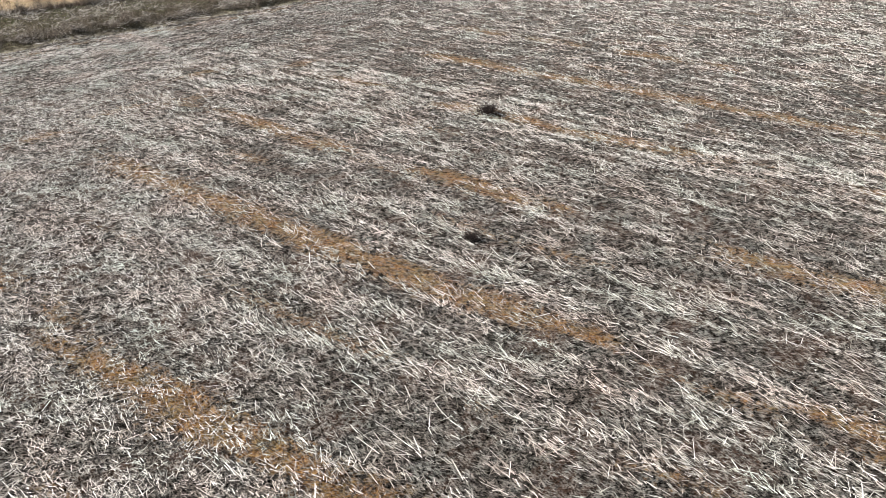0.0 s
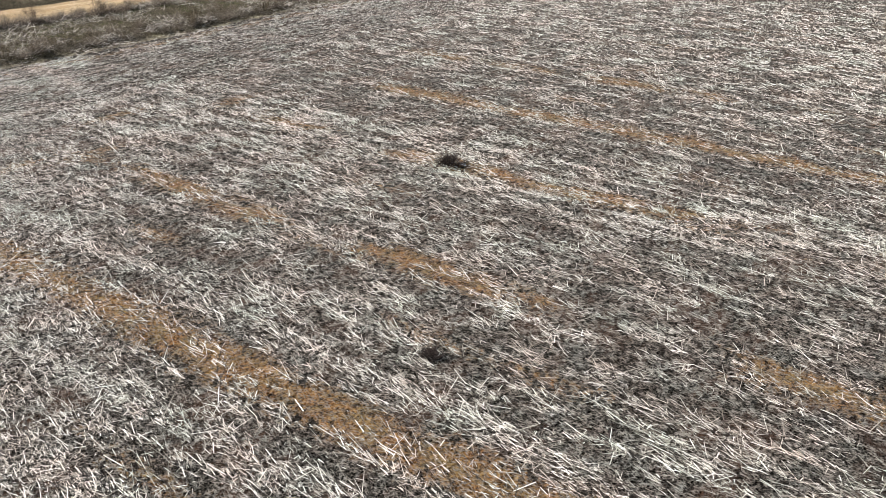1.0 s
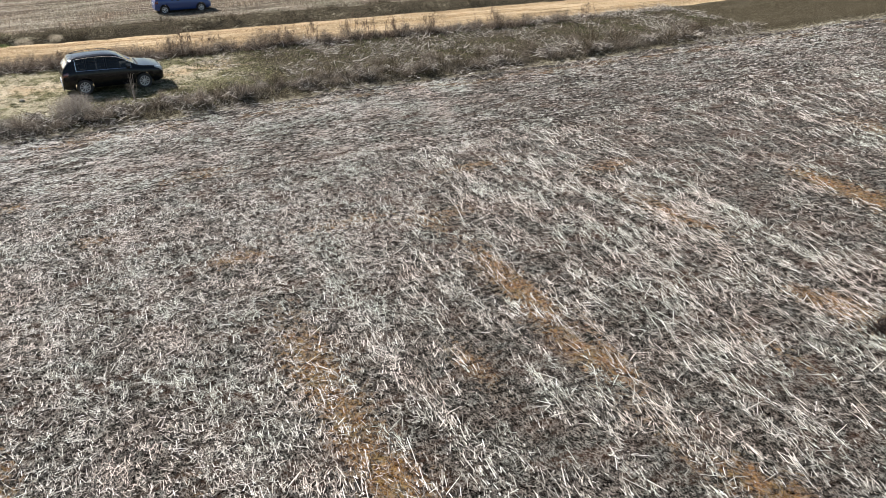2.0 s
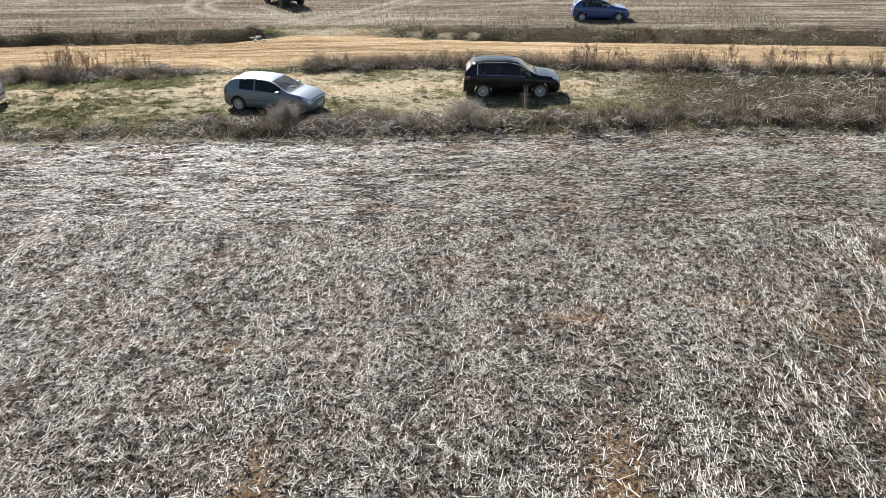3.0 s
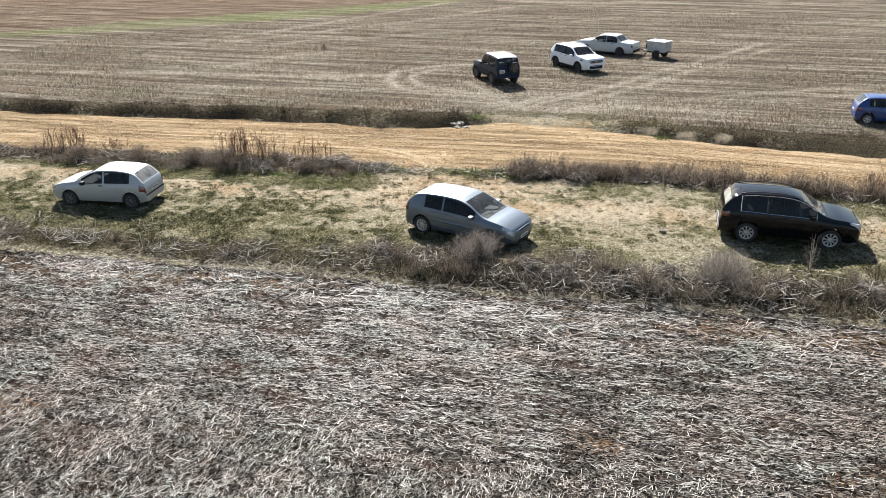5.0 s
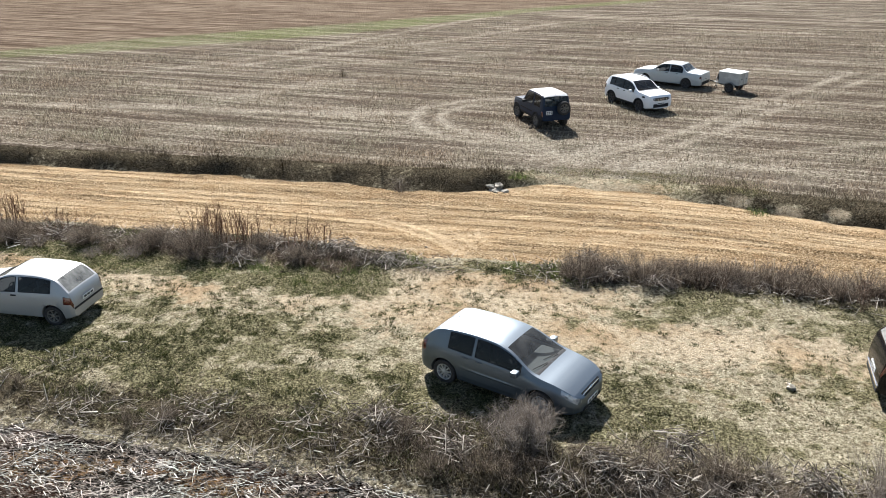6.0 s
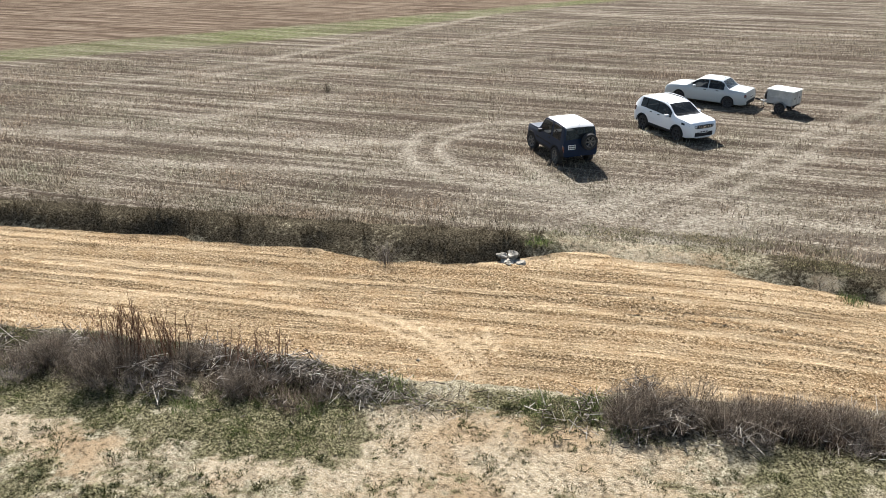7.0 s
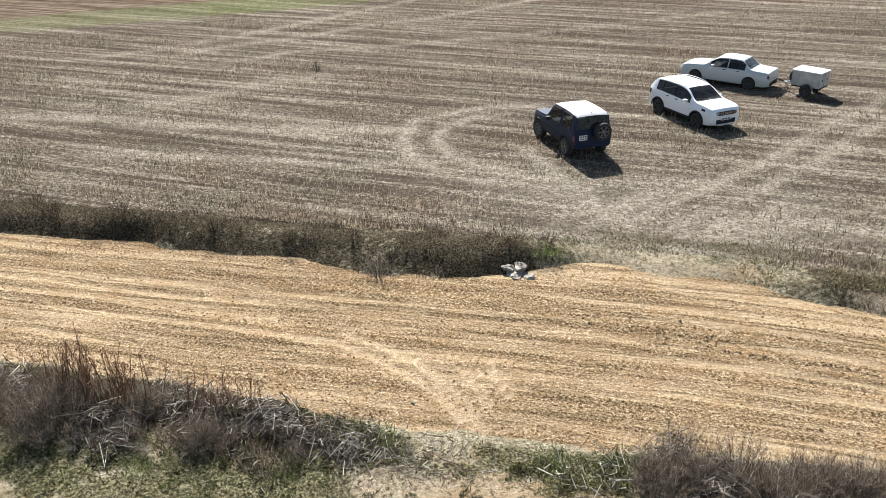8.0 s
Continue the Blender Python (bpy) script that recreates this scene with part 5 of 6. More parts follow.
        s, root, L = self.s, self.root, self.s["L"]
        w = s["W"] / 2
        lo, hi = s["wide_face"]
        part("grille", box_bm(L - 0.06, L + 0.022, -w * 0.50, w * 0.50, lo, hi, 0.02), PLASTIC, root, "black radiator grille")
        for k in range(-3, 4):
            if k:
                part("grille_slat", box_bm(L + 0.012, L + 0.034, k * w * 0.125 - 0.013, k * w * 0.125 + 0.013, lo + 0.02, hi - 0.02, 0.004), CHROME, root, "bright upright grille slat")
        part("badge", lathe_bm([(0.002, 0.022), (0.045, 0.018), (0.048, 0.0)], 14), CHROME, root, "round bright badge").matrix_basis = pose(L + 0.02, 0, (lo + hi) / 2, 0, 0, -90)
        for side in (1, -1):
            turn = pose(L - 0.085, side * w * 0.67, (lo + hi) / 2 + 0.015, 0, 0, side * 27)
            part("headlight", box_bm(-0.10, 0.055, -0.20, 0.20, -0.075, 0.065, 0.03), LAMP_SMOKED, root, "dark headlight unit", 40).matrix_basis = turn
            part("headlight_lens", box_bm(0.0, 0.066, -0.15, 0.15, -0.035, 0.02, 0.015), LAMP_CLEAR, root, "clear headlight lens", 40).matrix_basis = turn
            part("fog_light", box_bm(-0.05, 0.035, -0.09, 0.09, -0.05, 0.05, 0.02), PLASTIC, root, "black fog light recess", 40).matrix_basis = pose(L - 0.075, side * w * 0.70, lo - 0.22, 0, 0, side * 27)
        part("lower_intake", box_bm(L - 0.08, L + 0.014, -w * 0.60, w * 0.60, s["zb"] + 0.09, lo - 0.16, 0.03), PLASTIC, root, "black lower air intake")
        part("skid_plate", box_bm(L - 0.10, L + 0.02, -w * 0.50, w * 0.50, s["zb"] + 0.02, s["zb"] + 0.085, 0.015), ALLOY, root, "silver skid plate")

    def place(self, hub, heading, side):
        """Stands the car so that its rear hub on that side is over the given point."""
        a = radians(heading)
        lx, ly = self.axles[0], side * (self.s["W"] / 2 - 0.02)
        x0 = hub[0] - (lx * math.cos(a) - ly * math.sin(a))
        y0 = hub[1] - (lx * math.sin(a) + ly * math.cos(a))
        spots = np.array([(x0 + xa * math.cos(a) - sy * math.sin(a), y0 + xa * math.sin(a) + sy * math.cos(a)) for xa in self.axles for sy in (-0.75, 0.75)])
        z = float(np.mean(height(spots[:, 0], spots[:, 1]))) - 0.02
        self.root.matrix_basis = pose(x0, y0, z, 0, 0, heading)


def wheel_meshes(R, spokes, wide, rim_material):
    """Tyre, rim and inner drum as shared meshes; +y is the outer face."""
    h = wide / 2
    rr = R * 0.66
    made = {}

    def keep(key, bm, material, angle=35):
        me = bpy.data.meshes.new(key)
        bmesh.ops.recalc_face_normals(bm, faces=bm.faces[:])
        bm.to_mesh(me)
        bm.free()
        me.materials.append(material)
        me.polygons.foreach_set("use_smooth", np.ones(len(me.polygons), bool))
        me.set_sharp_from_angle(angle=radians(angle))
        made[key] = me

    keep("tyre", lathe_bm([(rr, -h * 0.8), (R * 0.86, -h), (R * 0.965, -h * 0.92), (R, -h * 0.7), (R * 0.992, 0), (R, h * 0.7), (R * 0.965, h * 0.92), (R * 0.86, h), (rr, h * 0.8)], 30), RUBBER)
    bm = lathe_bm([(rr, h * 0.82), (rr * 1.02, h * 0.9), (rr * 0.93, h * 0.86), (rr * 0.88, h * 0.4), (rr * 0.88, -h * 0.8)], 30)
    for k in range(spokes):
        a = 2 * math.pi * k / spokes
        wide_in, wide_out = rr * 0.13 * 6 / (spokes + 1), rr * 0.17 * 6 / (spokes + 1)
        vs = []
        for r, hw in ((rr * 0.16, wide_in), (rr * 0.92, wide_out)):
            for yy in (h * 0.45, h * (0.70 if r < rr * 0.5 else 0.82)):
                for sgn in (-1, 1):
                    vs.append(bm.verts.new((r * math.cos(a) - sgn * hw * math.sin(a), yy, r * math.sin(a) + sgn * hw * math.cos(a))))
        for f in ((2, 3, 7, 6), (0, 2, 6, 4), (1, 5, 7, 3), (0, 4, 5, 1)):
            bm.faces.new([vs[i] for i in f])
    lathe_bm([(rr * 0.24, h * 0.4), (rr * 0.24, h * 0.72), (rr * 0.12, h * 0.8), (0.002, h * 0.8)], 14, bm)
    keep("rim", bm, rim_material)
    keep("hub", lathe_bm([(0.002, h * 0.3), (rr * 0.9, h * 0.3), (rr * 0.9, -h * 0.75), (0.002, -h * 0.75)], 20), UNDER)
    return made


SILVER = paint("silver_paint", (0.13, 0.156, 0.178), 0.72, 0.45, dusty=0.02, coat=0.6)
WHITE_SILVER = paint("pale_silver_paint", (0.38, 0.387, 0.387), 0.35, 0.40, dusty=0.15)
BLACK = paint("black_paint", (0.004, 0.004, 0.005), 0.0, 0.15, dusty=0.002, coat=0.22, spec=0.12)
BLUE = paint("blue_paint", (0.008, 0.040, 0.16), 0.35, 0.42, dusty=0.008, coat=0.7, spec=0.5)
WHITE = paint("white_paint", (0.80, 0.80, 0.79), 0.0, 0.25, dusty=0.03)
DARK_BLUE = paint("dark_blue_paint", (0.008, 0.020, 0.045), 0.0, 0.35, dusty=0.005, coat=0.08, spec=0.12)
OLDWHITE = paint("old_white_paint", (0.44, 0.465, 0.455), 0.0, 0.35, dusty=0.08)
# faded roof paint, made paler to hold the sky's glare
PALE_GLARE = paint("pale_glare_paint", (0.52, 0.52, 0.51), 0.0, 0.4, dusty=0.2)

silver = Car(dict(
    name="hatchback_car", L=4.25, W=1.75, zb=0.19, xr=0.74, wb=2.61, R=0.315, paint=SILVER, rim=ALLOY, spokes=10, tumble=0.26,
    top=[(0, 0.62), (0.03, 0.84), (0.07, 0.98), (0.16, 1.10), (0.46, 1.35), (0.80, 1.425), (1.50, 1.46), (2.05, 1.435), (2.40, 1.35), (3.14, 0.985), (3.30, 0.95), (3.65, 0.89), (3.98, 0.79), (4.16, 0.69), (4.25, 0.60)],
    belt=[(0, 0.86), (0.5, 0.96), (1.5, 0.93), (3.1, 0.87), (3.6, 0.80), (4.05, 0.67), (4.25, 0.56)],
    cabin=(0.13, 0.52, 2.34, 3.16), windows=[(0.84, 1.50), (1.59, 2.80)], doors=[(1.16, 1.53), (1.54, 2.74)], plain_pillars=True, lamp_narrow=0.35, lamp_long=0.42, lamp_rows=(4.7, 9.6), moulding=SILVER, handle=SILVER, bars=2, tail_rows=(4.9, 8.2), tail_long=0.2, spoiler=True))
silver.build()
silver.place((-3.38, 31.86), -17, -1)
tagged(silver.root, "silver-grey five-door hatchback car parked on the grass verge", "car")

hatchback = Car(dict(
    name="hatchback_car", L=3.86, W=1.64, zb=0.19, xr=0.62, wb=2.44, R=0.29, paint=WHITE_SILVER, rim=DUSTY_RIM, rim_label="dusty steel rim", spokes=7, tumble=0.26,
    top=[(0, 0.60), (0.03, 0.80), (0.06, 0.93), (0.14, 1.02), (0.46, 1.31), (0.66, 1.37), (1.25, 1.415), (1.80, 1.40), (2.10, 1.33), (2.78, 0.97), (2.95, 0.93), (3.35, 0.86), (3.66, 0.76), (3.80, 0.67), (3.86, 0.58)],
    belt=[(0, 0.84), (0.5, 0.93), (1.5, 0.90), (2.7, 0.85), (3.3, 0.77), (3.7, 0.64), (3.86, 0.55)],
    cabin=(0.12, 0.50, 2.06, 2.80), windows=[(0.62, 1.60), (1.70, 2.52)], doors=[(1.58, 2.62)], side_glass=SMOKE_GLASS, lamp_long=0.26, lamp_rows=(5.0, 11.2), tail_rows=(4.5, 6.5), tail_long=0.24, plate_z=0.68, rear_strip=True, plain_pillars=True, mirror=PLASTIC, rear_glass=DUST_SHEEN_GLASS, bumper=WHITE_SILVER))
hatchback.build()
hatchback.place((-14.64, 31.64), 186, 1)
tagged(hatchback.root, "dusty pale silver three-door hatchback car parked on the verge", "car")

suv = Car(dict(
    name="suv_car", L=4.43, W=1.81, zb=0.25, xr=0.90, wb=2.60, R=0.345, paint=BLACK, rim=ALLOY, spokes=9, tumble=0.25,
    top=[(0, 0.72), (0.03, 0.94), (0.07, 1.10), (0.22, 1.34), (0.48, 1.585), (0.90, 1.655), (1.70, 1.675), (2.25, 1.63), (2.58, 1.53), (3.25, 1.13), (3.45, 1.07), (3.90, 1.01), (4.22, 0.93), (4.38, 0.86), (4.43, 0.76)],
    belt=[(0, 1.0), (0.6, 1.07), (1.6, 1.04), (3.2, 0.98), (3.8, 0.93), (4.25, 0.82), (4.43, 0.68)],
    cabin=(0.13, 0.50, 2.50, 3.28), windows=[(0.66, 1.04), (1.10, 1.88), (1.96, 2.98)], doors=[(1.36, 1.90), (1.91, 2.88)], rails=DARK_RIM, outline=CHROME, lamp_long=0.40, lamp_rows=(4.8, 11.2), tail_rows=(4.9, 6.8), tail_long=0.3, rear_glass=DUST_SHEEN_GLASS, rear_trim=CHROME, spoiler=True, plain_pillars=True))
suv.build()
suv.place((7.40, 33.66), -1, -1)
tagged(suv.root, "black five-door SUV with chrome window trim on the verge", "car")

blue = Car(dict(
    name="hatchback_car", L=3.74, W=1.60, zb=0.18, xr=0.60, wb=2.40, R=0.275, paint=BLUE, rim=ALLOY, spokes=6, tumble=0.26,
    top=[(0, 0.58), (0.03, 0.78), (0.06, 0.90), (0.14, 1.02), (0.40, 1.28), (0.62, 1.34), (1.20, 1.37), (1.72, 1.35), (2.00, 1.29), (2.68, 0.95), (2.85, 0.91), (3.25, 0.84), (3.56, 0.75), (3.68, 0.66), (3.74, 0.56)],
    belt=[(0, 0.82), (0.5, 0.90), (1.5, 0.87), (2.6, 0.83), (3.2, 0.75), (3.6, 0.62), (3.74, 0.53)],
    cabin=(0.12, 0.46, 1.96, 2.70), windows=[(0.60, 1.30), (1.38, 2.42)], doors=[(0.98, 1.34), (1.35, 2.36)], lamp_long=0.26, lamp_rows=(5.0, 11.2), side_glass=SMOKE_GLASS))
blue.build()
blue.place((14.70, 51.95), -2, -1)
tagged(blue.root, "blue compact hatchback car parked on the far stubble", "car")

white = Car(dict(
    name="suv_car", L=4.17, W=1.775, zb=0.24, xr=0.80, wb=2.50, R=0.335, paint=WHITE, rim=DARK_RIM, rim_label="dark alloy rim", spokes=5, tumble=0.24,
    plan=[(0, 0.84), (0.05, 0.91), (0.22, 0.975), (0.7, 1.0), (3.0, 1.0), (3.72, 0.985), (3.97, 0.945), (4.09, 0.89), (4.15, 0.83), (4.17, 0.77)],
    top=[(0, 0.72), (0.03, 0.94), (0.06, 1.08), (0.18, 1.28), (0.42, 1.53), (0.80, 1.59), (1.60, 1.61), (2.10, 1.575), (2.40, 1.49), (3.02, 1.12), (3.20, 1.075), (3.60, 1.045), (3.90, 1.005), (4.06, 0.96), (4.13, 0.90), (4.17, 0.78)],
    belt=[(0, 0.99), (0.6, 1.04), (1.6, 1.0), (3.0, 0.95), (3.6, 0.93), (3.95, 0.89), (4.10, 0.82), (4.17, 0.70)],
    cabin=(0.13, 0.46, 2.34, 3.04), windows=[(0.56, 0.94), (0.99, 1.74), (1.80, 2.76)], doors=[(1.20, 1.76), (1.77, 2.68)], clad=True, arch=PLASTIC, rails=WHITE, wide_face=(0.70, 0.87), front_glass=SMOKE_GLASS, rear_glass=DARK_GLASS))
white.build()
white.place((-2.86, 64.27), -47, -1)
tagged(white.root, "clean white compact SUV with black grille on the stubble", "car")

off_roader = Car(dict(
    name="off_road_car", L=3.80, W=1.68, zb=0.40, xr=0.72, wb=2.45, R=0.37, paint=DARK_BLUE, rim=DUSTY_RIM, rim_label="dusty steel rim", spokes=6, tumble=0.15, tyre_w=0.26, steer=8,
    plan=[(0, 0.93), (0.05, 0.97), (0.2, 1.0), (2.6, 1.0), (3.5, 0.96), (3.72, 0.92), (3.80, 0.86)],
    top=[(0, 0.66), (0.02, 0.98), (0.04, 1.14), (0.15, 1.69), (0.25, 1.77), (1.00, 1.81), (1.85, 1.79), (2.02, 1.74), (2.46, 1.20), (2.56, 1.15), (3.10, 1.11), (3.60, 1.06), (3.74, 0.99), (3.80, 0.80)],
    belt=[(0, 1.06), (2.4, 1.05), (3.6, 1.0), (3.76, 0.92), (3.80, 0.74)],
    clad=True, moulding=PLASTIC, cabin=(0.05, 0.15, 2.0, 2.48), windows=[(0.40, 1.12), (1.30, 2.26)], doors=[(1.22, 2.30)], arch=PLASTIC, bumper=PLASTIC, roof=PALE_GLARE, rear_glass=SMOKE_GLASS, side_glass=SMOKE_GLASS, lamp_long=0.1, lamp_rows=(4.6, 5.8), tail_long=0.1, tail_rows=(4.0, 5.2), plate_y=0.42, plate_z=0.9, plate_size=(0.1, 0.17), square_face=True, plain_pillars=True, mirror=PLASTIC))
off_roader.build()
spare_me = wheel_meshes(0.35, 6, 0.23, DUSTY_RIM)
spare = part("spare_wheel", spare_me["tyre"], RUBBER, off_roader.root, "spare wheel on the rear door")
spare.matrix_basis = pose(-0.13, -0.33, 1.12, 0, 0, 90)
part("rim", spare_me["rim"], DUSTY_RIM, spare, "dusty steel rim")
part("wheel_carrier", box_bm(-0.06, 0.03, -0.45, -0.2, 0.98, 1.25, 0.02), PLASTIC, off_roader.root)
part("tow_bar", tube_bm([(0.05, 0, 0.48), (-0.2, 0, 0.46), (-0.22, 0, 0.54)], 0.022, 6), PLASTIC, off_roader.root)
off_roader.place((-6.00, 57.25), 125.5, 1)
tagged(off_roader.root, "dark blue three-door off-road car with spare wheel behind", "car")

sedan = Car(dict(
    name="sedan_car", L=4.58, W=1.72, zb=0.20, xr=0.98, wb=2.74, R=0.30, paint=OLDWHITE, rim=DARK_RIM, rim_label="dark steel rim", spokes=8, tumble=0.25,
    plan=[(0, 0.90), (0.05, 0.95), (0.3, 0.985), (0.9, 1.0), (3.4, 1.0), (4.2, 0.97), (4.5, 0.93), (4.58, 0.88)],
    top=[(0, 0.66), (0.02, 0.86), (0.06, 0.93), (0.40, 0.96), (0.80, 0.98), (1.02, 1.03), (1.38, 1.35), (1.52, 1.405), (2.10, 1.43), (2.62, 1.40), (2.74, 1.35), (3.24, 1.00), (3.40, 0.95), (3.90, 0.91), (4.38, 0.84), (4.54, 0.77), (4.58, 0.66)],
    belt=[(0, 0.84), (0.9, 0.91), (2, 0.90), (3.2, 0.88), (4.4, 0.79), (4.58, 0.60)],
    cabin=(0.98, 1.40, 2.68, 3.26), windows=[(1.26, 2.08), (2.15, 3.02)], doors=[(1.42, 2.10), (2.11, 3.06)], lamp_long=0.1, lamp_rows=(4.8, 6.2), square_face=True, plain_pillars=True, rear_trim=PLASTIC, side_glass=SMOKE_GLASS, handle=PLASTIC, tail_long=0.12, tail_rows=(4.6, 5.9)))
sedan.build()
part("tow_bar", tube_bm([(0.1, 0, 0.36), (-0.12, 0, 0.36), (-0.14, 0, 0.43)], 0.025, 6), PLASTIC, sedan.root)
sedan.place((1.20, 69.65), 160, 1)
tagged(sedan.root, "old pale four-door sedan coupled to a small trailer", "car")

GALV = plain("galvanised", (0.42, 0.42, 0.40), 0.5, 0.25, 0.4, 0.12, 3)
LID = plain("trailer_lid_paint", (0.74, 0.73, 0.69), 0.5, 0, 0.4, 0.12, 8)


def make_trailer():
    """A small box trailer: x forward to the coupling, origin under its middle."""
    root = new("box_trailer")
    part("box", box_bm(-0.68, 0.68, -0.55, 0.55, 0.46, 1.16, 0.012), GALV, root, "galvanised sheet-metal box")
    part("lid", box_bm(-0.72, 0.71, -0.585, 0.585, 1.165, 1.215, 0.015), LID, root, "pale flat lid")
    for y in (-0.28, 0.28):
        door = part("rear_door", box_bm(-0.70, -0.684, y - 0.26, y + 0.26, 0.50, 1.13, 0.005), GALV, root)
        part("latch", box_bm(-0.725, -0.70, y - 0.03, y + 0.03, 0.78, 0.86, 0.006), PLASTIC, door)
    for x in (-0.62, 0.62):
        for sd in (-1, 1):
            part("corner_post", box_bm(x - 0.03, x + 0.03, sd * 0.553 - 0.012, sd * 0.553 + 0.012, 0.46, 1.15, 0.004), GALV, root)
    for sd in (-1, 1):
        part("rib", box_bm(-0.58, 0.58, sd * 0.556 - 0.008, sd * 0.556 + 0.008, 0.79, 0.83, 0.003), GALV, root)
        bm = bmesh.new()
        rings = [[bm.verts.new((-0.12 + 0.34 * math.cos(a), sd * y, 0.29 + 0.34 * math.sin(a))) for y in (0.57, 0.76)] for a in np.linspace(0.15, math.pi - 0.15, 11)]
        for a, b in zip(rings, rings[1:]):
            bm.faces.new((a[0], b[0], b[1], a[1]))
        bmesh.ops.solidify(bm, geom=bm.faces[:], thickness=0.012)
        part("mudguard", bm, GALV, root, "", 40)
        hub = part("wheel", trailer_wheel["hub"], UNDER, root, "small trailer wheel")
        hub.matrix_basis = pose(-0.12, sd * 0.665, 0.28, 0, 20, 0 if sd > 0 else 180)
        part("tyre", trailer_wheel["tyre"], RUBBER, hub)
        part("rim", trailer_wheel["rim"], DARK_RIM, hub)
        part("drawbar", tube_bm([(0.6, sd * 0.35, 0.43), (1.25, 0.0, 0.42)], 0.03, 6), GALV, root)
        part("rear_light", box_bm(-0.71, -0.685, sd * 0.50 - 0.05, sd * 0.50 + 0.05, 0.36, 0.46, 0.006), LAMP_RED, root, "red rear light")
    part("axle", tube_bm([(-0.12, -0.6, 0.28), (-0.12, 0.6, 0.28)], 0.03, 6), UNDER, root)
    part("chassis", box_bm(-0.66, 0.66, -0.5, 0.5, 0.38, 0.455, 0.01), UNDER, root)
    part("coupling", tube_bm([(1.2, 0, 0.42), (1.52, 0, 0.44)], 0.035, 8), PLASTIC, root)
    jockey = part("jockey_wheel", tube_bm([(1.02, 0.1, 0.75), (1.02, 0.1, 0.18)], 0.024, 6), GALV, root)
    part("small_tyre", trailer_jockey, RUBBER, jockey).matrix_basis = pose(1.02, 0.1, 0.10)
    sp = part("spare_tyre", trailer_wheel["tyre"], RUBBER, root, "spare tyre on the front of the box")
    sp.matrix_basis = pose(0.80, 0.1, 0.80, 0, 0, 90)
    return root


trailer_wheel = wheel_meshes(0.28, 5, 0.15, DARK_RIM)
trailer_jockey = wheel_meshes(0.10, 5, 0.06, DARK_RIM)["tyre"]
trailer = make_trailer()
trailer.matrix_basis = pose(4.02, 69.72, float(height(np.array([4.0]), np.array([69.7]))[0]) - 0.01, 0, 0, 152)
tagged(trailer, "small grey metal box trailer with a pale lid", "trailer")


# ---- shrubs, weeds, heaps and stones ----
BRUSH = islands("brush", [(0.0, (0.03, 0.023, 0.018)), (0.5, (0.125, 0.096, 0.070)), (0.82, (0.30, 0.24, 0.18)), (1.0, (0.64, 0.55, 0.44))], 0.75, 20, 0.25, 0.45)
PALEBRUSH = islands("pale_brush", [(0.0, (0.08, 0.062, 0.05)), (0.5, (0.24, 0.20, 0.165)), (1.0, (0.54, 0.48, 0.41))], 0.75, 20, 0.25, 0.3)
WEED = islands("weed", [(0.0, (0.05, 0.032, 0.022)), (0.6, (0.15, 0.10, 0.072)), (1.0, (0.32, 0.235, 0.175))], 0.8, 20, 0.2, 0.2)
# darker copy of BRUSH: shade on bank and margin put into the colour
BANKBRUSH = islands("bank_brush", [(0.0, (0.016, 0.012, 0.006)), (0.6, (0.06, 0.045, 0.022)), (0.9, (0.16, 0.12, 0.07)), (1.0, (0.36, 0.30, 0.21))], 0.8, 20, 0.2, 0.2)
RUSTY = islands("rusty_weed", [(0.0, (0.10, 0.052, 0.032)), (0.6, (0.29, 0.17, 0.11)), (1.0, (0.48, 0.34, 0.25))], 0.8, 20, 0.2, 0.45)
GREENERY = islands("greenery", [(0.0, (0.05, 0.07, 0.02)), (0.6, (0.13, 0.17, 0.05)), (1.0, (0.30, 0.31, 0.14))], 0.7, 20, 0.3, 0.45)


def unit(v):
    return v / np.maximum(np.linalg.norm(v, axis=1, keepdims=True), 1e-6)


def shrub_meshes(seed, radius, tall, stems, twigs, thick, flat=0.35, wild=0.5):
    """Stems that fan out from one foot, and twigs that branch off them."""
    r = np.random.RandomState(seed)
    a = r.rand(stems) * 2 * np.pi
    lean = r.rand(stems) ** 0.7
    foot = np.stack([np.cos(a) * lean * radius * flat, np.sin(a) * lean * radius * flat, np.full(stems, -0.03)], 1)
    l = 0.65 + 0.45 * r.rand(stems)
    tip = np.stack([np.cos(a) * lean * radius * l, np.sin(a) * lean * radius * l, tall * l * np.sqrt(np.maximum(1 - 0.8 * lean ** 2, 0.08))], 1)
    stem_me = sticks("stem_base", foot, tip, thick * (0.7 + 0.6 * r.rand(stems)), 0.4)
    k = r.randint(0, stems, twigs)
    t = 0.25 + 0.75 * r.rand(twigs)
    base = foot[k] + (tip[k] - foot[k]) * t[:, None]
    d = unit(unit(tip[k] - foot[k]) + wild * r.randn(twigs, 3))
    d[:, 2] = np.abs(d[:, 2]) * 0.8 + 0.12
    size = (0.12 + 0.25 * r.rand(twigs)) * (0.4 * radius + 0.6 * tall)
    ends = base + d * size[:, None]
    k2 = r.randint(0, twigs, twigs)
    b2 = base[k2] + (ends[k2] - base[k2]) * (0.3 + 0.7 * r.rand(twigs, 1))
    d2 = unit(unit(ends[k2] - base[k2]) + 1.2 * wild * r.randn(twigs, 3))
    e2 = b2 + d2 * (size[k2] * 0.55)[:, None]
    twig_me = sticks("crown", np.concatenate([base, b2]), np.concatenate([ends, e2]), np.concatenate([np.full(twigs, thick * 0.5), np.full(twigs, thick * 0.36)]), 0.5, True)
    return stem_me, twig_me


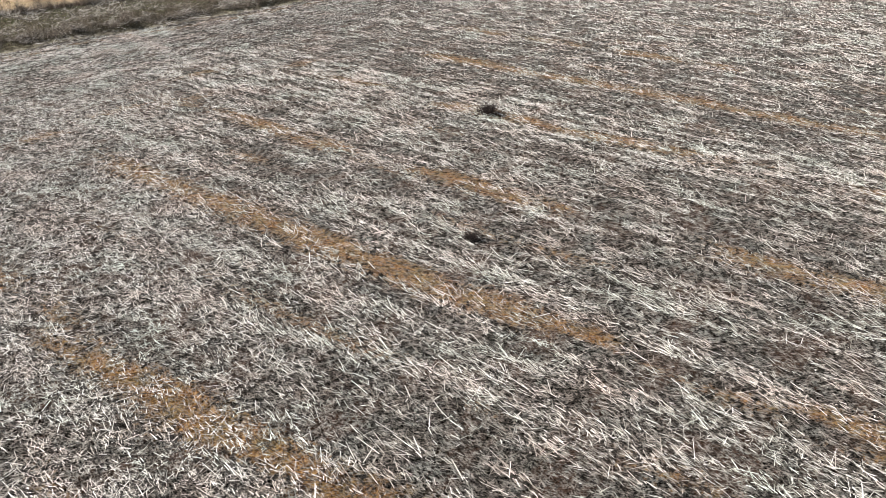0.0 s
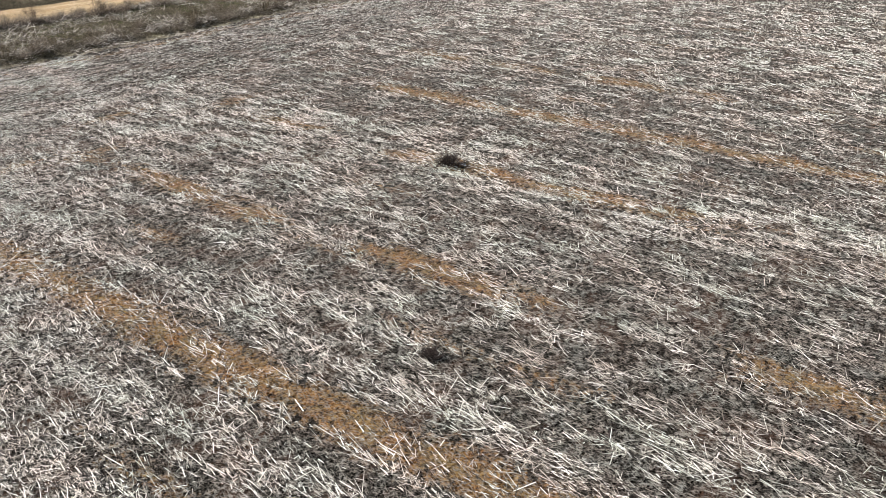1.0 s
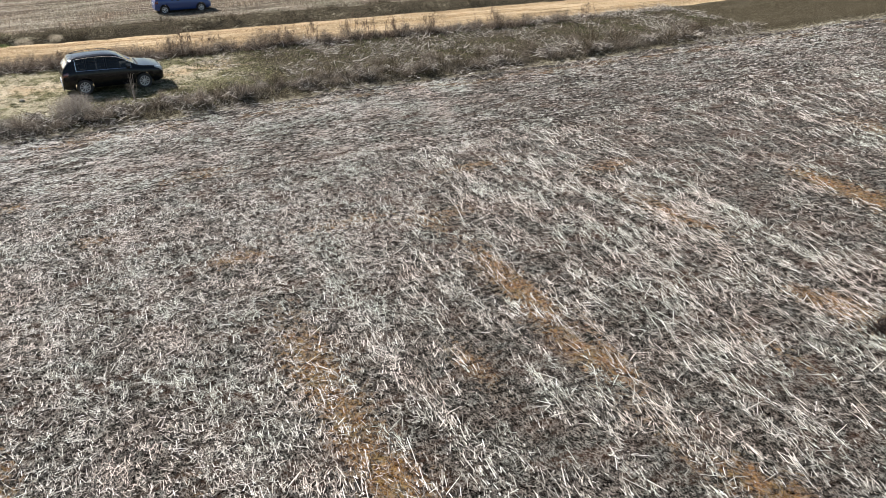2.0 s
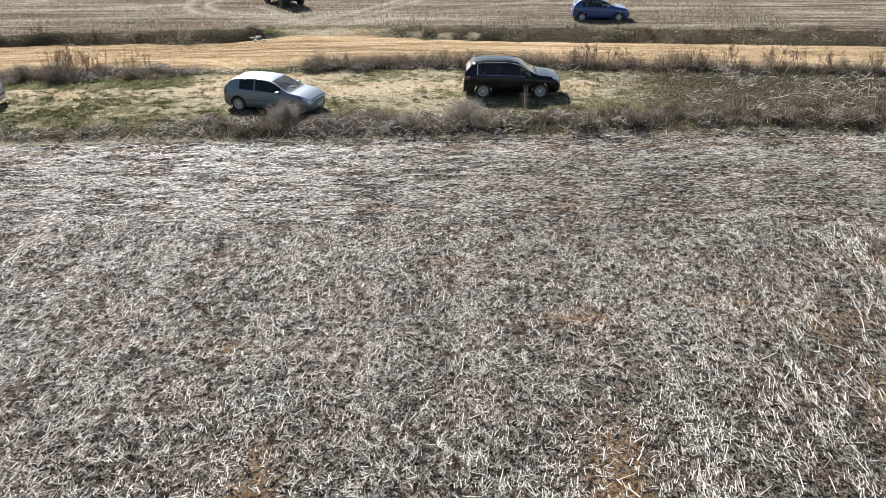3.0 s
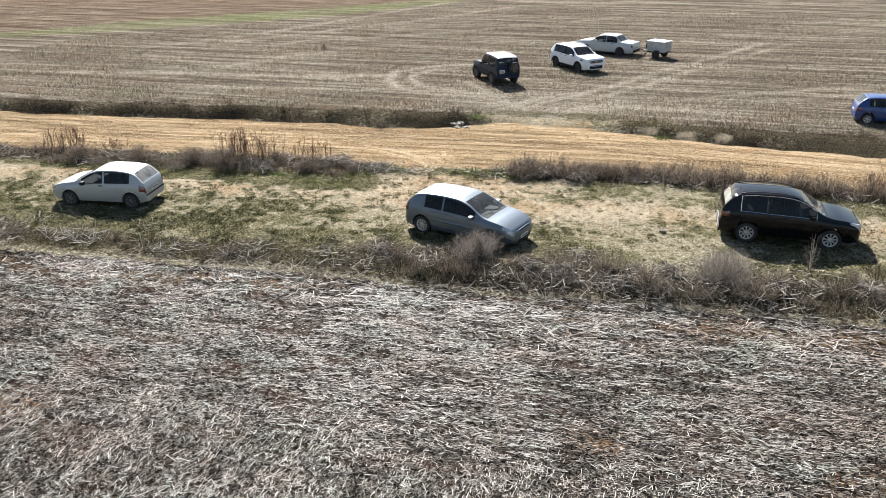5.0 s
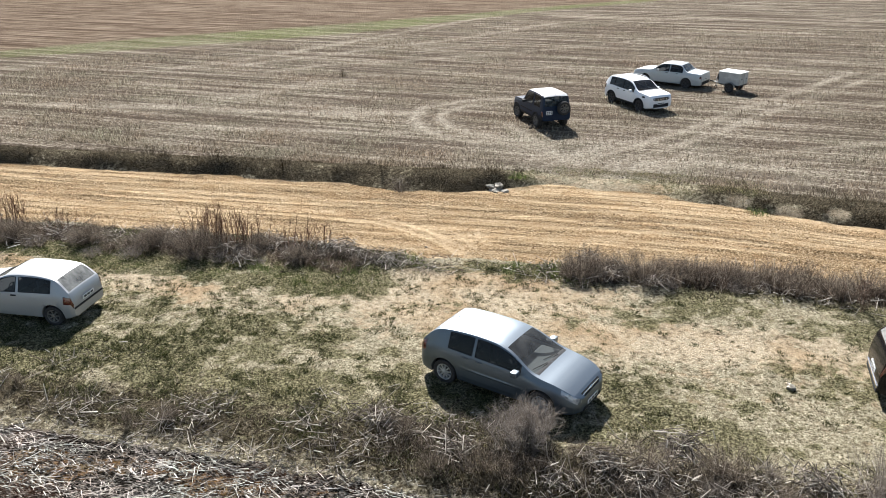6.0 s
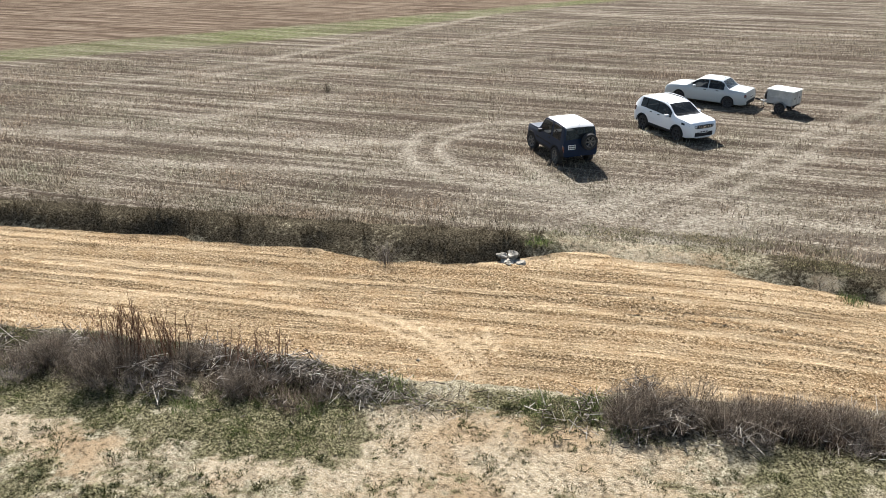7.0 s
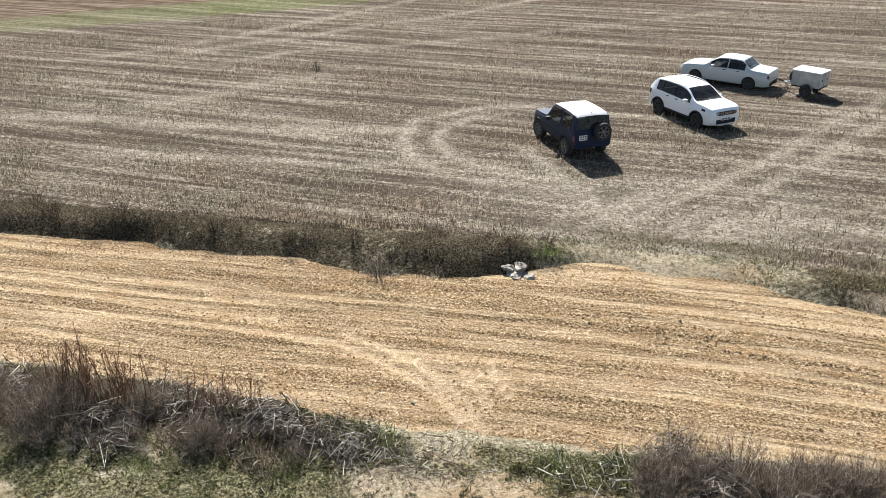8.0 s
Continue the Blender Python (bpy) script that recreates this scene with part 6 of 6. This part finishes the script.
def make_shrub(name, label, category, group, material, *shape, **more):
    stem_me, twig_me = shrub_meshes(*shape, **more)
    root = new(name)
    part("stem_base", stem_me, material, root)
    tagged(part("crown", twig_me, material, root), kind="stuff")
    return tagged(root, label, category, group)


def make_weed(seed, stems, tall, label, stuff_paint, head):
    """Thin upright stalks with dry seed heads."""
    r = np.random.RandomState(seed)
    foot = np.stack([r.randn(stems) * 0.30, r.randn(stems) * 0.16, np.full(stems, -0.04)], 1)
    h = tall * (0.55 + 0.5 * r.rand(stems))
    tip = foot + np.stack([r.randn(stems) * 0.16 * h, r.randn(stems) * 0.13 * h, h], 1)
    k = np.repeat(np.arange(stems), 6)
    t = 0.45 + 0.55 * r.rand(len(k))
    base = foot[k] + (tip[k] - foot[k]) * t[:, None]
    ends = base + unit(np.stack([r.randn(len(k)), r.randn(len(k)), 0.9 + 0.5 * r.rand(len(k))], 1)) * (0.08 + 0.14 * r.rand(len(k)))[:, None]
    root = new("tall_weed")
    tagged(part("stem_base", sticks("stem_base", np.concatenate([foot, base]), np.concatenate([tip, ends]), np.concatenate([np.full(stems, 0.011), np.full(len(k), 0.006)]), 0.5), stuff_paint, root), kind="stuff")
    heads = np.repeat(ends, 3, 0) + r.randn(len(ends) * 3, 3) * 0.02
    tagged(part("flower_spray", sticks("flower_spray", heads, heads + r.randn(len(heads), 3) * 0.025 + np.array([0, 0, 0.035]), np.full(len(heads), head), 0.4), stuff_paint, root, "brown dry seed heads"), kind="stuff")
    return tagged(root, label, "weed", "tall weeds along the road")


def make_heap(seed, count, long, label):
    """A heap of cut stalks fanning out from a crown."""
    r = np.random.RandomState(seed)
    a = r.rand(count) * 2 * np.pi
    foot = r.randn(count, 3) * np.array([0.32, 0.26, 0.05]) + np.array([0, 0, 0.16])
    tip = np.stack([np.cos(a), np.sin(a), np.zeros(count)], 1) * (0.72 * long * (0.35 + 0.65 * r.rand(count)))[:, None]
    tip[:, 2] = 0.02 + 0.38 * r.rand(count) ** 2.5
    mid = (foot + tip) / 2 + np.stack([0.08 * r.randn(count), 0.08 * r.randn(count), 0.07 + 0.12 * r.rand(count)], 1)
    root = new("stalk_heap")
    rad = 0.006 + 0.009 * r.rand(count)
    tagged(part("straw_tangle", sticks("straw_tangle", np.concatenate([foot, mid]), np.concatenate([mid, tip]), np.concatenate([rad, rad * 0.85]), 0.85), STALK, root), kind="stuff")
    return tagged(root, label, "stalk heap", "heaps of cut stalks")


def stand(ob, x, y, size=1.0, turn=0.0):
    z = float(height(np.array([x]), np.array([y]))[0])
    ob.matrix_basis = pose(x, y, z, 0, 0, turn) @ Matrix.Scale(size, 4)


def more(ob, x, y, size=1.0, turn=0.0):
    z = float(height(np.array([x]), np.array([y]))[0])
    c = copy_thing(ob, Matrix.Identity(4))
    c.matrix_basis = pose(x, y, z, 0, 0, turn) @ Matrix.Scale(size, 4)
    return c


def spread(kinds, spots, r):
    """The first spots take the originals, the rest copies."""
    used = set()
    for x, y, size in spots:
        k = r.randint(len(kinds))
        turn = r.rand() * 360
        if k not in used:
            used.add(k)
            stand(kinds[k], x, y, size, turn)
        else:
            more(kinds[k], x, y, size, turn)
    for k in set(range(len(kinds))) - used:
        x, y, size = spots[0]
        stand(kinds[k], x + 0.6, y - 0.3, size * 0.8, 40.0)


prng = np.random.RandomState(23)
pale = make_shrub("round_bush", "pale leafless twiggy bush in front of the silver car", "bush", "", PALEBRUSH, 3, 0.92, 0.78, 190, 4200, 0.0050, flat=0.72, wild=0.6)
stand(pale, -1.0, 29.95, 1.0, 0)
pale2 = make_shrub("round_bush", "pale leafless twiggy bush beside the black SUV", "bush", "", PALEBRUSH, 4, 1.0, 0.78, 170, 3600, 0.0050, flat=0.72, wild=0.6)
stand(pale2, 6.45, 30.1, 1.05, 50)
stand(make_shrub("bare_sapling", "thin pale leafless branches standing before the black SUV", "sapling", "", PALEBRUSH, 5, 0.45, 1.35, 9, 30, 0.010, flat=0.1, wild=0.35), 9.15, 31.6, 1.0, 10)
stand(make_shrub("bare_sapling", "thin dark leafless stems by the silver car's bumper", "sapling", "", WEED, 6, 0.25, 0.95, 8, 26, 0.008, flat=0.15, wild=0.3), 0.25, 32.2, 1.0, 80)

BUSHES = "rounded bushes beside the road"
fuzzy = make_shrub("round_bush", "rounded grey-brown leafless bush of fine twigs", "bush", BUSHES, BRUSH, 7, 1.15, 0.85, 200, 4200, 0.0045, flat=0.6, wild=0.6)
stand(fuzzy, -13.6, 37.2, 1.0, 20)
for x, y, size in ((-10.1, 37.65, 0.58), (-15.4, 37.4, 0.8), (-17.8, 37.0, 0.75), (-11.9, 38.3, 0.6), (-20.5, 36.6, 0.8)):
    more(fuzzy, x, y, size, 70 * x)

GROUP = "low shrubs along the verge"
low = [make_shrub("low_shrub", "low grey-brown leafless shrub on the rough margin", "shrub", GROUP, BRUSH, 10 + k, 0.66, 0.42 + 0.08 * k, 60, 800, 0.0042, wild=0.75) for k in range(4)]
frosty = [make_shrub("dry_shrub", "low pale dry shrub of matted twigs", "shrub", GROUP, PALEBRUSH, 20 + k, 0.5, 0.3, 44, 520, 0.0042, wild=0.8) for k in range(2)]
spots = []
for k in range(34):
    x = -25 + 17.2 * (k + prng.rand()) / 34
    spots.append((x, float(road_near(x)) - 0.9 - 1.7 * prng.rand(), 0.4 + 0.6 * prng.rand() ** 1.5))
for k in range(90):
    x = -1.4 + 38 * ((k + prng.rand()) / 90) ** 1.5
    spots.append((x, float(road_near(x)) - 0.7 - 1.2 * prng.rand(), 0.7 + 0.7 * prng.rand()))
for k in range(64):
    x = -3.6 + 46 * ((k + prng.rand()) / 64) ** 1.1
    spots.append((x, float(field_edge(x)) + 0.7 + (1.9 + 1.2 * (x > 14)) * prng.rand() ** 1.4, 0.6 + 0.6 * prng.rand()))
for k in range(9):
    x = -20 + 12 * prng.rand()
    spots.append((x, float(field_edge(x)) + 0.5 + 1.0 * prng.rand(), 0.4 + 0.3 * prng.rand()))
spread(low, spots, prng)
spots = []
for k in range(34):
    x = 9.5 + 34 * (k + prng.rand()) / 34
    spots.append((x, float(field_edge(x)) + 0.9 + 2.2 * prng.rand(), 0.7 + 0.6 * prng.rand()))
spread([make_shrub("dark_shrub", "dark brown tangled shrub at the edge of the field", "shrub", GROUP, BANKBRUSH, 70 + k, 0.75, 0.5 + 0.1 * k, 36, 360, 0.007, wild=0.85) for k in range(2)], spots, prng)
spots = [(-14.2, 37.4, 1.0), (-13.4, 36.7, 0.8), (-12.0, 37.6, 0.9), (-16.1, 37.2, 1.0), (-10.3, 37.7, 0.9), (-18.3, 37.0, 0.8), (4.0, 30.2, 0.8), (2.9, 29.2, 0.9), (11.8, 30.4, 1.0), (14.6, 30.6, 1.1), (17.0, 30.3, 0.9), (20.5, 30.8, 1.1), (24.0, 30.4, 1.0), (1.6, 38.9, 0.9), (3.6, 39.2, 0.9), (-15.6, 36.4, 1.2), (-16.9, 36.1, 1.0), (-12.6, 36.9, 1.1), (-19.4, 36.3, 1.1), (-14.6, 38.0, 1.0), (-21.5, 36.2, 1.0), (-9.5, 38.2, 0.8), (-11.2, 37.0, 0.7)]
spread(frosty, spots, prng)

BANK = "shrubs on the bank beyond the road"
dark = [make_shrub("bank_shrub", "low dark shrub on the bank beyond the dirt road", "shrub", BANK, BANKBRUSH, 30 + k, 0.7, 0.30 + 0.08 * k, 26, 230, 0.007, wild=0.85) for k in range(3)]
spots = []
for k in range(60):
    x = -42 + 78 * (k + prng.rand()) / 60
    if -4.2 < x < 3.4:
        continue
    spots.append((x, float(road_far(x)) + 0.5 + prng.rand() * max(0.3, float(bank_top(x) - road_far(x)) - 0.9), 0.4 + 0.8 * prng.rand() ** 1.5))
spread(dark, spots, prng)
stand(make_shrub("bare_shrub", "spiky bare shrub at the edge of the dirt road", "shrub", "", PALEBRUSH, 41, 0.75, 0.85, 24, 90, 0.010, flat=0.12, wild=0.4), -9.45, 45.75, 1.0, 0)

for k, (x, y, tall, stems) in enumerate(((-22.4, 37.5, 1.1, 12), (-21.6, 37.9, 1.2, 16), (-19.5, 37.8, 0.9, 8), (-14.0, 38.3, 1.3, 14), (-13.2, 38.2, 1.5, 20), (-12.4, 38.4, 1.4, 16), (-10.8, 38.6, 1.1, 9), (-9.9, 38.9, 0.9, 9),
                                        (6.9, 38.8, 0.9, 7), (8.2, 39.4, 0.8, 6), (12.8, 40.0, 1.0, 6), (13.3, 39.6, 1.5, 8), (14.7, 39.7, 1.2, 7), (18.6, 39.0, 1.2, 8), (20.3, 39.1, 1.4, 9), (22.3, 38.8, 1.5, 9), (23.8, 38.9, 1.3, 7), (25.1, 38.3, 1.3, 8), (27.4, 37.9, 1.2, 7), (31.3, 37.3, 1.4, 9), (37.8, 36.5, 1.3, 8))):
    stand(make_weed(60 + k, int(stems * 1.5) if x < 0 else stems + 3, tall, "tall thin brown weed with dry seed heads by the road", RUSTY if x < 0 else WEED, 0.005 if x < 0 else 0.011), x, y)

for k, (x, y, long, count) in enumerate(((0.7, 29.5, 0.8, 60), (2.3, 30.6, 1.0, 80), (3.6, 28.9, 0.8, 60), (-4.1, 29.7, 0.8, 70), (-2.3, 29.0, 0.7, 50), (1.6, 29.0, 0.9, 60), (4.9, 30.0, 0.8, 60), (8.0, 29.4, 0.8, 60), (10.5, 30.0, 0.9, 60), (13.2, 29.7, 0.9, 60),
                                         (-9.0, 38.7, 1.0, 90), (-8.3, 38.4, 0.8, 50), (-11.8, 37.0, 0.7, 40), (-12.6, 37.6, 0.7, 50), (-7.3, 38.2, 0.8, 40), (-15.0, 37.9, 0.8, 50), (-1.0, 39.9, 0.8, 50), (-0.1, 39.2, 1.0, 80), (1.2, 39.0, 0.9, 60), (16.5, 30.0, 0.9, 60), (19.5, 29.8, 0.9, 60), (23.0, 29.8, 0.9, 60), (26.6, 29.4, 0.9, 60), (30.0, 29.6, 0.9, 60), (33.5, 29.4, 0.9, 60), (37.0, 29.7, 0.9, 60), (21.2, 30.6, 0.9, 60), (25.0, 31.0, 0.9, 60))):
    stand(make_heap(90 + k, count, long, "heap of pale cut stalks on the edge of the verge"), x, y, 1.0, prng.rand() * 360)


def green_clump(x, y, size, seed):
    r = np.random.RandomState(seed)
    n = 260
    a, rad = r.rand(n) * 2 * np.pi, np.sqrt(r.rand(n)) * 0.62
    base = np.stack([np.cos(a) * rad, np.sin(a) * rad * 0.7, np.full(n, -0.02)], 1) + r.randn(n, 3) * np.array([0.12, 0.1, 0])
    b = r.rand(n) * 2 * np.pi
    tip = base + np.stack([np.cos(b) * 0.10, np.sin(b) * 0.10, 0.05 + 0.14 * r.rand(n)], 1)
    ob = tagged(new("green_clump"), "clump of fresh green weeds at the edge of the road", "weed", "green clumps")
    tagged(part("foliage", blades("foliage", base, tip, 0.007 + 0.006 * r.rand(n)), GREENERY, ob), kind="stuff")
    stand(ob, x, y, size, seed * 37.0)


for k, (x, y, size) in enumerate(((-4.5, 47.7, 1.3), (-5.2, 48.2, 0.9), (-7.0, 38.8, 1.0), (-2.0, 39.3, 1.0), (-3.2, 39.0, 0.9), (-6.2, 38.4, 0.7), (-1.2, 38.6, 0.8), (3.3, 47.6, 0.8), (4.6, 47.4, 0.9), (-8.2, 37.4, 0.7), (-11.0, 36.6, 0.7))):
    green_clump(x, y, size, 130 + k)

STONE = plain("limestone", (0.26, 0.235, 0.19), 0.9, 0, 0.2, 0.45, 9)


def stone(x, y, size, flat, seed):
    """A rough block with broken faces, bedded a little in the soil."""
    r = np.random.RandomState(seed)
    bm = bmesh.new()
    bmesh.ops.create_icosphere(bm, subdivisions=2, radius=1.0)
    for v in bm.verts:
        n = noise.noise(v.co * 1.1 + Vector((seed * 3.1, 0, 0))) * 0.7 + noise.noise(v.co * 2.6 + Vector((0, seed * 2.3, 0))) * 0.25
        v.co *= 1 + n
        v.co.x *= size
        v.co.y *= size * (0.6 + 0.3 * r.rand())
        v.co.z *= size * flat
    me = bpy.data.meshes.new("stone")
    bm.to_mesh(me)
    bm.free()
    me.materials.append(STONE)
    ob = tagged(new("stone", me), "pale rough limestone lying on the ground", "stone", "stones")
    on_road = road_near(x) < y < road_far(x)
    z = max(float(height(np.array([x]), np.array([y]))[0]), -0.15 if on_road else -9.0)
    ob.matrix_basis = pose(x, y, z + size * flat * 0.25, 0, 0, seed * 53.0)


for k, (x, y, size, flat) in enumerate(((-5.80, 47.05, 0.25, 0.45), (-5.50, 47.15, 0.27, 0.4), (-5.65, 47.35, 0.25, 0.6), (-5.3, 47.0, 0.18, 0.45), (-6.0, 47.2, 0.19, 0.5), (-5.65, 46.9, 0.16, 0.4), (4.7, 34.0, 0.13, 0.6), (-0.7, 45.3, 0.05, 0.6), (-6.6, 40.4, 0.06, 0.6))):
    stone(x, y, size, flat, 3 + k)

DEADWEED = islands("dead_weed", [(0.0, (0.010, 0.007, 0.006)), (0.8, (0.035, 0.024, 0.020)), (1.0, (0.12, 0.09, 0.07))], 0.85, 20, 0.2)
for x, y, size in ((21.3, 3.1, 1.15), (11.3, -3.2, 0.6)):
    stand(make_shrub("fallen_weed", "small dark dead weed lying in the stubble", "weed", "", DEADWEED, 50, 0.5, 0.34, 60, 1100, 0.011, wild=0.85), x, y, size, 20)
stand(make_shrub("lone_weed", "dark dry weed standing alone in the far stubble", "weed", "", BANKBRUSH, 52, 0.35, 0.5, 22, 200, 0.008, wild=0.7), -21.2, 67.2, 1.0, 0)

# low weeds standing singly in the sandy parts of the verge
tufts("sand_weeds", *scatter(2600, -20, 12, 33.2, 39.2, lambda x, y: on_verge(x, y) * (0.12 + 0.88 * step(0.47, 0.56, fbm(x * 1.2, y * 1.4, 281, 3))) * step(0.1, 0.3, sandy_amount(x, y)) * (0.35 + 0.65 * step(0, -5, x))), 60, 0.12, 0.085, 0.008, TUSSOCK, "low dark weeds dotted over the sandy part of the verge", 0.95)
